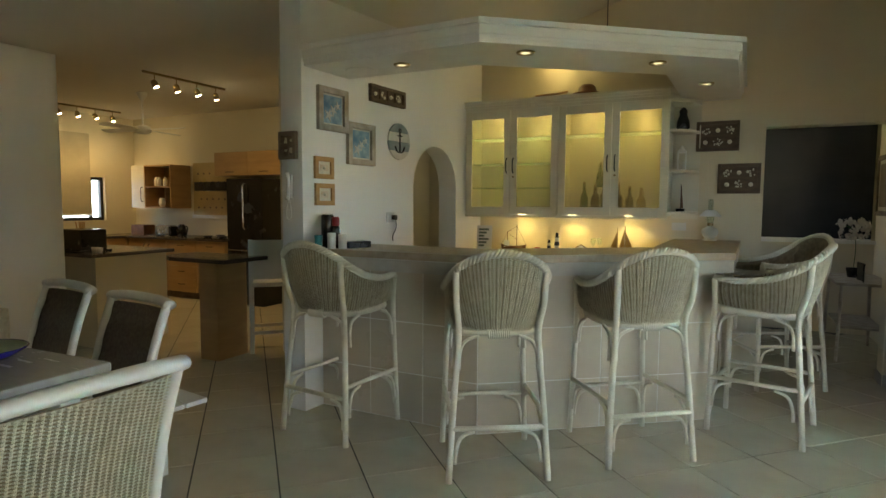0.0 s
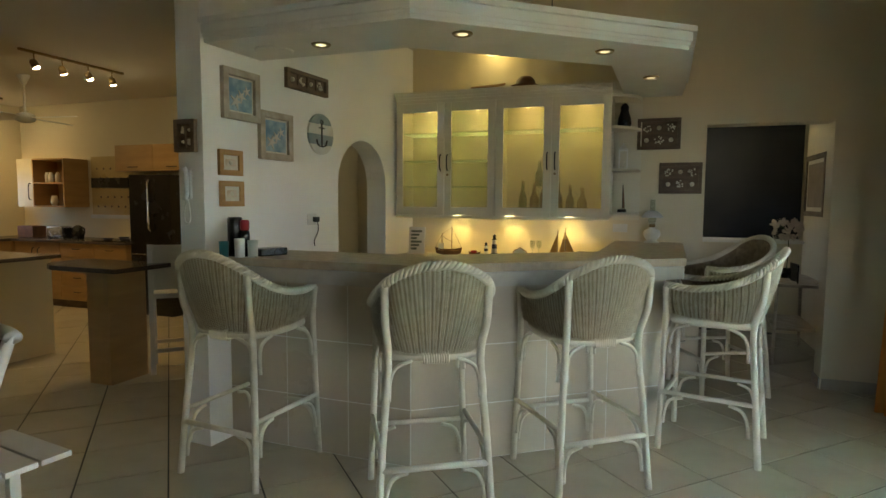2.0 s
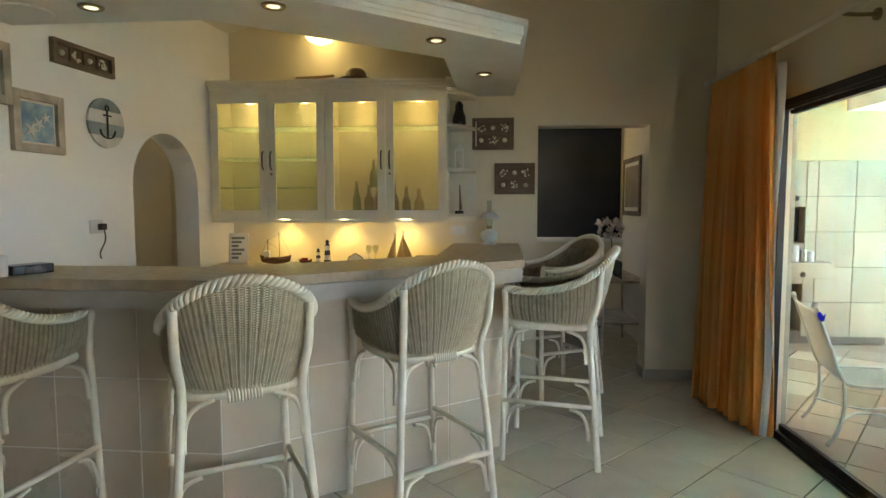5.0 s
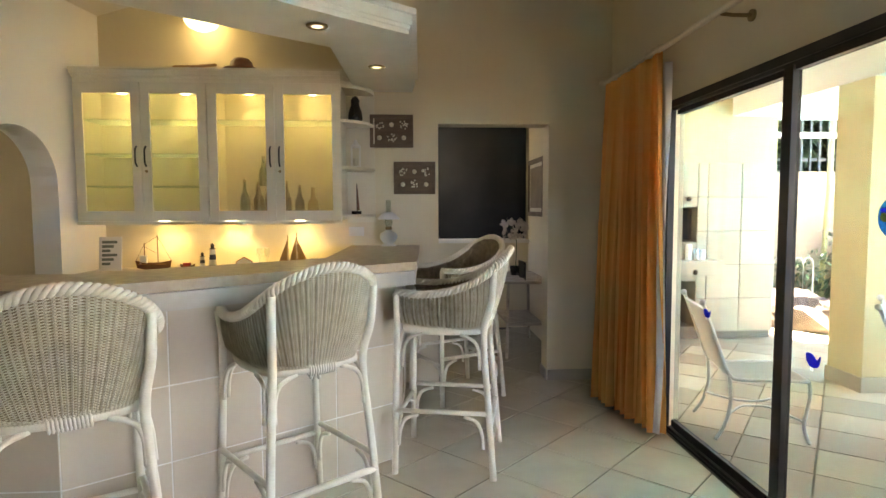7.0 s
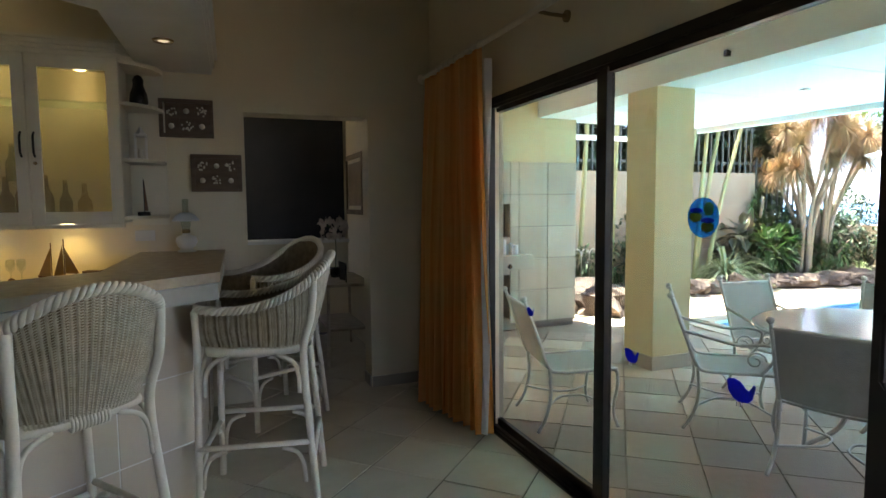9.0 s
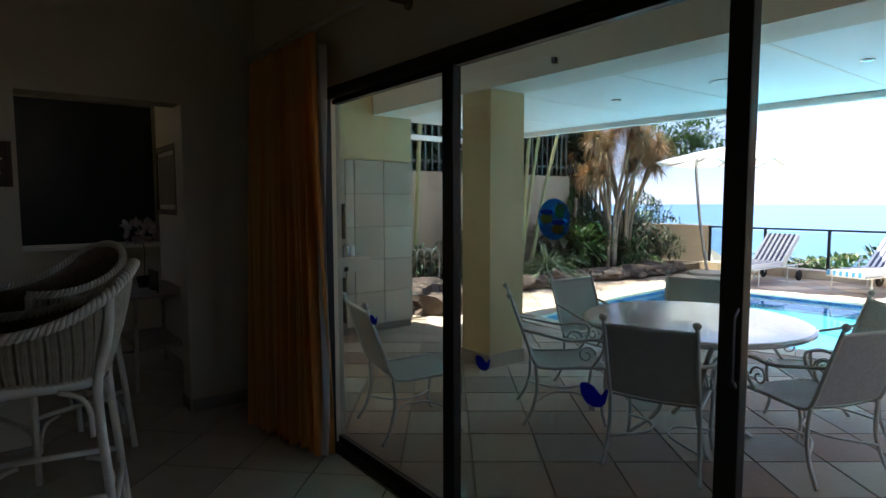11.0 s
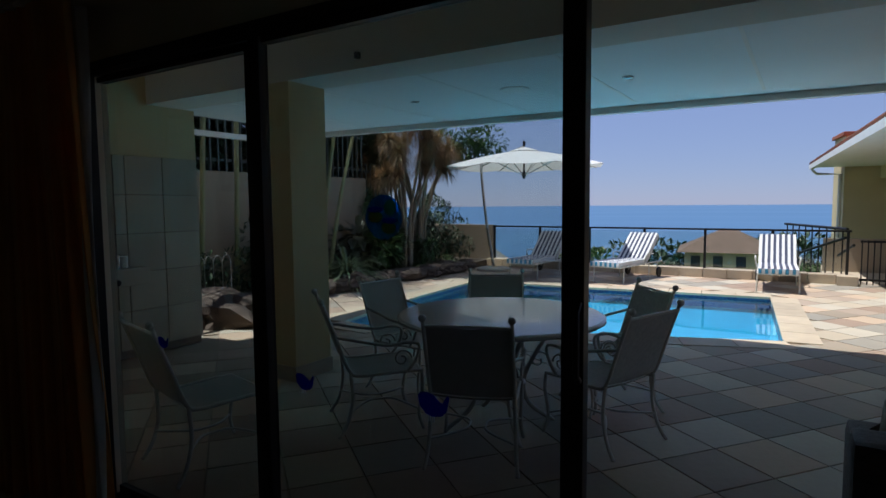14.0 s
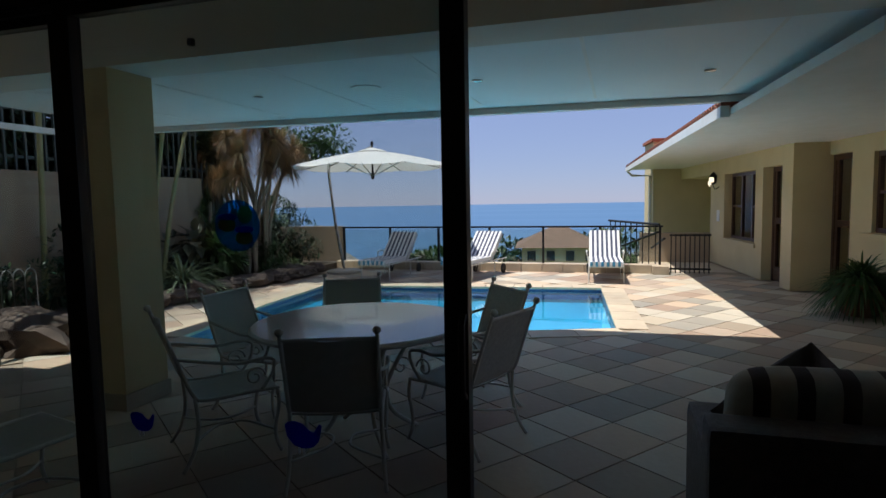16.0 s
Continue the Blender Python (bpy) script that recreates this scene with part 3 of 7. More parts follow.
wire = thing("hanging_wire", "thin wire holding the canopy up", "wire")
part("strand", tube(BM(), [(-0.075, 4.2, 2.40), (-0.075, 4.2, 3.31)], 0.003, 6), IRON, wire)

# wall cabinets with frosted doors
CF, CB, CZ0, CZ1 = 5.765, 6.096, 1.315, 2.285
cabs = []
for x0, x1 in ((-1.70, -0.79), (-0.785, 0.15)):
    cab = thing("wall_cabinet", "cream wall cabinet with lit frosted glass doors", "cabinet", pose(x0, 0, 0), "bar wall cabinets")
    w = x1 - x0
    part("body", boxes(((0, CF, CZ0), (0.018, CB, CZ1)), ((w - 0.018, CF, CZ0), (w, CB, CZ1)), ((0.018, CF, CZ0), (w - 0.018, CB, CZ0 + 0.02)), ((0.018, CF, CZ1 - 0.02), (w - 0.018, CB, CZ1)), ((0.018, CB - 0.012, CZ0 + 0.02), (w - 0.018, CB, CZ1 - 0.02))), CABPAINT, cab)
    for z in ((1.56, 1.79, 2.03) if x0 < -1 else (2.03,)):
        part("glass_shelf", boxes(((0.02, CF + 0.03, z), (w - 0.02, CB - 0.014, z + 0.008))), SHELFGLASS, cab).visible_shadow = False
    for k in range(2):
        a, b = k * w / 2 + 0.002, (k + 1) * w / 2 - 0.002
        d = part("door", boxes(((a, CF - 0.024, CZ0), (a + 0.062, CF - 0.001, CZ1)), ((b - 0.062, CF - 0.024, CZ0), (b, CF - 0.001, CZ1)), ((a + 0.062, CF - 0.024, CZ0), (b - 0.062, CF - 0.001, CZ0 + 0.07)), ((a + 0.062, CF - 0.024, CZ1 - 0.075), (b - 0.062, CF - 0.001, CZ1)), bev=0.003), CABPAINT, cab)
        g = part("pane", boxes(((a + 0.055, CF - 0.014, CZ0 + 0.062), (b - 0.055, CF - 0.010, CZ1 - 0.068))), FAINTFROST if x0 < -1 else FROST, d, "frosted glass")
        g.visible_shadow = False
        hx = b - 0.030 if k == 0 else a + 0.030
        hb = BM()
        tube(hb, smoothline([(hx, CF - 0.026, 1.70), (hx, CF - 0.05, 1.725), (hx, CF - 0.052, 1.77), (hx, CF - 0.05, 1.815), (hx, CF - 0.026, 1.84)], 4), 0.006, 8)
        part("handle", hb, IRON, d, "black bow handle", True)
        if k:
            part("lock", lathe(BM(), [(0.010, 0), (0.010, 0.006), (0.004, 0.008)], 12, (0, 0, 0), pose(hx, CF - 0.024, 1.665, 90, 0, 0)), BRASS, d)
        cx = x0 + (a + b) / 2
        part("light_puck", lathe(BM(), [(0.032, 0), (0.032, -0.014), (0.024, -0.018)], 16, ((a + b) / 2, CF + 0.21, CZ1 - 0.021)), glow("puck_glow", (1.0, 0.80, 0.45), 0.8), cab)
        lamp("cabinet_light", (cx, CF + 0.21, CZ1 - 0.05), (cx, CF + 0.24, 1.3), 0.085, (1.0, 0.77, 0.42), 120, 0.025)
    cabs.append(cab)
crown = thing("cabinet_cornice", "cream moulded cornice along the top of the cabinets", "cornice")
for z0, z1, d in ((2.287, 2.315, 0.0), (2.315, 2.335, 0.018), (2.335, 2.36, 0.036), (2.36, 2.378, 0.05)):
    part("moulding", prism(BM(), [(-1.70, CF - 0.02 - d), (0.15, CF - 0.02 - d), (0.34 + d * 0.4, 5.97 - d), (0.37 + d, 6.096), (-1.70, 6.096)], z0, z1), CABPAINT, crown)
under = thing("light_rail", "cream light rail under the cabinets", "rail")
part("rail", boxes(((-1.70, CF - 0.03, 1.288), (0.15, CF + 0.0, 1.313)), bev=0.003), CABPAINT, under)
for x in (-1.19, -0.70, -0.19):
    pk = thing("under_cabinet_light", "small lit puck light under the cabinet", "light", pose(x, 5.95, 1.313), "under-cabinet lights")
    part("housing", lathe(BM(), [(0.035, 0), (0.035, -0.012), (0.028, -0.016)], 18), glow("under_glow", (1.0, 0.82, 0.42), 0.9), pk)
    lamp("under_light", (x, 5.97, 1.285), (x, 6.04, 0.9), 0.10, (1.0, 0.74, 0.26), 125, 0.03)

# bottles behind the frosted glass
for i, (x, h, r, c) in enumerate(((-0.58, 0.26, 0.035, (0.05, 0.12, 0.03)), (-0.48, 0.24, 0.04, (0.10, 0.06, 0.02)), (-0.40, 0.28, 0.035, (0.20, 0.12, 0.04)), (-0.28, 0.25, 0.04, (0.05, 0.03, 0.02)), (-0.18, 0.22, 0.035, (0.06, 0.06, 0.06)), (-0.08, 0.20, 0.04, (0.30, 0.20, 0.08)), (-0.44, 0.2, 0.035, (0.04, 0.10, 0.03)))):
    z = 1.336 if i != 6 else 1.568
    bt = thing("bottle", "coloured glass bottle standing in the cabinet", "bottle", pose(x, 5.90, z), "bottles in the cabinet")
    bmat = mat("bottle_glass", c, None, 0.15, bump=0.02)
    part("flask", lathe(BM(), [(r * 0.9, 0), (r, 0.01), (r, h * 0.55), (r * 0.45, h * 0.72), (r * 0.36, h * 0.95), (r * 0.36, h)], 14), bmat, bt, smooth=True)
    part("cap", lathe(BM(), [(r * 0.42, h), (r * 0.42, h + 0.02)], 10), BRASS, bt)

# open end shelves
shelf = thing("end_shelf_unit", "cream open corner shelves at the end of the cabinets", "shelf")
OUT = [(0.153, 5.76), (0.24, 5.80), (0.315, 5.88), (0.36, 6.0), (0.37, 6.096), (0.153, 6.096)]
for z in (1.335, 1.685, 2.02, 2.265):
    part("board", prism(BM(), OUT, z, z + 0.020), CABPAINT, shelf)
part("back", boxes(((0.153, 6.084, 1.29), (0.37, 6.096, 2.285))), CABPAINT, shelf)

pen = thing("black_figurine", "small black penguin-shaped ornament on the top shelf", "figurine", pose(0.235, 5.95, 2.04))
part("body", lathe(BM(), [(0.045, 0), (0.055, 0.03), (0.050, 0.08), (0.035, 0.12), (0.030, 0.14), (0.034, 0.165), (0.020, 0.19), (0.001, 0.20)], 18), BLACK, pen, smooth=True)
lan = thing("candle_lantern", "small white metal and glass candle lantern", "lantern", pose(0.235, 5.95, 1.705))
part("frame", boxes(((-0.035, -0.035, 0), (0.035, 0.035, 0.012)), ((-0.035, -0.035, 0.15), (0.035, 0.035, 0.165)), *[((sx * 0.031 - 0.004, sy * 0.031 - 0.004, 0.012), (sx * 0.031 + 0.004, sy * 0.031 + 0.004, 0.15)) for sx in (-1, 1) for sy in (-1, 1)]), WHITEPAINT, lan)
part("cap", lathe(BM(), [(0.034, 0.165), (0.012, 0.195), (0.008, 0.21)], 4), WHITEPAINT, lan)
part("candle", lathe(BM(), [(0.018, 0.012), (0.018, 0.07)], 12), CREAMCARD, lan)
sb = thing("model_sailboat", "small dark model sailboat on the lowest shelf", "model boat", pose(0.24, 5.93, 1.355, 0, 0, 60))
part("hull", prism(BM(), [(-0.05, -0.012), (0.03, -0.016), (0.06, 0), (0.03, 0.016), (-0.05, 0.012)], 0.0, 0.025), BLACK, sb)
part("sail", prism(BM(), [(0.0, 0.03), (0.035, 0.03), (0.005, 0.22)], -0.002, 0.002, pose(0, 0, 0, 90, 0, 0)), HULLWOOD, sb)
part("mast", tube(BM(), [(0, 0, 0.02), (0, 0, 0.23)], 0.003, 6), IRON, sb)

# ornaments on the cornice
hat = thing("driftwood_hat", "weathered brown hat-like driftwood piece lying on the cornice", "driftwood", pose(-0.55, 5.79, 2.378))
part("lump", lathe(BM(), [(0.12, 0), (0.125, 0.012), (0.085, 0.022), (0.075, 0.06), (0.05, 0.085), (0.001, 0.09)], 16), HULLWOOD, hat, smooth=True)
dw = thing("driftwood_stick", "long flat piece of driftwood lying on the cornice", "driftwood", pose(-0.85, 5.75, 2.378, 0, 0, 4))
part("stick", tube(BM(), smoothline([(-0.16, 0, 0.014), (-0.06, 0.01, 0.02), (0.05, -0.01, 0.022), (0.14, 0.0, 0.035)], 5), [0.006] + [0.018] * 14 + [0.006], 7, flat=0.6), PINE, dw, smooth=True)

# back counter and what stands on it
bc = thing("back_counter", "low wooden-topped counter behind the bar", "counter")
part("top", boxes(((-1.70, 5.50, 0.915), (0.18, 6.095, 0.95)), bev=0.004), COUNTER, bc)
part("carcass", boxes(((-1.69, 5.54, 0.0), (0.17, 6.09, 0.914))), CABPAINT, bc)


def card(x, y, z):
    t = thing("picture_card", "small printed white picture card leaning back", "card", pose(x, y, z, -10, 0, 12))
    part("board", boxes(((-0.075, -0.006, 0), (0.075, 0.006, 0.25)), bev=0.002), WHITEPL, t)
    for i in range(6):
        part("print", boxes(((-0.055, -0.0075, 0.04 + 0.032 * i), (0.0 + 0.045 * ((i * 37) % 3) / 2, -0.0062, 0.060 + 0.032 * i))), mat("grey_print", (0.16, 0.19, 0.16), None, 0.7), t)


card(-1.55, 5.86, 0.951)


def hullshape(bm, L, W, H, sheer=0.02):
    def f(u, v):
        s = (u - 0.5) * 2
        wid = W * (1 - abs(s) ** 2.4) * (0.35 + 0.65 * abs(v - 0.5) * 2)
        side = 1 if v > 0.5 else -1
        depth = abs(v - 0.5) * 2
        return Vector((s * L / 2 * (0.9 + 0.1 * depth), side * wid / 2 * (depth ** 0.6), H * depth + sheer * s * s))
    return grid(bm, f, 14, 10)


def trawler(m):
    t = thing("model_trawler", "wooden model fishing trawler with masts and rigging", "model ship", m)
    part("hull", hullshape(BM(), 0.25, 0.07, 0.055), HULLWOOD, t, smooth=True)
    part("deck", prism(BM(), [(-0.10, -0.022), (0.05, -0.03), (0.11, 0), (0.05, 0.03), (-0.10, 0.022)], 0.044, 0.05), PINE, t)
    part("wheelhouse", boxes(((-0.09, -0.018, 0.05), (-0.045, 0.018, 0.11)), bev=0.003), WHITEPL, t)
    for x, h in ((0.03, 0.26), (-0.06, 0.2)):
        part("mast", tube(BM(), [(x, 0, 0.05), (x, 0, h)], 0.0035, 6), HULLWOOD, t)
    for a, b in (((0.03, 0, 0.25), (0.12, 0, 0.07)), ((0.03, 0, 0.25), (-0.06, 0, 0.19)), ((-0.06, 0, 0.19), (-0.12, 0, 0.07)), ((0.03, 0, 0.12), (-0.05, 0, 0.17))):
        part("rigging", tube(BM(), [a, b], 0.0013, 4), HULLWOOD, t)


trawler(pose(-1.24, 5.86, 0.951, 0, 0, 10))


def schooner(m):
    t = thing("model_schooner", "small wooden model schooner with tan sails", "model ship", m)
    part("hull", hullshape(BM(), 0.20, 0.05, 0.04), HULLWOOD, t, smooth=True)
    for x, h in ((0.035, 0.27), (-0.03, 0.25)):
        part("mast", tube(BM(), [(x, 0, 0.02), (x, 0, h)], 0.003, 6), HULLWOOD, t)
    for tri in ([(0.03, 0.05), (-0.022, 0.05), (0.03, 0.24)], [(-0.035, 0.05), (-0.10, 0.05), (-0.033, 0.22)], [(0.04, 0.06), (0.11, 0.055), (0.038, 0.22)]):
        part("sail", prism(BM(), tri, -0.001, 0.001, pose(0, 0, 0, 90, 0, 0)), mat("tan_sail", (0.42, 0.26, 0.10), None, 0.8, bump=0.1), t)


schooner(pose(-0.24, 5.88, 0.951, 0, 0, 15))
for x, h, s in ((-0.815, 0.20, 1.0), (-0.89, 0.13, 0.75)):
    t = thing("model_lighthouse", "small blue and white striped model lighthouse", "ornament", pose(x, 5.86, 0.951), "lighthouse ornaments")
    for k in range(4):
        r0, r1 = (0.030 - 0.003 * k) * s, (0.027 - 0.003 * k) * s
        part("band", lathe(BM(), [(r0, h * 0.19 * k), (r1, h * 0.19 * (k + 1))], 14), STRIPEB if k % 2 == 0 else WHITEPL, t)
    part("lantern_room", lathe(BM(), [(0.022 * s, h * 0.76), (0.022 * s, h * 0.79), (0.013 * s, h * 0.80), (0.013 * s, h * 0.9), (0.018 * s, h * 0.91), (0.002, h)], 14), IRON, t)
t = thing("small_tug_model", "little red-brown model boat", "model boat", pose(-0.99, 5.84, 0.951))
part("hull", hullshape(BM(), 0.11, 0.04, 0.03), HULLWOOD, t)
part("cabin", boxes(((-0.03, -0.012, 0.03), (0.02, 0.012, 0.055)), bev=0.002), REDPL, t)
t = thing("small_plaque", "small white house-shaped plaque standing up", "plaque", pose(-0.59, 5.86, 0.951, -8, 0, 0))
part("board", prism(BM(), [(-0.06, 0), (0.06, 0), (0.06, 0.06), (0.0, 0.095), (-0.06, 0.06)], -0.005, 0.005, pose(0, 0, 0, 90, 0, 0)), HULLWOOD, t)
part("face", prism(BM(), [(-0.052, 0.007), (0.052, 0.007), (0.052, 0.056), (0.0, 0.086), (-0.052, 0.056)], 0.005, 0.008, pose(0, 0, 0, 90, 0, 0)), WHITEPL, t)
t = thing("shell_ornament", "small brown shell ornament", "ornament", pose(-0.47, 5.86, 0.951))
part("shell", lathe(BM(), [(0.015, 0), (0.028, 0.012), (0.026, 0.03), (0.012, 0.045), (0.001, 0.05)], 12), HULLWOOD, t, smooth=True)
for x in (-0.50, -0.445):
    t = thing("wine_glass", "small clear wine glass", "glass", pose(x, 5.96, 0.951), "wine glasses")
    part("bowl", lathe(BM(), [(0.026, 0), (0.026, 0.003), (0.004, 0.008), (0.004, 0.07), (0.022, 0.09), (0.026, 0.12), (0.022, 0.15), (0.020, 0.15), (0.024, 0.12), (0.001, 0.085)], 14), CLEAR, t, smooth=True)
for x in (-0.06, 0.03, 0.11):
    t = thing("dark_wood_bowl", "small dark carved wooden bowl", "bowl", pose(x, 5.84, 0.951), "dark wooden bowls")
    part("shell", lathe(BM(), [(0.025, 0), (0.042, 0.03), (0.046, 0.075), (0.040, 0.075), (0.034, 0.035), (0.001, 0.012)], 14), HULLWOOD, t, smooth=True)
sk = thing("double_socket", "white double wall socket above the back counter", "socket", pose(0.22, 6.098, 1.22))
part("plate", boxes(((-0.06, -0.008, -0.035), (0.06, 0.0, 0.035)), bev=0.003), WHITEPL, sk)

# oil lamp on the bar
t = thing("oil_lamp", "white ceramic oil lamp with milk-glass shade and chimney", "oil lamp", pose(0.475, 5.98, 1.11))
part("base", lathe(BM(), [(0.055, 0), (0.058, 0.008), (0.035, 0.02), (0.055, 0.04), (0.068, 0.07), (0.060, 0.10), (0.025, 0.115), (0.022, 0.125)], 22), WHITEPL, t, smooth=True)
part("burner", lathe(BM(), [(0.022, 0.125), (0.026, 0.135), (0.024, 0.15)], 16), BRASS, t)
part("shade", lathe(BM(), [(0.085, 0.205), (0.082, 0.215), (0.055, 0.245), (0.032, 0.26), (0.029, 0.258), (0.052, 0.242), (0.080, 0.210)], 24), WHITEPL, t, smooth=True)
part("chimney", lathe(BM(), [(0.022, 0.15), (0.032, 0.18), (0.026, 0.23), (0.020, 0.27), (0.020, 0.35), (0.018, 0.35), (0.018, 0.27), (0.024, 0.23), (0.030, 0.18), (0.020, 0.15)], 18), CLEAR, t, smooth=True)

# things at the pillar end of the bar
for name, label, cat, x, y, prof, m_ in (
        ("speaker_cylinder", "tall black cylindrical canister", "canister", -1.795, 3.70, [(0.042, 0), (0.042, 0.215), (0.036, 0.225)], BLACK),
        ("thermos_flask", "dark flask with a red lid", "flask", -1.735, 3.71, [(0.028, 0), (0.028, 0.13), (0.022, 0.15)], BLACK),
        ("teal_cup", "small teal cup standing on the bar", "cup", -1.80, 3.61, [(0.024, 0), (0.027, 0.09), (0.024, 0.09), (0.021, 0.01)], TEALPL),
        ("white_mug", "small white mug standing on the bar", "mug", -1.72, 3.645, [(0.027, 0), (0.029, 0.105), (0.026, 0.105), (0.024, 0.01)], WHITEPL),
        ("white_mug", "small white mug standing on the bar", "mug", -1.665, 3.69, [(0.027, 0), (0.029, 0.095), (0.026, 0.095), (0.024, 0.01)], WHITEPL)):
    t = thing(name, label, cat, pose(x, y, 1.11))
    part("shell", lathe(BM(), prof, 18), m_, t, smooth=True)
    if name == "thermos_flask":
        part("lid", lathe(BM(), [(0.024, 0.15), (0.026, 0.16), (0.026, 0.20), (0.020, 0.21)], 16), REDPL, t, "red lid")
t = thing("black_case", "flat black case lying on the bar", "case", pose(-1.64, 3.81, 1.11, 0, 0, 70))
part("shell", boxes(((-0.09, -0.05, 0), (0.09, 0.05, 0.045)), bev=0.008), BLACK, t)

# ---- pictures on the arch wall; local x along the wall, local z up ----


def on_arch(s, z):
    return AM @ pose(s, 0, z)


def picture(name, m, w, h, fw, fmat, inner, mount=0.0, label="", depth=0.022, group=""):
    t = thing(name, label, "picture", m, group)
    part("frame", boxes(((-w / 2, -depth, -h / 2), (-w / 2 + fw, 0, h / 2)), ((w / 2 - fw, -depth, -h / 2), (w / 2, 0, h / 2)), ((-w / 2 + fw, -depth, -h / 2), (w / 2 - fw, 0, -h / 2 + fw)), ((-w / 2 + fw, -depth, h / 2 - fw), (w / 2 - fw, 0, h / 2)), bev=0.003), fmat, t)
    part("mount", boxes(((-w / 2 + fw, -0.008, -h / 2 + fw), (w / 2 - fw, -0.001, h / 2 - fw))), CREAMCARD, t)
    k = fw + mount
    part("print", boxes(((-w / 2 + k, -0.0105, -h / 2 + k), (w / 2 - k, -0.0085, h / 2 - k))), inner, t)
    return t


def star(bm, n, r, m):
    pts = []
    for i in range(2 * n):
        a, q = math.pi * i / n, r if i % 2 == 0 else r * 0.32
        pts.append((q * math.cos(a), q * math.sin(a)))
    return prism(bm, pts, 0, 0.004, m)


for s, z, w, h in ((0.285, 2.055, 0.30, 0.295), (0.59, 1.845, 0.31, 0.305)):
    t = picture("driftwood_picture", on_arch(s, z), w, h, 0.042, DRIFT, BLUEPRINT, 0.012, "whitewashed driftwood frame with a blue starfish print", 0.03, "driftwood pictures")
    for k in range(3):
        part("starfish", star(BM(), 5, 0.05 - 0.008 * k, pose(-0.04 + 0.045 * k, -0.011, -0.04 + 0.035 * k, 90, 20 * k, 0)), mat("pale_starfish", (0.66, 0.64, 0.58), None, 0.8), t)
for s, z in ((0.195, 1.652), (0.20, 1.470)):
    t = picture("pine_picture", on_arch(s, z), 0.185, 0.15, 0.032, PINE, mat("sand_print", (0.55, 0.42, 0.28), (0.66, 0.60, 0.50), 0.7, scale=20), 0.022, "small pine frame with a shell on cream card", 0.02, "pine pictures")
    part("shell", lathe(BM(), [(0.014, 0), (0.012, 0.006), (0.001, 0.012)], 12, (0, 0, 0), pose(0, -0.011, 0, 90, 0, 0)), CREAMCARD, t)


def shell_box(name, m, w, h, cols, rows, label, group=""):
    t = thing(name, label, "shadow box", m, group)
    fw = 0.026
    part("frame", boxes(((-w / 2, -0.03, -h / 2), (-w / 2 + fw, 0, h / 2)), ((w / 2 - fw, -0.03, -h / 2), (w / 2, 0, h / 2)), ((-w / 2 + fw, -0.03, -h / 2), (w / 2 - fw, 0, -h / 2 + fw)), ((-w / 2 + fw, -0.03, h / 2 - fw), (w / 2 - fw, 0, h / 2)), bev=0.003), DARKWOOD, t)
    part("back", boxes(((-w / 2 + fw, -0.006, -h / 2 + fw), (w / 2 - fw, -0.001, h / 2 - fw))), DARKWOOD, t)
    iw, ih = (w - 2 * fw) / cols, (h - 2 * fw) / rows
    for i in range(cols):
        for j in range(rows):
            cx, cz = -w / 2 + fw + (i + 0.5) * iw, -h / 2 + fw + (j + 0.5) * ih
            r = min(iw, ih) * 0.34
            if (i + j) % 2:
                bm = BM()
                for _ in range(14):
                    a, q = random.uniform(0, 6.28), r * math.sqrt(random.random())
                    lathe(bm, [(0.007, 0), (0.006, 0.006), (0.001, 0.009)], 6, (0, 0, 0), pose(cx + q * math.cos(a) * 1.2, -0.0055, cz + q * math.sin(a), 90, 0, 0))
                tagged(part("pebble_filling", bm, CREAMCARD, t), kind="stuff")
            else:
                part("shell", lathe(BM(), [(r * 0.6, 0), (r * 0.55, 0.008), (r * 0.25, 0.016), (0.001, 0.018)], 12, (0, 0, 0), pose(cx, -0.0055, cz, 90, 0, 0)), CREAMCARD, t, smooth=True)
    for i in range(1, cols):
        x = -w / 2 + fw + i * iw
        part("divider", boxes(((x - 0.004, -0.02, -h / 2 + fw), (x + 0.004, -0.006, h / 2 - fw))), DARKWOOD, t)
    return t


shell_box("shell_shadow_box", on_arch(0.92, 2.245), 0.45, 0.13, 4, 1, "long brown wooden shadow box of shells hung on the white wall", "shell boxes")
shell_box("shell_shadow_box", pose(0.502, 6.098, 1.998), 0.335, 0.252, 3, 2, "brown wooden shadow box with six shell compartments", "shell boxes")
shell_box("shell_shadow_box", pose(0.678, 6.098, 1.636), 0.325, 0.252, 3, 2, "brown wooden shadow box with six shell compartments", "shell boxes")
shell_box("shell_shadow_box", pose(-2.003, 3.574, 1.79), 0.145, 0.182, 2, 2, "small dark shadow box of shells on the pillar", "shell boxes")

an = thing("anchor_plaque", "round striped blue and white plaque with an anchor", "plaque", on_arch(1.075, 1.91))
SLATEBLUE = mat("slate_blue_board", (0.20, 0.26, 0.28), (0.30, 0.34, 0.34), 0.8, scale=12, bump=0.3)
CHALK = mat("chalk_white_board", (0.70, 0.68, 0.62), (0.58, 0.56, 0.50), 0.8, scale=12, bump=0.3)
for k in range(4):
    z0, z1 = -0.146 + 0.073 * k, -0.146 + 0.073 * (k + 1) - 0.002
    pts = [(math.sqrt(max(0, 0.146 ** 2 - z * z)), z) for z in (z0 + (z1 - z0) * i / 10 for i in range(11))]
    part("slat", prism(BM(), pts + [(-x, z) for x, z in pts[::-1]], 0, 0.016, pose(0, 0, 0, 90, 0, 0)), SLATEBLUE if k % 2 else CHALK, an)
bm = BM()
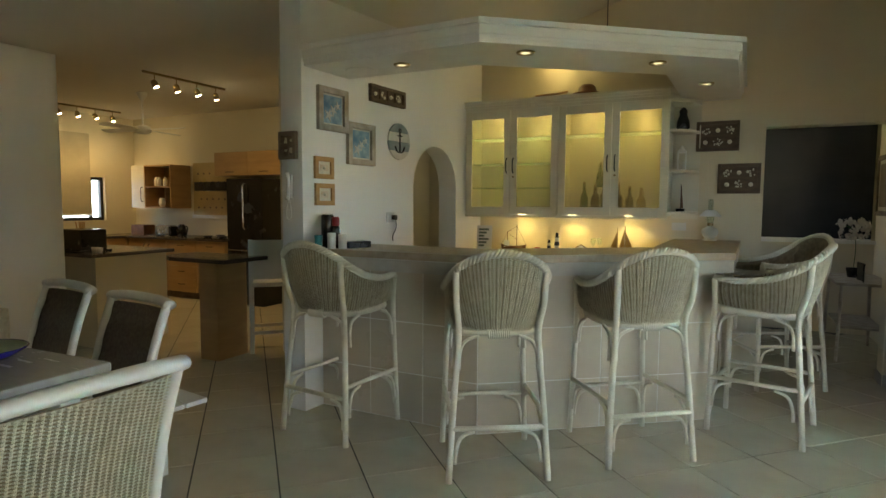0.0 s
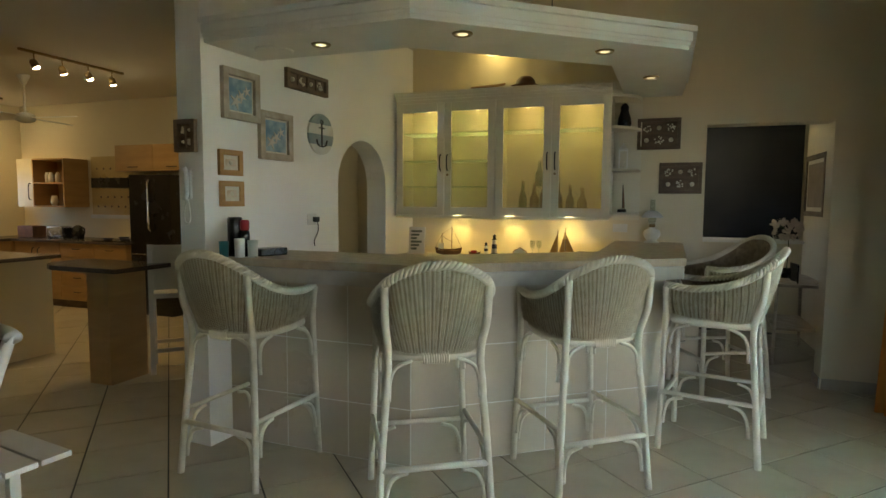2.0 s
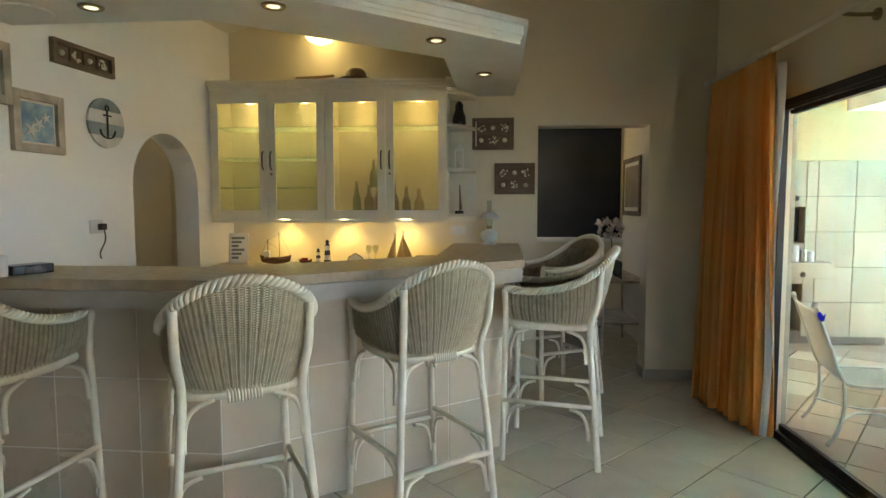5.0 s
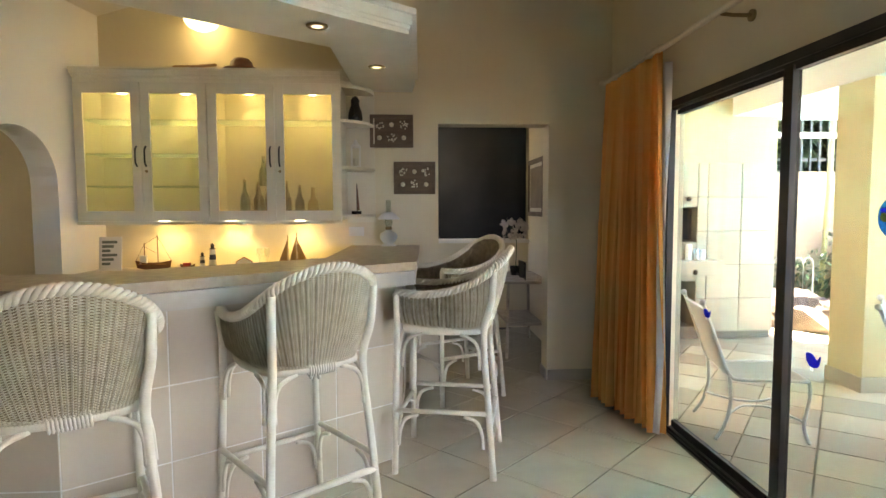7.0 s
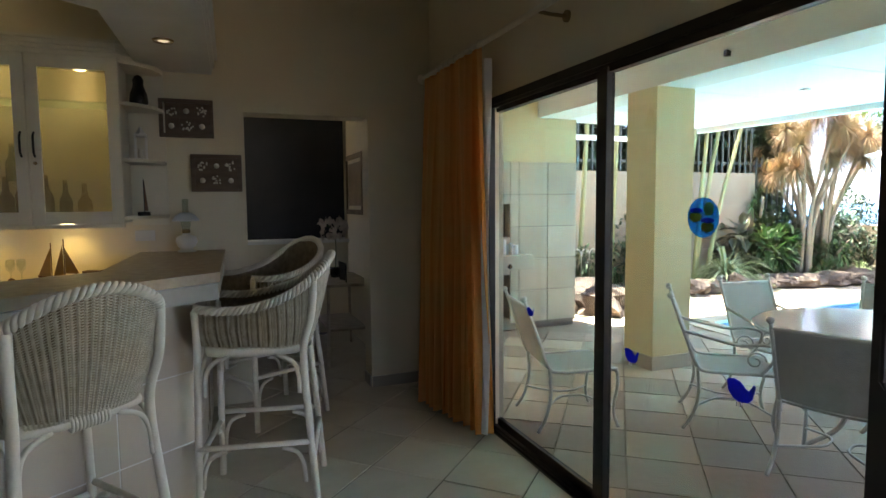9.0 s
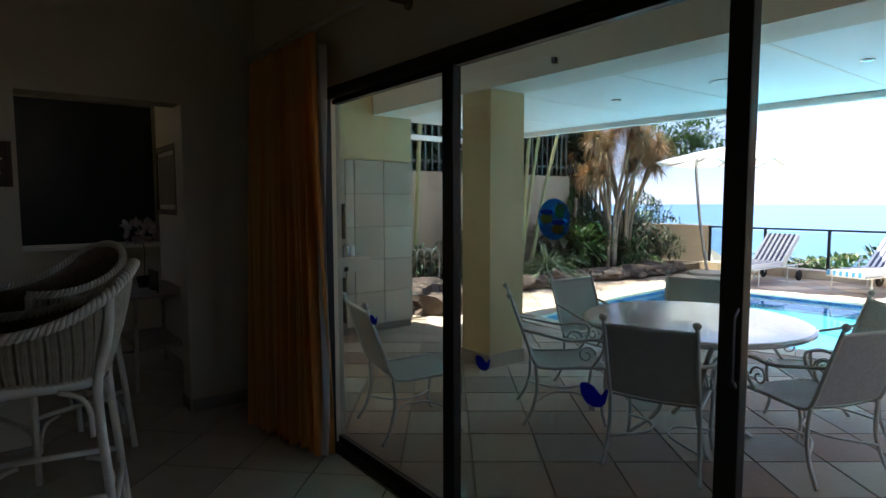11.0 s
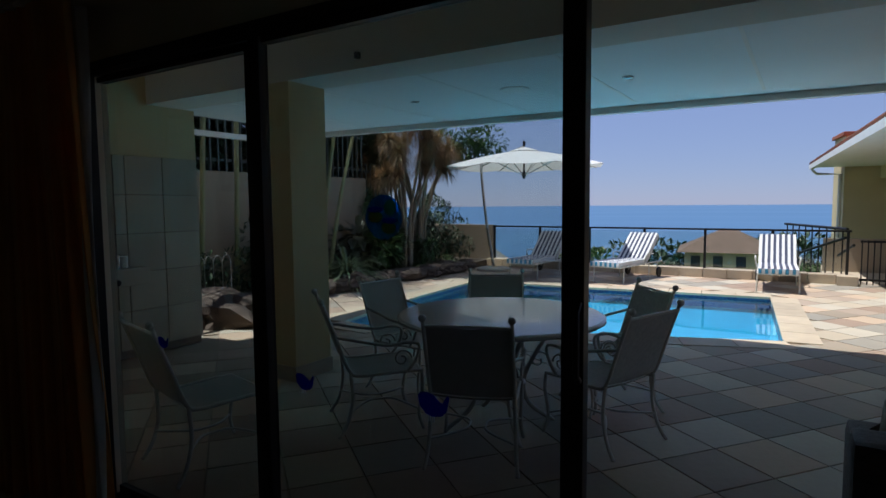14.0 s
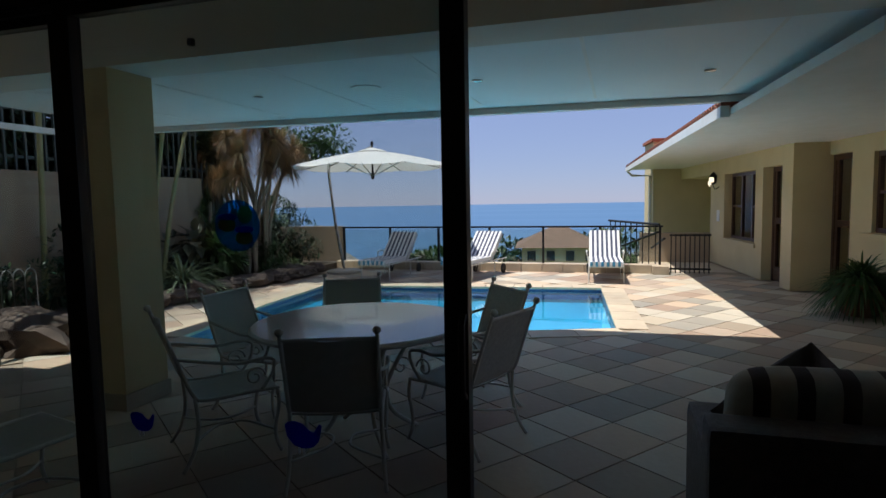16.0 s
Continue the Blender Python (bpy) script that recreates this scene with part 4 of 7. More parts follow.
tube(bm, [(0, -0.02, -0.085), (0, -0.02, 0.075)], 0.006, 6)
tube(bm, [(-0.03, -0.02, 0.045), (0.03, -0.02, 0.045)], 0.005, 6)
tube(bm, smoothline([(-0.062, -0.02, -0.04), (-0.045, -0.02, -0.075), (0, -0.02, -0.088), (0.045, -0.02, -0.075), (0.062, -0.02, -0.04)], 5), 0.006, 6)
tube(bm, [(0.014 * math.cos(a), -0.02, 0.088 + 0.014 * math.sin(a)) for a in (math.pi * 2 * i / 12 for i in range(12))], 0.004, 5, True)
part("anchor", bm, IRON, an)

so = thing("wall_socket", "white wall socket with a black plug and cord", "socket", on_arch(0.965, 1.30))
part("plate", boxes(((-0.05, -0.009, -0.04), (0.05, 0, 0.04)), bev=0.003), WHITEPL, so)
part("plug", boxes(((0.005, -0.045, -0.02), (0.04, -0.009, 0.018)), bev=0.006), BLACK, so)
part("cord", tube(BM(), smoothline([(0.022, -0.04, -0.02), (0.020, -0.045, -0.08), (-0.005, -0.03, -0.15), (0.0, -0.03, -0.187)], 5), 0.004, 6), BLACK, so)
ic = thing("intercom_handset", "white wall intercom handset with a coiled cord", "intercom", pose(-2.0, 3.574, 1.52))
part("cradle", boxes(((-0.022, -0.018, -0.08), (0.022, 0, 0.08)), bev=0.005), WHITEPL, ic)
part("handset", tube(BM(), smoothline([(0.004, -0.045, 0.095), (0.004, -0.03, 0.06), (0.004, -0.028, -0.05), (0.004, -0.045, -0.085)], 4), 0.014, 8), WHITEPL, ic, smooth=True)
part("cord", tube(BM(), smoothline([(0, -0.02, -0.08), (-0.02, -0.02, -0.14), (-0.022, -0.02, -0.20), (0.0, -0.02, -0.222), (0.02, -0.02, -0.19), (0.012, -0.02, -0.12), (0.004, -0.02, -0.085)], 5), 0.004, 6), WHITEPL, ic)

# ---- bar stools ----
def open_weave(bm, rows):
    """Opens the small slots that a loose weave leaves between its ribs."""
    bm.faces.ensure_lookup_table()
    gaps = [f for k, f in enumerate(bm.faces) if (k // rows) % 4 in (2, 3) and (k % rows + (k // rows) // 4) % 2 == 0 and 1 < k % rows < rows - 2]
    bmesh.ops.delete(bm, geom=gaps, context="FACES")
    return bm


RIM = [(0.235, 0.235, 0.965), (0.262, 0.12, 0.955), (0.272, 0.0, 0.965), (0.274, -0.12, 0.995), (0.262, -0.225, 1.045), (0.215, -0.305, 1.105), (0.118, -0.352, 1.155), (0.0, -0.366, 1.175)]
RIM = [(x * 0.955, y * 0.955 if y < 0 else y, z) for x, y, z in RIM]
RIM = RIM + [(-x, y, z) for x, y, z in RIM[-2::-1]]
LOW = [(0.215, 0.225, 0.80), (0.222, 0.11, 0.785), (0.222, 0.0, 0.775), (0.215, -0.11, 0.77), (0.185, -0.19, 0.77), (0.13, -0.228, 0.77), (0.065, -0.243, 0.77), (0.0, -0.247, 0.77)]
LOW = LOW + [(-x, y, z) for x, y, z in LOW[-2::-1]]


def bar_stool(m):
    t = thing("bar_stool", "white painted rattan bar stool with a woven barrel back", "bar stool", m, "wicker bar stools at the bar")
    rim, low = smoothline(RIM, 12), smoothline(LOW, 12)
    N = len(rim) - 1

    def shell(u, v):
        k = u * N
        i = min(int(k), N - 1)
        f = k - i
        a, b = low[i].lerp(low[i + 1], f), rim[i].lerp(rim[i + 1], f)
        p = a.lerp(b, v)
        out = Vector((p.x, p.y * 1.1, 0.0)).normalized()
        p = p + out * (0.012 * math.sin(math.pi * v))
        rib = round(u * 304) % 4
        row = round(v * 90) % 2
        p = p + out * ((0.002 if rib in (0, 1) else -0.0012) + 0.0024 * (1 if (row + (rib in (0, 1))) % 2 else -1))
        return p
    part("backrest", open_weave(grid(BM(), shell, 304, 90), 90), WICKER, t, "woven wicker shell")
    part("backrest_lining", grid(BM(), lambda u, v: shell(u, v) - Vector((shell(u, v).x, shell(u, v).y * 1.1, 0)).normalized() * 0.012, 36, 16), WICKERCORE, t, "brown inner weave, darker than the shell")
    bm = BM()
    rim2 = smoothline(RIM, 32)
    K = len(rim2)
    for ph in (0, 2.094, 4.189):
        pts = []
        for i, p in enumerate(rim2):
            d = (rim2[min(i + 1, K - 1)] - rim2[max(i - 1, 0)]).normalized()
            sd = d.cross(Vector((0, 0, 1))).normalized()
            up = sd.cross(d)
            a = i * 0.36 + ph
            pts.append(p + sd * (0.0125 * math.cos(a)) + up * (0.0125 * math.sin(a)))
        tube(bm, pts, 0.0092, 6)
    part("braided_rim", bm, RATTAN, t, smooth=True)
    bm = BM()

    def cushion(u, v):
        a, r = 2 * math.pi * u, v
        sx, sy = math.cos(a), math.sin(a)
        q = 1 / max(abs(sx), abs(sy)) ** 0.55
        w = 0.003 if (round(u * 72) + round(v * 20)) % 2 else 0
        return Vector((0.205 * r * q * sx, 0.215 * r * q * sy, 0.785 - 0.012 * (1 - r) + w))
    grid(bm, cushion, 72, 20)
    part("seat", bm, WICKER, t)
    bm = BM()
    ring = [Vector((0.212 * q * math.cos(a), 0.222 * q * math.sin(a), 0.762)) for a, q in ((2 * math.pi * i / 48, 1 / max(abs(math.cos(2 * math.pi * i / 48)), abs(math.sin(2 * math.pi * i / 48))) ** 0.55) for i in range(48))]
    tube(bm, ring, 0.017, 8, True, 1.35)
    part("seat_frame", bm, RATTAN, t, smooth=True)
    part("cane_binding", tube(BM(), [(-0.06 + 0.12 * k / 110, -0.229 + 0.021 * math.cos(0.63 * k), 0.759 + 0.026 * math.sin(0.63 * k)) for k in range(111)], 0.0052, 5), RATTAN, t, "cane strip wound round the frame", True)
    for sx in (-1, 1):
        part("leg", tube(BM(), smoothline([(sx * 0.248, 0.243, 0), (sx * 0.232, 0.237, 0.40), (sx * 0.222, 0.232, 0.78), (sx * 0.235, 0.235, 0.955)], 5), 0.0165, 10), RATTAN, t, smooth=True)
        part("leg", tube(BM(), smoothline([(sx * 0.255, -0.277, 0), (sx * 0.232, -0.247, 0.38), (sx * 0.205, -0.222, 0.74), (sx * 0.222, -0.262, 0.92), (sx * 0.226, -0.275, 1.075)], 5), 0.0170, 10), RATTAN, t, smooth=True)
        part("stretcher", tube(BM(), [(sx * 0.240, 0.242, 0.34), (sx * 0.236, -0.252, 0.34)], 0.013, 8), RATTAN, t, smooth=True)
    part("stretcher", tube(BM(), [(-0.243, 0.243, 0.29), (0.243, 0.243, 0.29)], 0.013, 8), RATTAN, t, smooth=True)
    part("stretcher", tube(BM(), [(-0.240, -0.258, 0.275), (0.240, -0.258, 0.275)], 0.014, 8), RATTAN, t, smooth=True)
    for zt, zb, w in ((0.745, 0.57, 0.215), (None, None, None)):
        for k in range(4):
            rot = pose(0, 0, 0, 0, 0, 90 * k)
            for s in (-1, 1):
                if zt is None:
                    zz = (0.262, 0.325, 0.278, 0.325)[k]
                    pts = [(s * 0.222, -0.262 if k == 0 else -0.24, zz - 0.17), (s * 0.214, -0.255 if k == 0 else -0.236, zz - 0.09), (s * 0.185, -0.25 if k == 0 else -0.234, zz - 0.03), (s * 0.12, -0.25 if k == 0 else -0.234, zz - 0.006)]
                else:
                    pts = [(s * 0.203, -0.232, zb), (s * 0.198, -0.226, zb + 0.09), (s * 0.170, -0.218, zt - 0.03), (s * 0.10, -0.216, zt)]
                part("brace", tube(BM(), [rot @ Vector(p) for p in smoothline(pts, 4)], 0.0095, 7), RATTAN, t, smooth=True)
    return t


stool = bar_stool(pose(-0.511, 3.471, 0, 0, 0, 31))
for x, y, r in ((-1.539, 3.517, -5), (0.133, 4.01, 38), (0.839, 4.682, 78), (0.968, 5.823, 116)):
    copy_thing(stool, pose(x, y, 0, 0, 0, r))

# bar front tiles
BT = 0.40
for a, b in zip(BAR, BAR[1:]):
    a, b = Vector((*a, 0)), Vector((*b, 0))
    d = (b - a).normalized()
    L = (b - a).length
    mm = Matrix.Translation(a) @ pose(0, 0, 0, 0, 0, math.degrees(math.atan2(d.y, d.x)))
    x = 0.0
    first = True
    while x < L - 0.02:
        w = min(BT, L - x)
        for z0, z1 in ((0.004, 0.314), (0.320, 0.647), (0.653, 0.985)):
            part("tile", box(BM(), (x + 0.003, -0.001, z0), (x + w - 0.003, 0.006, z1), 0.0015, mm), BARTILE, BARPARENT)
        x += w

# ---- study beyond the doorway ----
t = thing("console_table", "small pale wooden console table in the study", "table", pose(1.72, 7.2, 0))
part("tabletop", boxes(((-0.22, -0.45, 0.70), (0.22, 0.45, 0.725)), bev=0.004), DRIFT, t)
for sx in (-1, 1):
    for sy in (-1, 1):
        part("leg", tube(BM(), [(sx * 0.19, sy * 0.42, 0), (sx * 0.17, sy * 0.38, 0.70)], 0.014, 8), DRIFT, t)
part("lower_shelf", boxes(((-0.17, -0.38, 0.30), (0.17, 0.38, 0.318)), bev=0.003), DRIFT, t)
t = thing("potted_orchid", "white orchid in a dark pot on the console table", "plant", pose(1.70, 7.28, 0.726))
part("pot", lathe(BM(), [(0.045, 0), (0.06, 0.09), (0.054, 0.09), (0.04, 0.01)], 16), BLACK, t, smooth=True)
part("stem", tube(BM(), smoothline([(0, 0, 0.06), (0.01, 0.0, 0.30), (-0.02, -0.02, 0.45), (-0.10, -0.08, 0.50)], 5), 0.004, 6), LEAF, t)
bm = BM()
for i in range(26):
    c = Vector((random.uniform(-0.14, 0.10), random.uniform(-0.12, 0.08), random.uniform(0.38, 0.55)))
    for k in range(5):
        lathe(bm, [(0.012, 0), (0.022, 0.002), (0.001, 0.004)], 6, (0, 0, 0), Matrix.Translation(c) @ pose(0, 0, 0, random.uniform(0, 180), 72 * k, random.uniform(0, 360)) @ pose(0.016, 0, 0))
part("blossoms", bm, mat("orchid_petal", (0.66, 0.58, 0.50), None, 0.7), t)
for y, r in ((7.02, 15), (6.90, -10), (7.12, 5)):
    t = thing("photo_frame", "small dark framed photo standing on the console", "photo frame", pose(1.72, y, 0.726, 0, 0, 90 + r), "standing photo frames")
    part("frame", boxes(((-0.06, -0.008, 0), (0.06, 0.004, 0.16)), bev=0.002), BLACK, t)
    part("print", boxes(((-0.045, -0.011, 0.015), (0.045, -0.0085, 0.145))), CREAMCARD, t)
t = picture("study_picture", pose(2.015, 7.75, 1.62, 0, 0, -90), 0.75, 0.62, 0.05, DARKWOOD, mat("sepia_print", (0.16, 0.12, 0.08), (0.26, 0.21, 0.15), 0.6, scale=5), 0.04, "dark wooden framed print on the study wall")

# ---- kitchen ----
setting("wall_kitchen_back", boxes(((-8.5, 6.98, 0), (-3.15, 7.12, 2.77))), PLASTER, "cream plastered kitchen wall", "wall")
setting("wall_kitchen_window", boxes(((-8.5, 3.0, 0), (-8.32, 5.45, 2.77)), ((-8.5, 5.45, 0), (-8.32, 6.46, 1.12)), ((-8.5, 5.45, 1.80), (-8.32, 6.46, 2.77)), ((-8.5, 6.46, 0), (-8.32, 6.98, 2.77))), PLASTER, "cream kitchen wall with a window", "wall")
setting("wall_kitchen_front", boxes(((-8.5, 2.86, 0), (-5.15, 3.0, 2.77))), PLASTER, "plain wall closing the kitchen", "wall")
setting("wall_dining_far", boxes(((-8.9, -4.2, 0), (-8.75, 2.86, 2.77))), WHITEWALL, "plain white wall beyond the dining wall", "wall")
kw = thing("kitchen_window", "dark framed kitchen window with garden light", "window")
part("window_frame", boxes(((-8.44, 5.45, 1.12), (-8.38, 5.50, 1.80)), ((-8.44, 6.41, 1.12), (-8.38, 6.46, 1.80)), ((-8.44, 5.5, 1.12), (-8.38, 6.41, 1.17)), ((-8.44, 5.5, 1.75), (-8.38, 6.41, 1.80)), ((-8.435, 6.24, 1.17), (-8.385, 6.28, 1.75)), bev=0.003), BRONZE, kw)
part("pane", boxes(((-8.415, 5.5, 1.17), (-8.410, 6.41, 1.75))), CLEAR, kw).visible_shadow = False
kb = thing("kitchen_blind", "beige roller blind half drawn over the kitchen window", "blind")
part("fabric", boxes(((-8.312, 5.30, 1.215), (-8.306, 6.22, 2.46))), mat("beige_blind", (0.52, 0.46, 0.32), None, 0.9, bump=0.2), kb)
part("bar", tube(BM(), [(-8.309, 5.30, 1.215), (-8.309, 6.22, 1.215)], 0.012, 8), WHITEPAINT, kb)


def base_unit(x0, x1, drawers):
    t = thing("kitchen_base_unit", "honey maple kitchen base unit with bow handles", "cabinet", pose(x0, 6.40, 0), "kitchen base units")
    w = x1 - x0
    part("carcass", boxes(((0, 0.02, 0.10), (w, 0.57, 0.86))), MAPLE, t)
    part("plinth", boxes(((0, 0.06, 0.0), (w, 0.55, 0.0995))), DARKWOOD, t)
    if drawers:
        for k in range(4):
            z0 = 0.11 + 0.188 * k
            f = part("drawer_front", boxes(((0.004, 0, z0), (w - 0.004, 0.018, z0 + 0.182)), bev=0.003), MAPLE, t)
            part("handle", tube(BM(), smoothline([(w / 2 - 0.06, 0, z0 + 0.11), (w / 2 - 0.04, -0.03, z0 + 0.11), (w / 2 + 0.04, -0.03, z0 + 0.11), (w / 2 + 0.06, 0, z0 + 0.11)], 3), 0.005, 6), IRON, f)
    else:
        for k in range(2):
            a, b = k * w / 2 + 0.003, (k + 1) * w / 2 - 0.003
            f = part("door", boxes(((a, 0, 0.11), (b, 0.018, 0.855)), bev=0.003), MAPLE, t)
            hx = b - 0.05 if k == 0 else a + 0.05
            part("handle", tube(BM(), smoothline([(hx, 0, 0.78), (hx, -0.03, 0.76), (hx, -0.03, 0.64), (hx, 0, 0.62)], 3), 0.006, 6), IRON, f)


base_unit(-7.70, -6.85, False)
base_unit(-6.84, -6.25, True)
base_unit(-6.24, -5.68, True)
t = thing("kitchen_base_unit", "honey maple kitchen base unit under the window", "cabinet", pose(-8.30, 3.4, 0), "kitchen base units")
part("carcass", boxes(((0.0, 0, 0.10), (0.56, 3.55, 0.86))), MAPLE, t)
for k in range(6):
    part("door", boxes(((0.561, 0.02 + 0.59 * k, 0.11), (0.579, 0.60 + 0.59 * k, 0.855)), bev=0.003), MAPLE, t)
t = thing("kitchen_worktop", "dark granite kitchen worktop", "worktop")
part("slab", boxes(((-8.315, 6.36, 0.862), (-5.66, 6.975, 0.895)), ((-8.315, 3.4, 0.862), (-7.70, 6.36, 0.895)), bev=0.004), GRANITE, t)
t = thing("splashback", "yellow patterned tile splashback with small motifs", "splashback")
part("panel", boxes(((-6.92, 6.965, 1.22), (-5.75, 6.978, 2.02))), mat("yellow_splash_tile", (0.55, 0.42, 0.20), (0.48, 0.36, 0.17), 0.3, scale=4, bump=0.05), t)
bm = BM()
for i in range(9):
    for j in range(5):
        box(bm, (-6.82 + 0.125 * i + 0.06 * (j % 2), 6.961, 1.32 + 0.13 * j), (-6.795 + 0.125 * i + 0.06 * (j % 2), 6.966, 1.345 + 0.13 * j))
tagged(part("motifs", bm, DARKWOOD, t), kind="stuff")
t = thing("splash_window", "narrow bright strip window behind the hob", "window")
part("frame", boxes(((-6.95, 6.955, 1.165), (-5.72, 6.978, 1.215)), ((-5.75, 6.955, 1.215), (-5.71, 6.978, 1.62)), bev=0.003), WHITEPL, t)
t = thing("upper_cabinet", "pale wall cabinet with open display shelves", "cabinet", pose(-7.88, 6.60, 1.32))
part("door", boxes(((0, 0, 0), (0.30, 0.02, 0.66)), bev=0.003), CABPAINT, t)
part("body", boxes(((0, 0.02, 0), (0.018, 0.37, 0.66)), ((0.30, 0.0, 0), (0.318, 0.37, 0.66)), ((0.88, 0.0, 0), (0.898, 0.37, 0.66)), ((0.018, 0.355, 0), (0.88, 0.37, 0.66)), ((0.318, 0.0, 0), (0.88, 0.355, 0.018)), ((0.318, 0.0, 0.32), (0.88, 0.355, 0.335)), ((0.318, 0, 0.642), (0.88, 0.355, 0.66))), MAPLE, t)
part("handle", tube(BM(), smoothline([(0.26, 0, 0.32), (0.26, -0.03, 0.30), (0.26, -0.03, 0.12), (0.26, 0, 0.10)], 3), 0.006, 6), IRON, t)
for x in (-7.45, -7.38, -7.25):
    g = thing("small_jar", "small pale jar on the open shelf", "jar", pose(x, 6.72, 1.656), "jars on the kitchen shelf")
    part("jar", lathe(BM(), [(0.03, 0), (0.032, 0.10), (0.02, 0.12), (0.02, 0.14)], 12), WHITEPL, g, smooth=True)
g = thing("small_jug", "small pale jug on the lower open shelf", "jug", pose(-7.33, 6.72, 1.339))
part("body", lathe(BM(), [(0.03, 0), (0.05, 0.05), (0.04, 0.11), (0.03, 0.14)], 14), WHITEPL, g, smooth=True)
t = thing("upper_cabinet", "honey maple wall cabinet above the hob", "cabinet", pose(-6.05, 6.60, 1.79))
for k in range(2):
    part("door", boxes(((0.63 * k + 0.003, 0, 0), (0.63 * k + 0.627, 0.02, 0.33)), bev=0.003), MAPLE, t)
    part("handle", tube(BM(), [(0.63 * k + 0.24, -0.025, 0.05), (0.63 * k + 0.40, -0.025, 0.05)], 0.006, 6), IRON, t)
part("body", boxes(((0, 0.021, 0), (1.26, 0.37, 0.33))), MAPLE, t)
t = thing("extractor_hood", "flat black extractor hood over the hob", "extractor hood")
part("canopy", boxes(((-6.26, 6.42, 1.575), (-5.64, 6.97, 1.70)), bev=0.006), BLACK, t)
t = thing("oven_tower", "tall black fridge and oven tower with chrome handle", "oven")
part("body", boxes(((-5.63, 6.42, 0.0), (-4.98, 6.97, 1.735)), bev=0.006), BLACK, t)
part("door_seam", boxes(((-5.61, 6.408, 0.75), (-5.00, 6.4195, 0.765))), CHROME, t)
part("handle", tube(BM(), [(-5.28, 6.40, 1.05), (-5.28, 6.37, 1.08), (-5.28, 6.37, 1.64), (-5.28, 6.40, 1.67)], 0.010, 8), CHROME, t)
t = thing("gas_hob", "black gas hob on the worktop", "hob", pose(-6.0, 6.66, 0.896))
part("plate", boxes(((-0.29, -0.24, 0), (0.29, 0.24, 0.008)), bev=0.002), BLACK, t)
for sx in (-1, 1):
    for sy in (-1, 1):
        part("burner", lathe(BM(), [(0.05, 0.008), (0.05, 0.02), (0.07, 0.03), (0.07, 0.035), (0.03, 0.036)], 14, (sx * 0.15, sy * 0.12, 0)), IRON, t)
t = thing("toaster", "brushed steel toaster on the worktop", "toaster", pose(-7.12, 6.62, 0.896))
part("shell", boxes(((-0.14, -0.08, 0.01), (0.14, 0.08, 0.17)), bev=0.03), CHROME, t)
for sx in (-1, 1):
    part("end_cap", boxes(((sx * 0.145 - 0.015, -0.07, 0.0), (sx * 0.145 + 0.015, 0.07, 0.15)), bev=0.012), BLACK, t)
t = thing("bread_bin", "red-brown wooden bread bin", "bread bin", pose(-7.72, 6.66, 0.896))
part("box", boxes(((-0.15, -0.1, 0), (0.15, 0.1, 0.16)), bev=0.012), HULLWOOD, t)
t = thing("kettle", "black kettle on the granite worktop", "kettle", pose(-6.86, 6.68, 0.896))
part("body", lathe(BM(), [(0.07, 0), (0.075, 0.06), (0.055, 0.16), (0.03, 0.18)], 16), BLACK, t, smooth=True)
part("handle", tube(BM(), smoothline([(0.05, 0, 0.15), (0.12, 0, 0.14), (0.11, 0, 0.05), (0.07, 0, 0.04)], 4), 0.010, 7), BLACK, t)

t = thing("kitchen_island", "beige fronted kitchen island with a granite top", "kitchen island")
part("body", boxes(((-6.0, 3.98, 0), (-4.75, 4.75, 0.885))), PLASTER, t)
part("top", boxes(((-6.05, 3.90, 0.886), (-4.68, 4.80, 0.92)), bev=0.005), GRANITE, t)
t = thing("black_bread_box", "black lidded box on the island", "box", pose(-5.16, 4.12, 0.921))
part("box", boxes(((-0.19, -0.13, 0), (0.19, 0.13, 0.22)), bev=0.02), BLACK, t)
part("base", boxes(((-0.22, -0.16, 0), (0.22, 0.16, 0.02)), bev=0.004), BLACK, t)
for i, x in enumerate((-4.88, -4.80)):
    g = thing("cup", "small white cup on the island", "cup", pose(x, 4.06, 0.921), "cups on the island")
    part("shell", lathe(BM(), [(0.02, 0), (0.03, 0.05), (0.026, 0.05), (0.018, 0.006)], 14), WHITEPL, g, smooth=True)
t = thing("utensil_pot", "pot of wooden kitchen utensils", "utensil pot", pose(-5.55, 4.35, 0.921))
part("pot", lathe(BM(), [(0.05, 0), (0.055, 0.13), (0.05, 0.13), (0.045, 0.01)], 14), TERRA, t)
for k in range(5):
    part("utensil", tube(BM(), [(0.01 * k - 0.02, 0, 0.02), (0.03 * k - 0.06, 0.02 * (k % 3) - 0.02, 0.28)], 0.007, 6), PINE, t)
t = thing("breakfast_peninsula", "breakfast counter with rounded granite top and panelled end", "counter")
pts = [(-3.20, 4.10), (-3.20, 4.62), (-4.13, 4.62)] + [(-3.78 + 0.35 * math.cos(a), 4.40 + 0.30 * math.sin(a)) for a in (math.pi + math.pi / 2 * i / 8 for i in range(9))]
part("top", prism(BM(), pts, 0.886, 0.92), GRANITE, t)
part("body", boxes(((-3.62, 4.20, 0), (-3.40, 4.55, 0.885))), MAPLE, t)


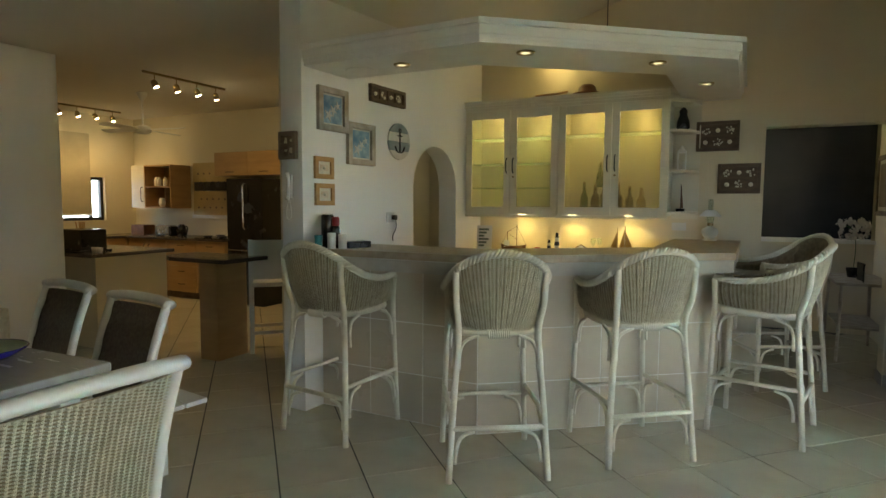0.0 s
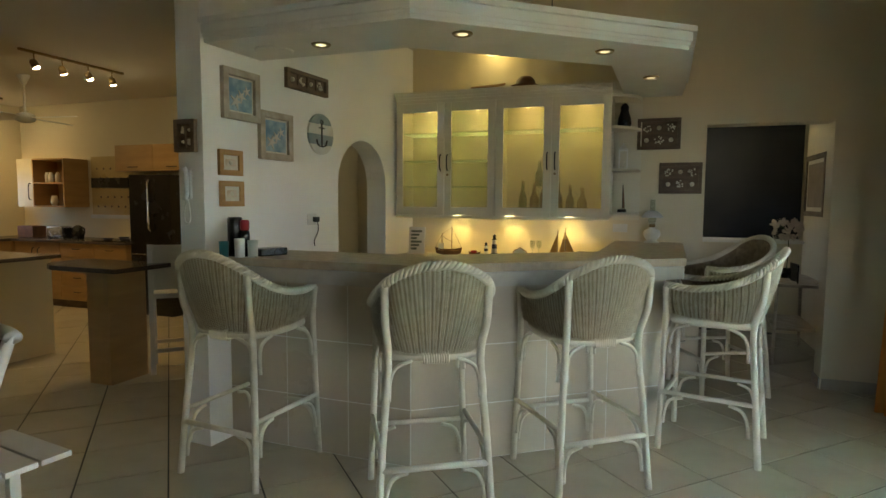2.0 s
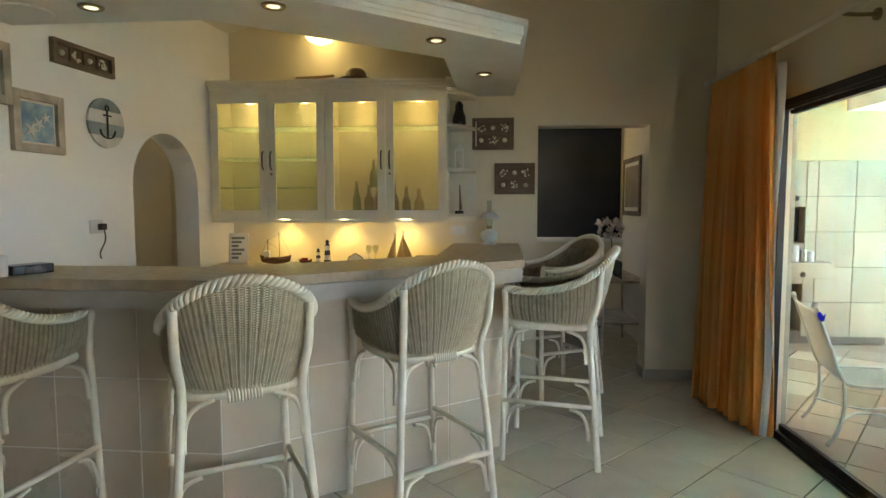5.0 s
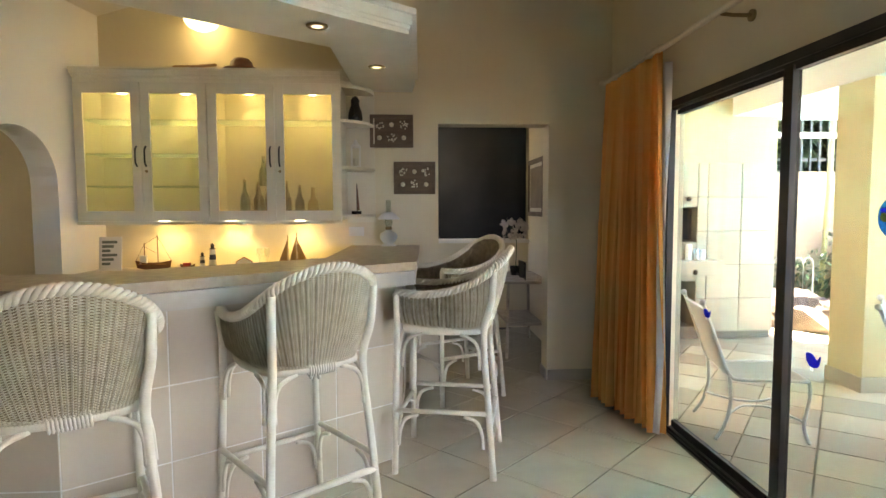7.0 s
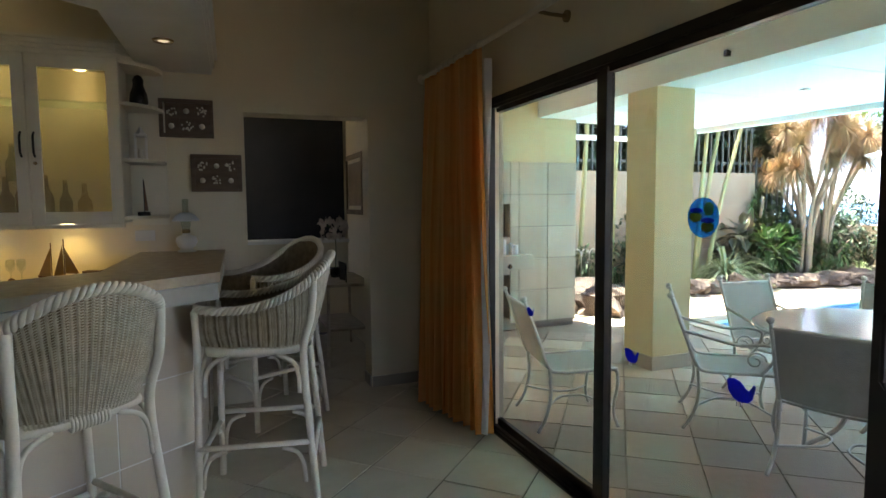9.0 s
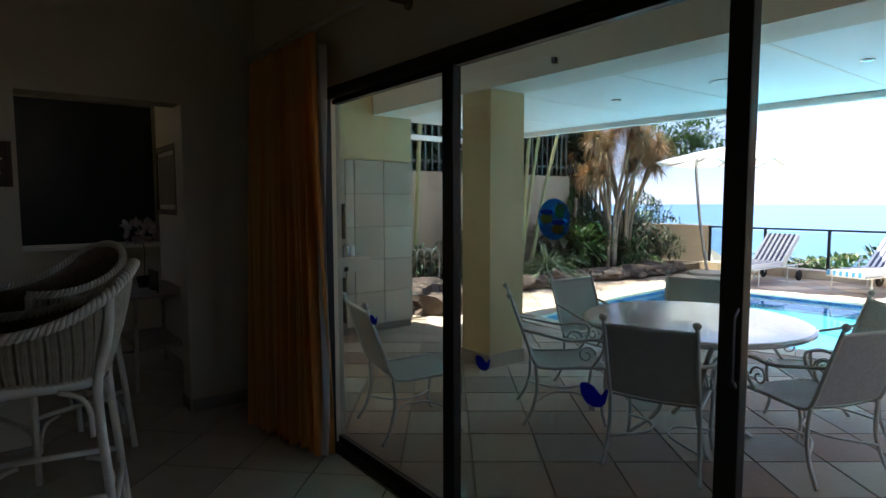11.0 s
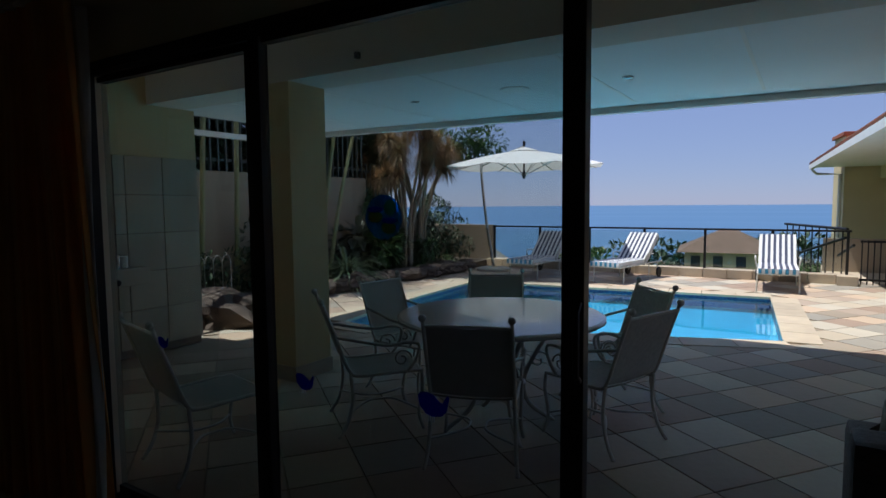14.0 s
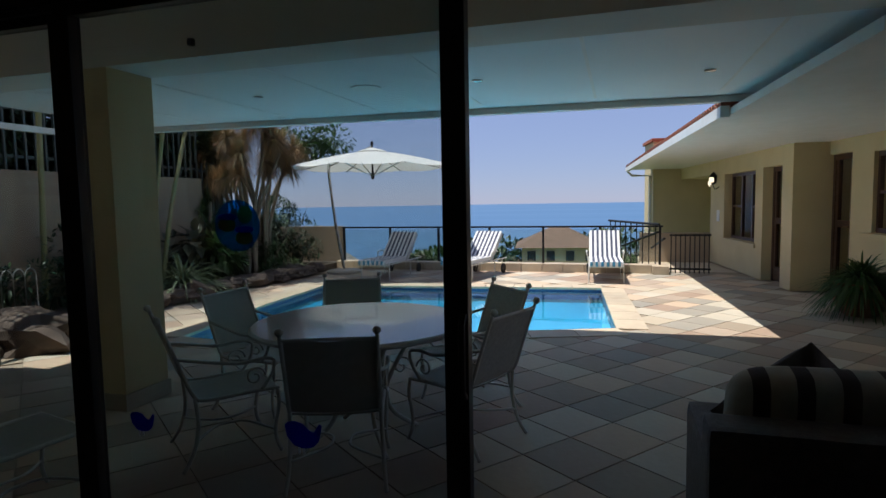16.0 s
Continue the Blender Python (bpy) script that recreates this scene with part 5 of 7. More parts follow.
def side_chair(m):
    t = thing("kitchen_bar_chair", "white wooden high chair with a slatted back", "chair", m)
    part("seat", boxes(((-0.21, -0.21, 0.63), (0.21, 0.21, 0.67)), bev=0.01), WHITEPAINT, t)
    for sx in (-1, 1):
        part("leg", boxes(((sx * 0.19 - 0.02, 0.15, 0), (sx * 0.19 + 0.02, 0.19, 0.63)), bev=0.004), WHITEPAINT, t)
        part("leg", boxes(((sx * 0.19 - 0.02, -0.20, 0), (sx * 0.19 + 0.02, -0.16, 1.07)), bev=0.004), WHITEPAINT, t)
        part("stretcher", boxes(((sx * 0.19 - 0.012, -0.16, 0.22), (sx * 0.19 + 0.012, 0.15, 0.25))), WHITEPAINT, t)
    part("backrest", boxes(((-0.17, -0.19, 0.70), (0.17, -0.17, 1.065)), bev=0.004), WHITEPAINT, t)
    for y in (-0.18, 0.17):
        part("stretcher", boxes(((-0.17, y - 0.012, 0.18), (0.17, y + 0.012, 0.21))), WHITEPAINT, t)


side_chair(pose(-3.32, 4.80, 0, 0, 0, 44))


def track(x, y0, y1, n, z):
    t = thing("track_light", "ceiling track with four small lit spotlights", "track light", None, "kitchen track lights")
    part("rail", boxes(((x - 0.015, y0, z - 0.01), (x + 0.015, y1, z + 0.012)), bev=0.003), BRASS, t)
    for k in range(n):
        y = y0 + (y1 - y0) * (k + 0.5) / n
        part("stem", tube(BM(), [(x, y, z), (x, y, z - 0.07)], 0.006, 6), BRASS, t)
        part("spot_can", lathe(BM(), [(0.018, 0.04), (0.032, 0.02), (0.036, -0.035), (0.03, -0.03)], 14, (0, 0, 0), pose(x, y, z - 0.10, 25, 20 * (k % 2) - 10, 0)), BRASS, t, smooth=True)
        part("bulb", lathe(BM(), [(0.028, -0.026), (0.024, -0.045), (0.001, -0.05)], 12, (0, 0, 0), pose(x, y, z - 0.10, 25, 20 * (k % 2) - 10, 0)), glow("halogen_glow", (1.0, 0.82, 0.55), 4.0), t)
    for k in (0.25, 0.75):
        y = y0 + (y1 - y0) * k
        lamp("track_spot", (x, y, z - 0.17), (x - 0.3, y + 0.6, 0), 0.5, (1.0, 0.66, 0.32), 130, 0.04)


track(-4.85, 4.62, 5.70, 4, 2.755)
track(-7.72, 5.30, 6.35, 4, 2.755)


def fan(x, y, ztop, drop, R, rot, blades=4):
    t = thing("ceiling_fan", "white ceiling fan hanging still from its rod", "ceiling fan", pose(x, y, 0, 0, 0, rot))
    part("canopy", lathe(BM(), [(0.06, ztop), (0.06, ztop - 0.02), (0.02, ztop - 0.10)], 16), WHITEPAINT, t)
    part("rod", tube(BM(), [(0, 0, ztop - 0.08), (0, 0, ztop - drop)], 0.012, 8), WHITEPAINT, t)
    z = ztop - drop
    part("motor", lathe(BM(), [(0.03, z + 0.02), (0.085, z), (0.10, z - 0.03), (0.09, z - 0.07), (0.04, z - 0.09), (0.001, z - 0.095)], 20), WHITEPAINT, t, smooth=True)
    for k in range(blades):
        mm = pose(0, 0, z - 0.035, 0, 0, 360 / blades * k) @ pose(0, 0, 0, 12, 0, 0)
        bm = BM()
        prism(bm, [(0.09, -0.03), (0.2, -0.055), (R - 0.03, -0.065), (R, -0.03), (R, 0.03), (R - 0.03, 0.065), (0.2, 0.055), (0.09, 0.03)], -0.004, 0.004, mm)
        part("blade", bm, WHITEPAINT, t)


fan(-6.0, 5.45, 2.77, 0.42, 0.62, 10)
fan(-0.98, 2.62, slope(-0.98), 0.50, 0.60, 55, 3)

# ---- dining ----
t = thing("dining_table", "whitewashed wooden dining table with a rounded edge", "dining table", pose(-2.25, 1.45, 0.02, 0, 0, 2))
part("tabletop", boxes(((-1.0, -0.55, 0.715), (0.72, 0.52, 0.755)), bev=0.012), mat("whitewashed_wood_top", (0.42, 0.40, 0.36), (0.36, 0.34, 0.30), 0.25, scale=4, bump=0.08, stretch=(1, 6, 1)), t)
part("apron", boxes(((-0.92, -0.47, 0.63), (0.64, -0.45, 0.7145)), ((-0.92, 0.42, 0.63), (0.64, 0.44, 0.7145)), ((-0.92, -0.45, 0.63), (-0.90, 0.42, 0.7145)), ((0.62, -0.45, 0.63), (0.64, 0.42, 0.7145))), WHITEPAINT, t)
for sx in (-0.90, 0.60):
    for sy in (-0.44, 0.40):
        part("leg", boxes(((sx - 0.04, sy - 0.04, 0), (sx + 0.04, sy + 0.04, 0.63)), bev=0.006), WHITEPAINT, t)
t = thing("blue_bowl", "shallow blue glazed fruit bowl on the table", "bowl", pose(-2.05, 1.77, 0.757))
part("dish", lathe(BM(), [(0.06, 0), (0.11, 0.02), (0.17, 0.06), (0.165, 0.065), (0.10, 0.028), (0.001, 0.012)], 24), PURPLEGLASS, t, smooth=True)
part("leaf_lining", lathe(BM(), [(0.158, 0.062), (0.10, 0.034), (0.001, 0.018)], 18), PALELEAF, t)


def dining_chair(m, weave, label):
    t = thing("dining_chair", label, "chair", m, "chairs round the dining table")
    for sx in (-1, 1):
        part("back_post", tube(BM(), smoothline([(sx * 0.235, -0.24, 0), (sx * 0.235, -0.22, 0.44), (sx * 0.24, -0.27, 0.72), (sx * 0.245, -0.345, 0.95)], 4), 0.021, 8), WHITEPAINT, t, smooth=True)
        part("leg", boxes(((sx * 0.22 - 0.02, 0.19, 0), (sx * 0.22 + 0.02, 0.23, 0.42)), bev=0.004), WHITEPAINT, t)
    part("top_rail", tube(BM(), smoothline([(-0.265, -0.345, 0.945), (-0.13, -0.365, 0.955), (0.13, -0.365, 0.955), (0.265, -0.345, 0.945)], 6), 0.030, 10, flat=0.75), WHITEPAINT, t, smooth=True)

    def panel(u, v):
        x = (u - 0.5) * 0.44
        z = 0.46 + 0.46 * v
        y = -0.225 - 0.125 * v ** 1.4 - 0.02 * (1 - (2 * u - 1) ** 2)
        rib, row = round(u * 96) % 4, round(v * 90) % 2
        return Vector((x, y - (0.006 if rib in (0, 1) else 0) * (1 if row else 0.3), z))
    part("backrest", open_weave(grid(BM(), panel, 96, 90), 90), weave, t)
    # Darker core colour stands for the shade between the ribs.
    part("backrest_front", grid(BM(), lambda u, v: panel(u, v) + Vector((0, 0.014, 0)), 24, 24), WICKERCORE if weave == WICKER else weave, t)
    part("seat", boxes(((-0.24, -0.22, 0.41), (0.24, 0.24, 0.455)), bev=0.014), WHITEPAINT, t)
    for y in (-0.22, 0.21):
        part("stretcher", boxes(((-0.2, y - 0.012, 0.18), (0.2, y + 0.012, 0.21))), WHITEPAINT, t)
    return t


dining_chair(pose(-1.13, 1.45, 0, 0, 0, 88), WICKER, "white wooden dining chair with a woven wicker back")
dining_chair(pose(-1.93, 2.02, -0.0, 0, 0, 172), BROWNWEAVE, "white wooden dining chair with a dark woven back panel")
dining_chair(pose(-2.66, 2.12, 0, 0, 0, 172), BROWNWEAVE, "white wooden dining chair with a dark woven back panel")
t = thing("wicker_armchair", "pale wicker armchair against the dining wall", "armchair", pose(-4.45, 2.55, 0, 0, 0, -70))
part("seat", boxes(((-0.3, -0.28, 0.0), (0.3, 0.3, 0.46)), bev=0.04), WICKER, t)
part("backrest", boxes(((-0.31, -0.36, 0.10), (0.31, -0.27, 0.96)), bev=0.04), WICKER, t)
for sx in (-1, 1):
    part("armrest", boxes(((sx * 0.33 - 0.05, -0.28, 0.10), (sx * 0.33 + 0.05, 0.3, 0.60)), bev=0.03), WICKER, t)
t = thing("wooden_bench", "white slatted wooden bench beside the table", "bench", pose(-1.76, 2.28, 0, 0, 0, 172))
for k in range(3):
    part("slat", boxes(((-0.10, -0.26 + 0.12 * k, 0.435), (0.34, -0.15 + 0.12 * k, 0.457)), bev=0.004), WHITEPAINT, t)
for x in (0.22, 0.31):
    for y in (-0.20, 0.02):
        part("leg", boxes(((x - 0.02, y - 0.02, 0), (x + 0.02, y + 0.02, 0.434)), bev=0.003), WHITEPAINT, t)

# ---- terrace ----
TZ = -0.03
POOL = [(7.57, 2.35), (10.65, 2.61), (10.15, 7.40), (8.1, 7.30), (6.12, 7.02), (6.05, 6.30), (6.55, 5.3)]
RAILX = 12.80


def ring_slab(bm, outer, hole, z0, z1):
    """A slab with one hole, bridged along one seam."""
    k = min(range(len(hole)), key=lambda i: (Vector(hole[i]) - Vector(outer[0])).length)
    h = hole[k:] + hole[:k]
    area = sum(a[0] * b[1] - b[0] * a[1] for a, b in zip(h, h[1:] + h[:1]))
    if area > 0:
        h = [h[0]] + h[1:][::-1]
    e = 0.0005
    poly = list(outer) + [(outer[0][0] + e, outer[0][1] - e)] + [(h[0][0] + e, h[0][1] - e)] + h[1:] + [h[0]]
    return prism(bm, poly, z0, z1)


setting("terrace_bed", ring_slab(BM(), [(2.335, -4.3), (13.2, -4.3), (13.2, 12.0), (2.335, 12.0)], POOL, TZ - 0.25, TZ - 0.012), mat("sandy_mortar", (0.32, 0.26, 0.19), None, 0.95, scale=10, bump=0.4), "mortar bed under the stone paving", "ground")
setting("ground", boxes(((-14, -40, -1.6), (2.335, 60, -0.25)), ((2.335, 12.0, -1.6), (13.2, 60, -0.25)), ((2.335, -40, -1.6), (13.2, -4.3, -0.25))), SOIL, "dark earth around the house", "ground")

pool = tagged(new("swimming_pool"), "blue plastered swimming pool with mosaic waterline and stone coping", "swimming pool", "", "structure")
inner = POOL
bm = BM()
vs0 = [bm.verts.new((x, y, TZ - 0.02)) for x, y in inner]
vs1 = [bm.verts.new((x, y, -1.35)) for x, y in inner]
n = len(inner)
for i in range(n):
    bm.faces.new((vs0[i], vs0[(i + 1) % n], vs1[(i + 1) % n], vs1[i]))
bm.faces.new(vs1)
part("basin", bm, POOLWALL, pool)
part("mosaic_band", band(inner + [inner[0]], -0.002, -0.010, TZ - 0.20, TZ - 0.02), MOSAIC, pool, "dark blue mosaic waterline")
water = bpy.data.materials.new("pool_water")
water.use_nodes = True
wnod, wl = water.node_tree.nodes, water.node_tree.links
wnod.remove(wnod["Principled BSDF"])
tr, gl, mix, fr, nz, bp = (wnod.new(k) for k in ("ShaderNodeBsdfTransparent", "ShaderNodeBsdfGlossy", "ShaderNodeMixShader", "ShaderNodeFresnel", "ShaderNodeTexNoise", "ShaderNodeBump"))
tr.inputs[0].default_value = (0.62, 0.92, 0.99, 1)
gl.inputs["Roughness"].default_value = 0.03
fr.inputs["IOR"].default_value = 1.33
nz.inputs["Scale"].default_value = 3.5
bp.inputs["Strength"].default_value, bp.inputs["Distance"].default_value = 0.25, 0.03
wl.new(nz.outputs["Fac"], bp.inputs["Height"])
wl.new(bp.outputs[0], gl.inputs["Normal"]), wl.new(bp.outputs[0], fr.inputs["Normal"])
wl.new(fr.outputs[0], mix.inputs[0]), wl.new(tr.outputs[0], mix.inputs[1]), wl.new(gl.outputs[0], mix.inputs[2])
wl.new(mix.outputs[0], wnod["Material Output"].inputs[0])
bm = BM()
bm.faces.new([bm.verts.new((x, y, TZ - 0.055)) for x, y in offset(inner + [inner[0]], -0.01)[:-1]])
w = part("water", bm, water, pool, "clear turquoise water")
w.visible_shadow = False

# coping stones round the pool
for i in range(n):
    a, b = Vector((*inner[i], 0)), Vector((*inner[(i + 1) % n], 0))
    d = (b - a)
    L = d.length
    k = max(1, round(L / 0.5))
    mm = Matrix.Translation(a) @ pose(0, 0, 0, 0, 0, math.degrees(math.atan2(d.y, d.x)))
    for j in range(k):
        part("coping_stone", box(BM(), (L * j / k + 0.004, -0.32, TZ - 0.03), (L * (j + 1) / k - 0.004, 0.025, TZ + 0.008), 0.006, mm), COPING, pool)

# roof over the terrace; its outer edge runs slightly askew to the house
def eave(y):
    return 6.90 + (8.02 - y) * 0.055


EDGE = [(4.50, -1.6), (eave(0.80), -1.6), (eave(0.80), 0.80), (eave(8.02), 8.02), (4.50, 8.02)]
setting("ceiling_terrace", prism(BM(), EDGE, 2.40, 2.55), PATIOCEIL, "pale boarded terrace ceiling", "ceiling")
setting("ceiling_bay", boxes(((2.32, -1.6, 2.95), (4.094, 9.0, 3.10))), CEIL, "plastered ceiling of the bay beside the sliding doors", "ceiling")
setting("trim_ceiling", boxes(*[((4.53, y, 2.396), (6.85, y + 0.025, 2.3995)) for y in (1.45, 2.57, 3.70, 4.82, 5.93, 7.05)]), WHITEPAINT, "thin joint strips of the terrace ceiling boards", "trim")
setting("trim_joint", boxes(((4.502, -1.6, 2.388), (4.522, 8.0, 2.3995))), BLACK, "dark shadow joint in the terrace ceiling", "trim")
setting("beam_terrace", boxes(((4.095, -1.6, 2.37), (4.499, 8.60, 3.10))), CEIL, "deep plastered beam above the terrace columns", "beam")
gut = thing("gutter", "white painted fascia and gutter along the terrace roof", "gutter")
part("fascia", prism(BM(), [(eave(0.80), 0.80), (eave(0.80) + 0.035, 0.80), (eave(8.02) + 0.035, 8.02), (eave(8.02), 8.02)], 2.34, 2.58), WHITEPAINT, gut)
part("channel", prism(BM(), [(eave(0.82) - 0.10, 0.82), (eave(0.82) - 0.001, 0.82), (eave(8.0) - 0.001, 8.0), (eave(8.0) - 0.10, 8.0)], 2.335, 2.3985), WHITEPAINT, gut)
setting("parapet_roof", prism(BM(), EDGE, 2.551, 2.68), BEIGEWALL, "flat roof slab above the terrace", "roof")
setting("beam_garden", boxes(((4.3, 8.58, 2.27), (6.5, 8.66, 2.335)), bev=0.004), WHITEPAINT, "white painted beam above the planting bed", "beam")

col = thing("terrace_column", "square pale yellow rendered column with a stone skirting", "column")
part("shaft", boxes(((4.095, 5.69, TZ), (4.498, 6.06, 2.3695)), bev=0.006), YELLOWWALL, col)
part("skirting", boxes(((4.082, 5.677, TZ), (4.513, 6.073, 0.09)), bev=0.004), SANDSTONE, col)

for x, y in ((5.55, 4.43), (5.97, 0.98)):
    t = thing("ceiling_speaker", "round white speaker grille in the terrace ceiling", "speaker", pose(x, y, 2.398))
    part("grille", lathe(BM(), [(0.13, 0), (0.13, -0.006), (0.12, -0.010), (0.001, -0.011)], 26), WHITEPAINT, t)
for x, y in ((5.61, 3.47), (5.56, 5.5), (5.89, 1.69)):
    t = thing("downlight", "small chrome downlight in the terrace ceiling", "downlight", pose(x, y, 2.398), "terrace downlights")
    part("rim", lathe(BM(), [(0.03, -0.002), (0.045, -0.006), (0.045, 0.0)], 18), CHROME, t)
    part("lens", lathe(BM(), [(0.029, -0.003), (0.001, -0.004)], 14), BLACK, t)
t = thing("wall_sensor", "small dark sensor under the beam", "sensor", pose(4.074, 4.97, 2.46))
part("body", boxes(((-0.02, -0.015, -0.025), (0.02, 0.015, 0.02)), bev=0.004), BLACK, t)

# barbecue block
bbq = thing("barbecue_block", "built-in barbecue clad in pale sandstone tiles", "barbecue")
part("upper_wall", boxes(((2.48, 7.60, 1.875), (4.093, 8.35, 2.948)), ((4.093, 7.60, 1.875), (4.60, 8.35, 2.369))), YELLOWWALL, bbq)
part("core", boxes(((3.73, 7.60, TZ), (4.58, 8.35, 1.87)), ((2.48, 7.60, TZ), (3.2, 8.35, 1.87)), ((3.2, 8.2, TZ), (3.73, 8.35, 1.87)), ((3.2, 7.6, 1.40), (3.73, 8.2, 1.87)), ((3.2, 7.6, 0.60), (3.73, 8.2, 1.03)), ((3.2, 7.6, TZ), (3.73, 8.2, 0.10))), mat("dark_joint_mortar", (0.22, 0.19, 0.15), None, 0.9, scale=12), bbq)
part("shelf", boxes(((3.05, 7.40, 0.68), (3.93, 7.598, 0.84)), bev=0.008), SANDSTONE, bbq)
part("grill_door", boxes(((3.22, 7.70, 1.05), (3.72, 7.72, 1.38)), bev=0.004), IRON, bbq)
for x0, x1 in ((4.218, 4.595), (3.845, 4.210), (3.735, 3.837), (2.84, 3.19), (2.48, 2.832)):
    for j in range(5):
        z1 = 1.872 - 0.366 * j
        part("tile", box(BM(), (x0, 7.586, max(TZ, z1 - 0.358)), (x1, 7.600, z1), 0.003), SANDSTONE, bbq)
for z0, z1 in ((1.405, 1.503), (1.511, 1.872), (0.845, 1.025), (0.605, 0.675)):
    part("tile", box(BM(), (3.198, 7.586, z0), (3.727, 7.600, z1), 0.003), SANDSTONE, bbq)
for z in (1.49, 0.72):
    part("tie_plate", lathe(BM(), [(0.028, 0.0), (0.028, 0.006), (0.012, 0.010), (0.012, 0.016)], 14, (0, 0, 0), pose(3.63, 7.586 if z > 1 else 7.40, z, 90, 0, 0)), IRON, bbq, "round black iron tie plate")
for j in range(5):
    z1 = 1.872 - 0.366 * j
    for k in range(2):
        part("tile", box(BM(), (4.5805, 7.60 + 0.37 * k + 0.002, max(TZ, z1 - 0.362)), (4.594, 7.60 + 0.37 * (k + 1) - 0.002, z1), 0.003), SANDSTONE, bbq)
for x, h, m_ in ((3.60, 0.16, WHITEPL), (3.68, 0.12, CHROME), (3.75, 0.10, WHITEPL)):
    t = thing("small_can", "small can standing on the barbecue shelf", "can", pose(x, 7.50, 0.841), "cans on the shelf")
    part("can", lathe(BM(), [(0.03, 0), (0.033, 0.005), (0.033, h), (0.028, h + 0.008)], 14), m_, t)


# ---- terrace furniture ----
def patio_chair(m, arms=True):
    t = thing("patio_chair", "cream wrought-iron patio chair with grey mesh sling" if arms else "armless cream iron patio chair with grey mesh sling", "chair", m, "patio chairs round the table")

    def sling(u, v):
        pts = smoothline([(0, 0.25, 0.415), (0, 0.10, 0.405), (0, -0.16, 0.40), (0, -0.235, 0.445), (0, -0.30, 0.62), (0, -0.385, 0.86)], 5)
        k = v * (len(pts) - 1)
        i = min(int(k), len(pts) - 2)
        p = pts[i].lerp(pts[i + 1], k - i)
        return Vector(((u - 0.5) * 0.47, p.y, p.z - 0.012 * (1 - (2 * u - 1) ** 2)))
    part("seat", grid(BM(), lambda u, v: sling(u, 0.56 * v), 8, 14), GREYMESH, t, "grey mesh seat")
    o = part("backrest", grid(BM(), lambda u, v: sling(u, 0.58 + 0.42 * v), 8, 12), GREYMESH, t, "grey mesh back")
    for sx in (-1, 1):
        X = sx * 0.245
        part("side_rail", tube(BM(), [(X, p.y, p.z + 0.004) for p in smoothline([(0, 0.26, 0.40), (0, 0.10, 0.402), (0, -0.16, 0.398), (0, -0.235, 0.443), (0, -0.30, 0.62), (0, -0.395, 0.885)], 5)], 0.012, 8), WROUGHT, t, smooth=True)
        part("finial", lathe(BM(), [(0.008, -0.02), (0.020, -0.008), (0.023, 0.004), (0.016, 0.018), (0.001, 0.024)], 12, (X, -0.405, 0.905)), WROUGHT, t, smooth=True)
        part("leg", tube(BM(), smoothline([(X, 0.255, 0.40), (X * 1.02, 0.262, 0.30), (X * 1.0, 0.235, 0.12), (X * 1.06, 0.265, 0.0)], 5), 0.012, 8), WROUGHT, t, smooth=True)
        part("leg", tube(BM(), smoothline([(X, -0.225, 0.43), (X * 1.02, -0.215, 0.25), (X * 1.05, -0.25, 0.10), (X * 1.1, -0.31, 0.0)], 5), 0.012, 8), WROUGHT, t, smooth=True)
        if arms:
            part("armrest", tube(BM(), smoothline([(X, -0.315, 0.67), (X * 1.06, -0.16, 0.635), (X * 1.12, 0.02, 0.60), (X * 1.12, 0.16, 0.61), (X * 1.08, 0.235, 0.585), (X * 1.06, 0.22, 0.50), (X * 1.02, 0.16, 0.41)], 5), 0.011, 8), WROUGHT, t, smooth=True)
            part("scroll", tube(BM(), [(X * 1.06, 0.12 + (0.065 - 0.0035 * i) * math.cos(0.55 * i), 0.50 + (0.065 - 0.0035 * i) * math.sin(0.55 * i)) for i in range(16)], 0.007, 6), WROUGHT, t, smooth=True)
        part("stretcher", tube(BM(), smoothline([(sx * 0.25, -0.235, 0.16), (sx * 0.08, -0.10, 0.17), (sx * 0.05, 0.0, 0.17), (sx * 0.08, 0.10, 0.17), (sx * 0.248, 0.235, 0.14)], 5), 0.008, 6), WROUGHT, t, smooth=True)
    for z, y in ((0.398, 0.262), (0.86, -0.386)):
        part("cross_rail", tube(BM(), [(-0.24, y, z), (0.24, y, z)], 0.010, 8), WROUGHT, t)
    return t


CHAIR = Matrix.Scale(0.935, 4)
pc = patio_chair(pose(3.677, 3.791, TZ, 0, 0, -70) @ CHAIR)
patio_chair(pose(2.84, 5.065, TZ, 0, 0, -102.5) @ CHAIR, False)
for x, y, r in ((4.28, 3.26, -21.7), (3.78, 4.60, -131), (4.998, 4.358, 114), (4.85, 3.39, 44), (4.50, 4.80, 174.5)):
    copy_thing(pc, pose(x, y, TZ, 0, 0, r))

tb = thing("patio_table", "round pale stone patio table on a wrought-iron base", "table", pose(4.104, 3.86, TZ) @ Matrix.Scale(0.975, 4))
part("tabletop", lathe(BM(), [(0.60, 0.715), (0.655, 0.718), (0.672, 0.728), (0.672, 0.742), (0.655, 0.752), (0.001, 0.753)], 64), TABLETOP, tb, smooth=False)
part("under_ring", tube(BM(), [(0.36 * math.cos(a), 0.36 * math.sin(a), 0.70) for a in (2 * math.pi * i / 32 for i in range(32))], 0.013, 8, True), WROUGHT, tb)
part("lower_ring", tube(BM(), [(0.16 * math.cos(a), 0.16 * math.sin(a), 0.30) for a in (2 * math.pi * i / 24 for i in range(24))], 0.010, 8, True), WROUGHT, tb)
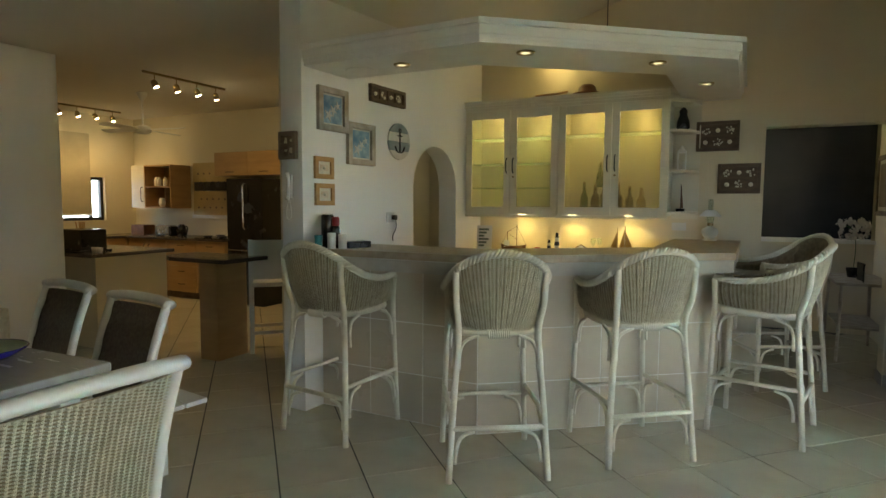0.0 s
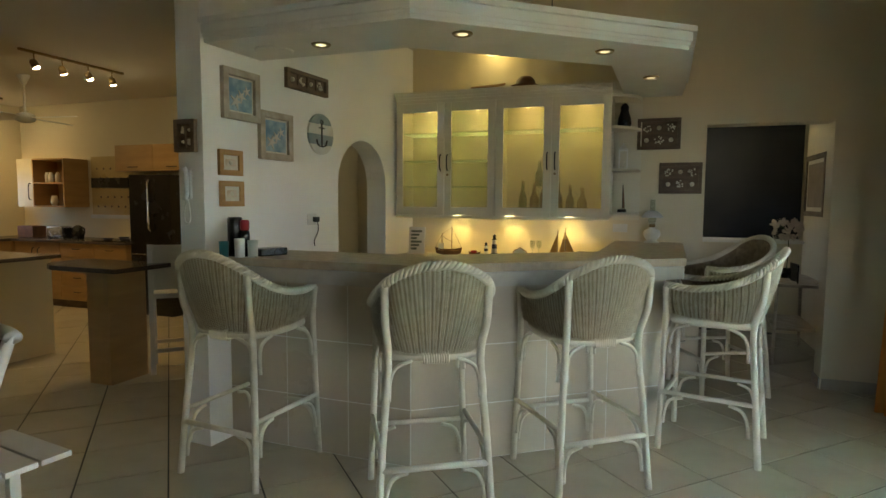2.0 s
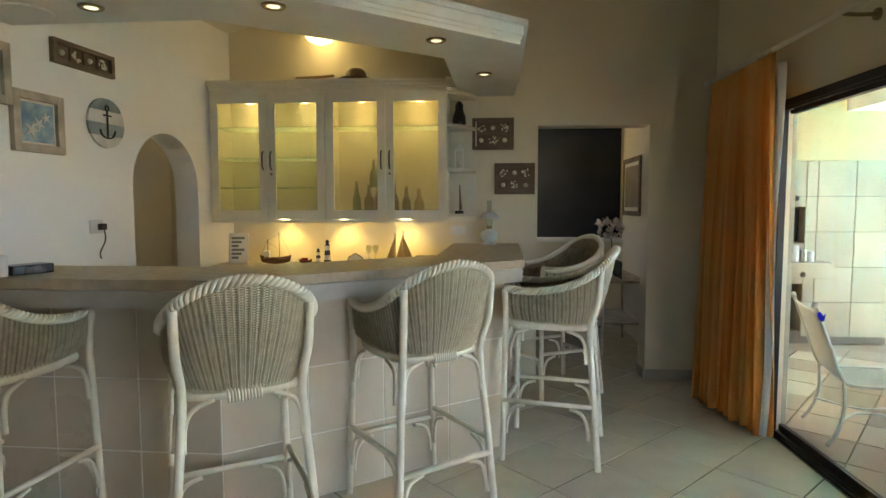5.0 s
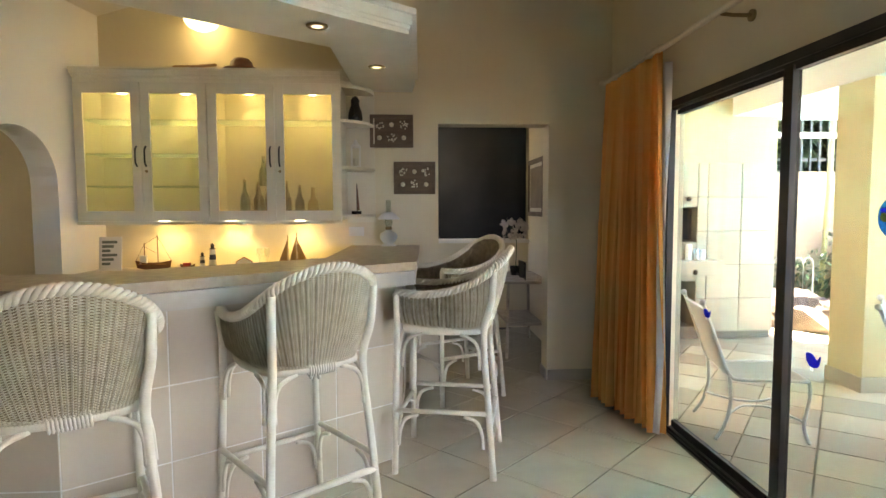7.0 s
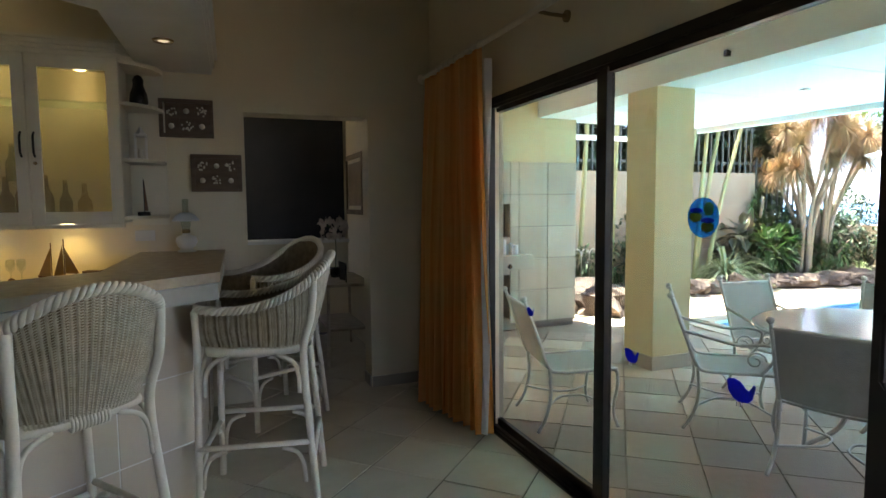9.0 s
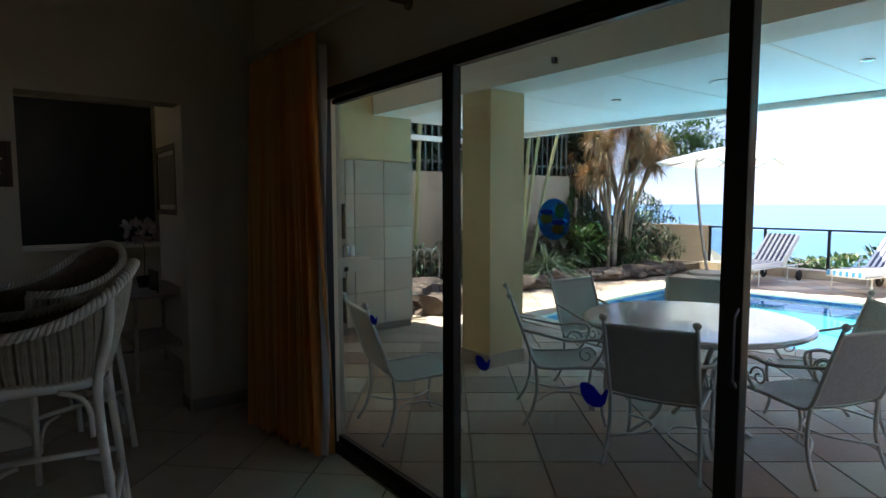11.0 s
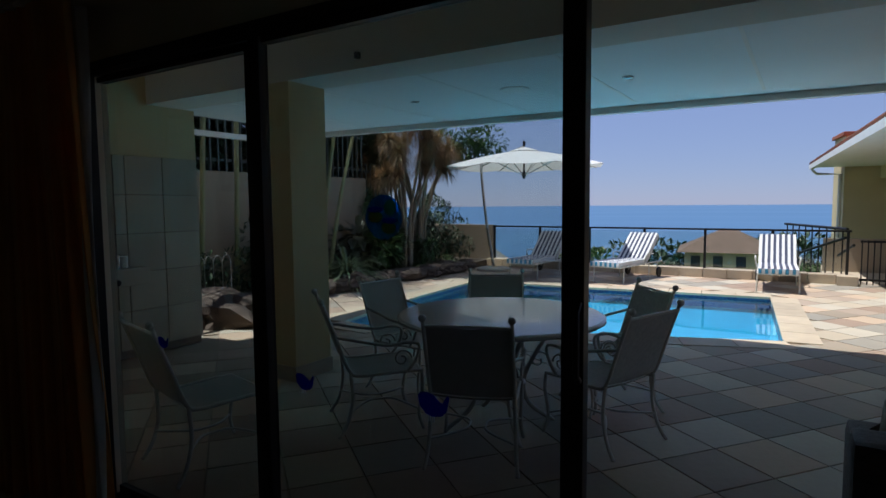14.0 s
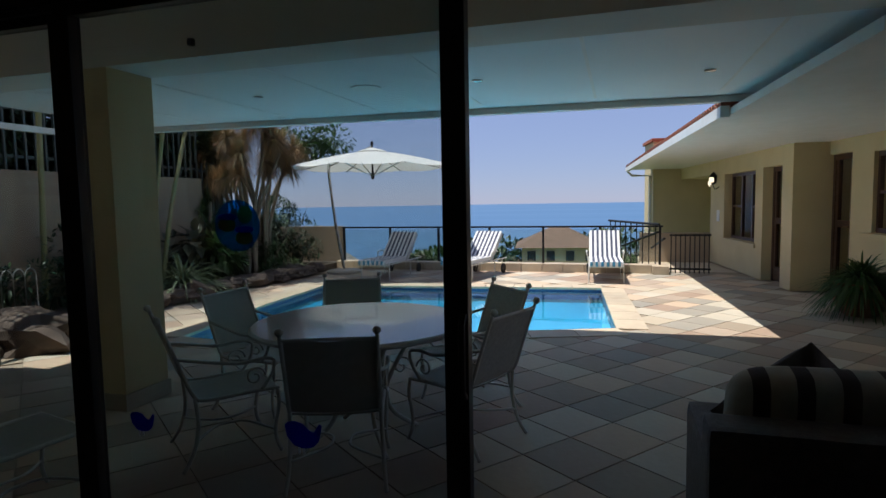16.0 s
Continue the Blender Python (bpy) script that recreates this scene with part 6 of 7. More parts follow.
for k in range(4):
    a = math.pi / 4 + math.pi / 2 * k
    pts = smoothline([(0.42, 0, 0.705), (0.30, 0, 0.55), (0.17, 0, 0.32), (0.20, 0, 0.14), (0.38, 0, 0.0)], 6)
    part("leg", tube(BM(), [(p.x * math.cos(a), p.x * math.sin(a), p.z) for p in pts], 0.015, 8), WROUGHT, tb, smooth=True)
    sc = [(0.27 + (0.07 - 0.004 * i) * math.cos(0.5 * i), 0.42 + (0.07 - 0.004 * i) * math.sin(0.5 * i)) for i in range(15)]
    part("scroll", tube(BM(), [(x * math.cos(a), x * math.sin(a), z) for x, z in sc], 0.007, 6), WROUGHT, tb, smooth=True)

sofa = thing("outdoor_sofa", "dark brown woven outdoor sofa with a square back", "sofa", pose(3.05, 1.05, TZ))
part("back", boxes(((-0.36, -0.95, 0.0), (-0.20, 1.05, 0.775)), bev=0.03), SOFAFRAME, sofa)
part("arm", boxes(((-0.20, 0.86, 0.05), (0.50, 1.02, 0.58)), bev=0.04), SOFAFRAME, sofa)
part("arm", boxes(((-0.20, -0.95, 0.05), (0.50, -0.79, 0.58)), bev=0.04), SOFAFRAME, sofa)
part("seat", boxes(((-0.20, -0.79, 0.08), (0.52, 0.86, 0.40)), bev=0.04), SOFAFRAME, sofa)


def striped_cushion(m, w, d, h, nstripes):
    t = thing("striped_cushion", "brown and cream striped sofa back cushion", "cushion", m, "striped sofa cushions")
    n = nstripes * 2 + 1
    for i in range(n):
        a_, b_ = (i // 2) / (nstripes + 0.6), (i // 2 + (0.6 if i % 2 == 0 else 1.0)) / (nstripes + 0.6)
        a_ = a_ if i % 2 == 0 else a_ + 0.6 / (nstripes + 0.6)
        y0, y1 = -w / 2 + w * a_, -w / 2 + w * b_

        def f(u, v, y0=y0, y1=y1):
            a = 2 * math.pi * v
            y = y0 + (y1 - y0) * u
            e = (1 - abs(2 * y / w) ** 6) ** 0.25
            ca, sa = math.cos(a), math.sin(a)
            q = 1 / (abs(ca) ** 4 + abs(sa) ** 4) ** 0.25
            return Vector((d / 2 * ca * q * e, y, h / 2 + h / 2 * sa * q * e))
        part("stripe", grid(BM(), f, 5, 24), BROWNSTRIPE if i % 2 else SOFAFAB, t, smooth=True)
    return t


striped_cushion(pose(3.02, 1.62, TZ + 0.45, 0, -10, 0), 0.80, 0.18, 0.45, 6)
striped_cushion(pose(3.02, 0.74, TZ + 0.38, 0, -10, 0), 0.80, 0.18, 0.45, 6)
t = thing("dark_cushion", "dark brown scatter cushion standing on a corner", "cushion", pose(3.30, 1.72, TZ + 0.46, 0, -18, 0))
part("cover", grid(BM(), lambda u, v: (lambda a, b: Vector((0.10 * (1 - a ** 4) ** 0.5 * (1 - b ** 4) ** 0.5 * (1 if v < 0.5 else -1), (a + b) * 0.15, 0.19 + (b - a) * 0.16)))(2 * u - 1, (4 * v - 1) if v < 0.5 else (3 - 4 * v)), 14, 28), BROWNSTRIPE, t, smooth=True)


def lounger(m):
    t = thing("sun_lounger", "white metal sun lounger with navy and white striped mattress", "sun lounger", m, "striped sun loungers by the pool")
    for sy in (-1, 1):
        part("side_rail", tube(BM(), [(-0.95, sy * 0.31, 0.32), (0.92, sy * 0.31, 0.32)], 0.014, 8), WROUGHT, t)
        for x in (-0.78, 0.30):
            part("leg", tube(BM(), [(x, sy * 0.31, 0.32), (x - 0.03, sy * 0.32, 0.0)], 0.013, 8), WROUGHT, t)
        part("armrest", tube(BM(), smoothline([(0.05, sy * 0.33, 0.33), (0.06, sy * 0.36, 0.50), (0.2, sy * 0.36, 0.53), (0.40, sy * 0.35, 0.50)], 4), 0.013, 8), WROUGHT, t)
        part("wheel", lathe(BM(), [(0.10, -0.02), (0.11, 0.0), (0.10, 0.02), (0.03, 0.022)], 18, (0, 0, 0), pose(0.70, sy * 0.34, 0.11, 90, 0, 0)), IRON, t)
        part("wheel_strut", tube(BM(), [(0.70, sy * 0.32, 0.11), (0.68, sy * 0.31, 0.32)], 0.012, 6), WROUGHT, t)
    part("cross_rail", tube(BM(), [(-0.95, -0.31, 0.32), (-0.95, 0.31, 0.32)], 0.014, 8), WROUGHT, t)
    base = pose(0, 0, 0.34)
    back = Matrix.Translation((0.18, 0, 0.34)) @ pose(0, 0, 0, 0, -42, 0)
    for i in range(13):
        y0 = -0.30 + 0.60 * i / 13
        mm = STRIPEB if i % 2 else STRIPEW
        part("mattress_stripe", box(BM(), (-0.96, y0, 0.0), (0.20, y0 + 0.60 / 13, 0.075), 0, base), mm, t)
        part("back_stripe", box(BM(), (0.0, y0, 0.0), (0.78, y0 + 0.60 / 13, 0.075), 0, back), mm, t)
    for i in range(12):
        y0 = -0.30 + 0.60 * i / 12
        part("fringe", box(BM(), (-0.968, y0 + 0.002, -0.01), (-0.9605, y0 + 0.60 / 12 - 0.002, 0.074), 0, base), TURQ if i % 2 else STRIPEW, t)
    part("back_frame", tube(BM(), [back @ Vector(p) for p in ((0.0, -0.3, -0.015), (0.78, -0.3, -0.015), (0.78, 0.3, -0.015), (0.0, 0.3, -0.015))], 0.013, 8), WROUGHT, t)
    return t


lg = lounger(pose(11.98, 2.60, TZ, 0, 0, 3) @ Matrix.Scale(0.92, 4))
copy_thing(lg, pose(11.80, 5.02, TZ, 0, 0, -12))
copy_thing(lg, pose(11.65, 6.70, TZ, 0, 0, -3))

um = thing("cantilever_umbrella", "open white cantilever umbrella on a leaning pole", "umbrella", pose(11.85, 7.15, TZ))
for k in range(8):
    a0, a1 = 2 * math.pi * k / 8, 2 * math.pi * (k + 1) / 8

    def f(u, v, a0=a0, a1=a1):
        p0, p1 = Vector((math.cos(a0), math.sin(a0), 0)), Vector((math.cos(a1), math.sin(a1), 0))
        r = 0.22 + 1.42 * v
        d = p0.lerp(p1, u) * r
        return Vector((d.x, d.y, 2.48 - 0.30 * v ** 1.25 - 0.04 * math.sin(math.pi * u) * v))
    o = part("canopy_panel", grid(BM(), f, 6, 10), UMBRELLA, um, smooth=True)
    part("rib", tube(BM(), [(0.22 * math.cos(a0), 0.22 * math.sin(a0), 2.455), (1.62 * math.cos(a0), 1.62 * math.sin(a0), 2.165)], 0.012, 6), CHROME, um)
    part("strut", tube(BM(), [(0.03 * math.cos(a0), 0.03 * math.sin(a0), 2.0), (0.75 * math.cos(a0), 0.75 * math.sin(a0), 2.345)], 0.009, 6), CHROME, um)
part("vent", lathe(BM(), [(0.30, 2.47), (0.31, 2.49), (0.06, 2.56), (0.001, 2.57)], 8), UMBRELLA, um, "raised vent flap")
part("hub", lathe(BM(), [(0.02, 1.93), (0.04, 1.97), (0.035, 2.05), (0.02, 2.08), (0.018, 2.60), (0.03, 2.62), (0.03, 2.68), (0.001, 2.70)], 12), IRON, um)
part("pole", tube(BM(), smoothline([(0.05, 0.72, 0.05), (0.03, 0.88, 1.0), (0.0, 0.98, 2.0), (0.0, 0.98, 2.30)], 6), 0.030, 10), CHROME, um, smooth=True)
part("arm", tube(BM(), [(0.0, 0.98, 2.22), (0.0, 0.0, 2.60)], 0.016, 8), CHROME, um)
part("base", lathe(BM(), [(0.36, 0), (0.36, 0.05), (0.30, 0.07), (0.05, 0.08)], 24, (0.05, 0.72, 0)), SANDSTONE, um)

# ---- pool-side kerb, railing, gate ----
ker = tagged(new("kerb_wall"), "low sandstone kerb wall under the railing", "kerb", "", "structure")
for i in range(16):
    y0 = 1.75 + 0.42 * i
    part("kerb_block", box(BM(), (RAILX - 0.12, y0 + 0.004, TZ), (RAILX + 0.18, y0 + 0.416, 0.135), 0.008), COPING, ker)
part("end_block", box(BM(), (RAILX - 0.25, 1.45, TZ), (RAILX + 0.18, 1.745, 0.13), 0.012), COPING, ker)
rl = thing("pool_railing", "dark metal railing with clear glass panels", "railing")
part("top_rail", boxes(((RAILX + 0.0, 1.55, 0.86), (RAILX + 0.06, 8.35, 0.895)), bev=0.004), IRON, rl)
for i in range(7):
    y = 1.6 + 1.12 * i
    part("post", boxes(((RAILX + 0.01, y - 0.022, 0.13), (RAILX + 0.055, y + 0.022, 0.86)), bev=0.003), IRON, rl)
    if i < 6:
        g = part("glass_panel", boxes(((RAILX + 0.028, y + 0.03, 0.17), (RAILX + 0.036, y + 1.09, 0.83))), CLEAR, rl)
        g.visible_shadow = False
gt = thing("metal_gate", "low dark metal gate with vertical bars", "gate")
for z in (0.06, 0.70):
    part("rail", boxes(((12.62, 0.72, z), (12.66, 1.44, z + 0.035))), IRON, gt)
for i in range(9):
    y = 0.74 + 0.083 * i
    part("bar", boxes(((12.63, y, 0.0), (12.65, y + 0.018, 0.74))), IRON, gt)
setting("landing", boxes(((13.2, -1.2, -0.4), (16.5, 1.9, -0.06)), ((12.75, -0.4, -0.3), (13.2, 1.45, -0.043))), COPING, "paved landing at the top of the garden stairs", "paving")
setting("wall_landing", boxes(((15.2, -0.6, -0.06), (15.35, 1.9, 0.62))), BEIGEWALL, "low plastered wall round the landing", "wall")
sr = thing("stair_railing", "dark metal stair handrail going down beyond the kerb", "railing")
for a, b in (((13.1, 1.6, 0.90), (15.6, 2.6, 0.90)), ((13.1, 1.62, 0.75), (15.2, 2.45, 0.25)), ((13.1, 1.5, 0.62), (14.8, 1.65, 0.30))):
    part("handrail", tube(BM(), [a, b], 0.025, 8), IRON, sr)
for i in range(9):
    x = 13.2 + 0.28 * i
    part("bar", tube(BM(), [(x, 1.62 + 0.4 * (x - 13.1), 0.9), (x, 1.62 + 0.4 * (x - 13.1), -0.6)], 0.012, 6), IRON, sr)

# ---- the wing of the house; local x runs along its wall, local y towards the pool ----
WM = pose(11.0, -0.13, TZ, 0, 0, 7)
wing = thing("house_wing", "pale yellow single-storey wing with deep white eaves", "house", WM)
H = 2.24
part("wall", boxes(((-0.14, -0.30, 0), (0.26, 0, H)), ((1.08, -0.30, 0), (1.44, 0, H)), ((0.26, -0.30, 1.94), (1.08, 0, H)), ((1.44, -0.30, 0), (3.25, 0, 0.60)), ((1.44, -0.3, 1.92), (3.25, 0, H)), ((3.25, -0.30, 0), (4.1, 0, H)), ((-0.14, -0.85, 0), (-0.02, -0.30, H))), YELLOWWALL, wing)
part("recess_wall", boxes(((-6.0, -0.75, 0), (-2.5, -0.5, H)), ((-2.5, -0.75, 0), (-1.32, -0.5, 0.95)), ((-2.5, -0.75, 2.0), (-1.32, -0.5, H)), ((-1.32, -0.75, 0), (-0.78, -0.5, H)), ((-0.78, -0.75, 2.04), (-0.14, -0.5, H))), YELLOWWALL, wing)
part("far_wall", boxes(((4.1, -0.9, 0), (4.25, -0.001, H)), ((4.1, -1.05, 0), (7.2, -0.9, H)), ((7.2, -1.05, 0), (8.6, 0.72, 3.0)), ((4.25, -0.9, 1.95), (7.2, 0.0, H))), YELLOWWALL, wing)
part("inner_dark", boxes(((-6.0, -1.4, 0), (4.1, -1.3, H))), PLASTER, wing)


def wing_door(x0, x1, y, h):
    d = part("door", boxes(((x0, y - 0.07, 0), (x0 + 0.07, y, h)), ((x1 - 0.07, y - 0.07, 0), (x1, y, h)), ((x0 + 0.07, y - 0.07, h - 0.08), (x1 - 0.07, y, h)), ((x0 + 0.07, y - 0.06, 0.02), (x1 - 0.07, y - 0.01, 0.25)), ((x0 + 0.07, y - 0.06, 0.98), (x1 - 0.07, y - 0.01, 1.08)), ((x0 + 0.07, y - 0.06, 0.25), (x0 + 0.15, y - 0.01, h - 0.08)), ((x1 - 0.15, y - 0.06, 0.25), (x1 - 0.07, y - 0.01, h - 0.08)), bev=0.003), DOORWOOD, wing)
    part("glass", boxes(((x0 + 0.15, y - 0.04, 0.25), (x1 - 0.15, y - 0.034, 0.98)), ((x0 + 0.15, y - 0.04, 1.08), (x1 - 0.15, y - 0.034, h - 0.08))), CLEAR, d)
    part("handle", tube(BM(), [(x0 + 0.11, y + 0.03, 1.0), (x0 + 0.22, y + 0.03, 1.0)], 0.01, 6), BRASS, d)


wing_door(0.26, 1.08, -0.16, 1.94)
wing_door(-0.78, -0.14, -0.55, 2.04)


def wing_window(x0, x1, z0, z1, y, nx):
    bm = boxes(((x0, y - 0.06, z0), (x1, y, z0 + 0.06)), ((x0, y - 0.06, z1 - 0.06), (x1, y, z1)), bev=0.003)
    for i in range(nx + 1):
        x = x0 + (x1 - x0 - 0.05) * i / nx
        box(bm, (x, y - 0.058, z0 + 0.06), (x + 0.05, y - 0.002, z1 - 0.06), 0.003)
        if i in (0, nx - 1):
            box(bm, (x + 0.05, y - 0.05, (z0 + z1) / 2 - 0.02), (x + (x1 - x0 - 0.05) / nx, y - 0.01, (z0 + z1) / 2 + 0.02))
    w = part("window", bm, DOORWOOD, wing)
    part("pane", boxes(((x0 + 0.03, y - 0.035, z0 + 0.04), (x1 - 0.03, y - 0.030, z1 - 0.04))), CLEAR, w)
    part("sill", boxes(((x0 - 0.06, y - 0.02, z0 - 0.07), (x1 + 0.06, y + 0.18, z0 - 0.002)), bev=0.006), YELLOWWALL, w)


wing_window(1.44, 3.25, 0.60, 1.92, -0.15, 3)
wing_window(-2.5, -1.32, 0.95, 2.0, -0.55, 2)
part("far_door", boxes(((5.6, -0.90, 0), (6.4, -0.86, 2.0)), bev=0.004), DOORWOOD, wing)


def gutter_line(x):
    return 1.32 + (7.6 - x) * 0.053


part("soffit", prism(BM(), [(-6.5, -0.75), (7.1, -0.75), (7.1, gutter_line(7.1)), (-6.5, gutter_line(-6.5))], H, H + 0.07), WHITEPAINT, wing, "white eaves soffit")
part("gutter", prism(BM(), [(-3.6, gutter_line(-3.6) + 0.001), (7.6, gutter_line(7.6) + 0.001), (7.6, gutter_line(7.6) + 0.09), (-3.6, gutter_line(-3.6) + 0.09)], H - 0.02, H + 0.09), WHITEPAINT, wing)
part("gutter_pipe", tube(BM(), [(7.5, 1.36, H - 0.03), (7.5, 1.25, H - 0.14), (7.5, 0.76, H - 0.16), (7.5, 0.76, 0)], 0.035, 8), WHITEPAINT, wing)
bm = BM()
v = [bm.verts.new(c) for c in ((-3.6, gutter_line(-3.6) + 0.06, H + 0.10), (7.6, gutter_line(7.6) + 0.06, H + 0.10), (7.6, -3.2, H + 1.75), (-3.6, -3.2, H + 1.75))]
w_ = [bm.verts.new(c.co - Vector((0, 0, 0.02))) for c in v]
bm.faces.new(v), bm.faces.new(w_[::-1])
for i in range(4):
    bm.faces.new((v[i], v[(i + 1) % 4], w_[(i + 1) % 4], w_[i]))
roof = part("roof", bm, ROOFTILE, wing, "terracotta tiled roof")
for i in range(88):
    x = -3.55 + 11.1 * i / 88
    y = gutter_line(x)
    part("roof_tile", tube(BM(), [(x, y + 0.09, H + 0.115), (x, y - 0.7, H + 0.39)], 0.045, 6, flat=0.7), ROOFTILE, roof)
part("gable", boxes(((7.15, -1.1, 3.001), (8.7, 0.78, 3.09)), bev=0.01), ROOFTILE, wing, "red tiled parapet capping")
for x, y in ((3.62, 0.0), (6.6, -0.75)):
    l = thing("wall_lantern", "black wall lantern with a lit bulb", "wall lantern", WM @ pose(x, y, 1.72), "wall lanterns on the wing")
    part("bracket", tube(BM(), smoothline([(0, 0, -0.05), (0, 0.08, -0.10), (0, 0.12, -0.02), (0, 0.12, 0.02)], 4), 0.010, 6), IRON, l)
    part("cage", lathe(BM(), [(0.03, 0.0), (0.06, 0.03), (0.075, 0.17), (0.085, 0.18), (0.03, 0.25), (0.001, 0.27)], 8, (0, 0.12, 0)), IRON, l)
    part("bulb", lathe(BM(), [(0.03, 0), (0.064, 0.05), (0.070, 0.14)], 8, (0, 0.135, 0.01)), glow("lantern_glow", (1.0, 0.85, 0.6), 1.0), l)
t = thing("wall_notice", "small white notice plate on the wing wall", "sign", WM @ pose(3.62, 0.002, 1.05))
part("plate", boxes(((-0.09, 0, -0.12), (0.09, 0.012, 0.12)), bev=0.003), WHITEPL, t)


# ---- plants ----
def blade(bm, base, direction, length, width, droop, seg=5, keel=0.15):
    d = Vector(direction).normalized()
    side = d.cross(Vector((0, 0, 1)))
    side = side.normalized() if side.length > 0.01 else Vector((1, 0, 0))
    rows = []
    for i in range(seg + 1):
        k = i / seg
        c = Vector(base) + d * (length * k) + Vector((0, 0, -droop * length * k * k))
        wd = width * (1 - k ** 2.2) * min(1, 0.45 + 2.2 * k) / 2 + 0.0008
        up = Vector((0, 0, keel * wd))
        rows.append((bm.verts.new(c - side * wd + up), bm.verts.new(c - up), bm.verts.new(c + side * wd + up)))
    for a, b in zip(rows, rows[1:]):
        bm.faces.new((a[0], a[1], b[1], b[0]))
        bm.faces.new((a[1], a[2], b[2], b[1]))


def tuft(bm, at, n, length, width, droop, low=0.1, high=1.2):
    for _ in range(n):
        a = random.uniform(0, 2 * math.pi)
        e = random.uniform(low, high)
        blade(bm, at, (math.cos(a) * math.cos(e), math.sin(a) * math.cos(e), math.sin(e)), length * random.uniform(0.65, 1.1), width, droop * random.uniform(0.5, 1.4))


def spiky(x, y, z, n, length, width, mat_, label, name="spiky_plant"):
    t = thing(name, label, "plant", pose(x, y, z))
    bm = BM()
    tuft(bm, (0, 0, 0.02), n, length, width, 0.75, 0.25, 1.45)
    part("leaves", bm, mat_, t)


def shrub(x, y, z, rx, ry, rz, n, leaf, mat_, label="dense green garden shrub", name="shrub"):
    t = thing(name, label, "shrub", pose(x, y, z))
    bm = BM()
    for i in range(5):
        a = 2 * math.pi * i / 5
        tube(bm, [(0, 0, 0), (0.4 * rx * math.cos(a), 0.4 * ry * math.sin(a), rz * 0.9), (0.75 * rx * math.cos(a + 0.3), 0.75 * ry * math.sin(a + 0.3), rz * 1.5)], [0.02, 0.014, 0.006], 5)
    part("stems", bm, BARK, t)
    bm = BM()
    lobes = [(Vector((random.uniform(-0.6, 0.6) * rx, random.uniform(-0.6, 0.6) * ry, rz * random.uniform(0.6, 1.6))), random.uniform(0.35, 0.6)) for _ in range(9)]
    for _ in range(n):
        c, q = random.choice(lobes)
        dv = Vector((random.gauss(0, 1), random.gauss(0, 1), random.gauss(0, 1))).normalized()
        p = c + Vector((dv.x * rx, dv.y * ry, dv.z * rz)) * (q * random.uniform(0.75, 1.05))
        if p.z < 0.02:
            continue
        o = (dv + Vector((random.uniform(-0.7, 0.7), random.uniform(-0.7, 0.7), random.uniform(-0.5, 0.6)))).normalized()
        blade(bm, p, o, leaf * random.uniform(0.7, 1.3), leaf * 0.5, 0.25, 2)
    part("leaves", bm, mat_, t)
    return t


def dracaena(x, y, z, stems, label, leafmat, hmin, hmax, spread, blades=70, L=0.42):
    t = thing("dracaena_tree", label, "tree", pose(x, y, z))
    for i in range(stems):
        a = 2 * math.pi * i / stems + random.uniform(-0.4, 0.4)
        h = random.uniform(hmin, hmax)
        r = spread * random.uniform(0.4, 1.0)
        top = Vector((r * math.cos(a), r * math.sin(a), h))
        pts = smoothline([(0.12 * math.cos(a), 0.12 * math.sin(a), 0), (0.25 * r * math.cos(a) + 0.05, 0.25 * r * math.sin(a), h * 0.45), tuple(top)], 5)
        part("trunk", tube(BM(), pts, [0.045 - 0.02 * j / (len(pts) - 1) for j in range(len(pts))], 8), BARK, t, smooth=True)
        bm = BM()
        for hd in range(3):
            o = top + Vector((random.uniform(-0.22, 0.22), random.uniform(-0.22, 0.22), random.uniform(-0.25, 0.2)))
            tuft(bm, o, blades, L, 0.010, 0.30, -1.1, 1.5)
        part("crown", bm, leafmat, t)


def rock(x, y, z, r, seed):
    t = thing("boulder", "rough brown boulder at the edge of the bed", "rock", pose(x, y, z, 0, 0, seed * 47), "boulders along the planting bed")
    bm = BM()
    bmesh.ops.create_icosphere(bm, subdivisions=3, radius=r)
    for v in bm.verts:
        q = v.co.normalized()
        k = 1 + 0.45 * noise.noise(q * 1.6 + Vector((seed * 3.7, 0, 0))) + 0.22 * abs(noise.noise(q * 3.2 + Vector((0, seed * 2.3, 0)))) + 0.10 * noise.noise(q * 8 + Vector((0, 0, seed)))
        v.co = Vector((v.co.x * (1.15 + 0.12 * (seed % 4)), v.co.y, v.co.z * (0.55 + 0.08 * (seed % 3)))) * k
        v.co.z = max(v.co.z, -0.3 * r)
    part("stone", bm, ROCK, t)


setting("wall_garden", boxes(((4.2, 9.75, -0.25), (9.95, 9.95, 1.92))), BEIGEWALL, "beige plastered garden boundary wall", "wall")
setting("wall_garden_low", boxes(((9.95, 9.75, -0.25), (13.15, 9.95, 0.90)), ((12.95, 8.45, -0.25), (13.15, 9.749, 0.90))), BEIGEWALL, "low beige plastered wall at the end of the garden", "wall")
GREYSTEEL = mat("grey_painted_steel", (0.10, 0.125, 0.115), (0.075, 0.095, 0.09), 0.5, 0.2, scale=8)
fe = thing("palisade_fence", "pale grey steel palisade fence on the garden wall", "fence")
for x0, x1, zs in ((4.2, 10.0, (2.08, 2.70)), (10.0, 11.35, (1.05, 2.05))):
    for z in zs:
        part("rail", boxes(((x0, 9.84, z), (x1, 9.87, z + 0.04))), GREYSTEEL, fe)
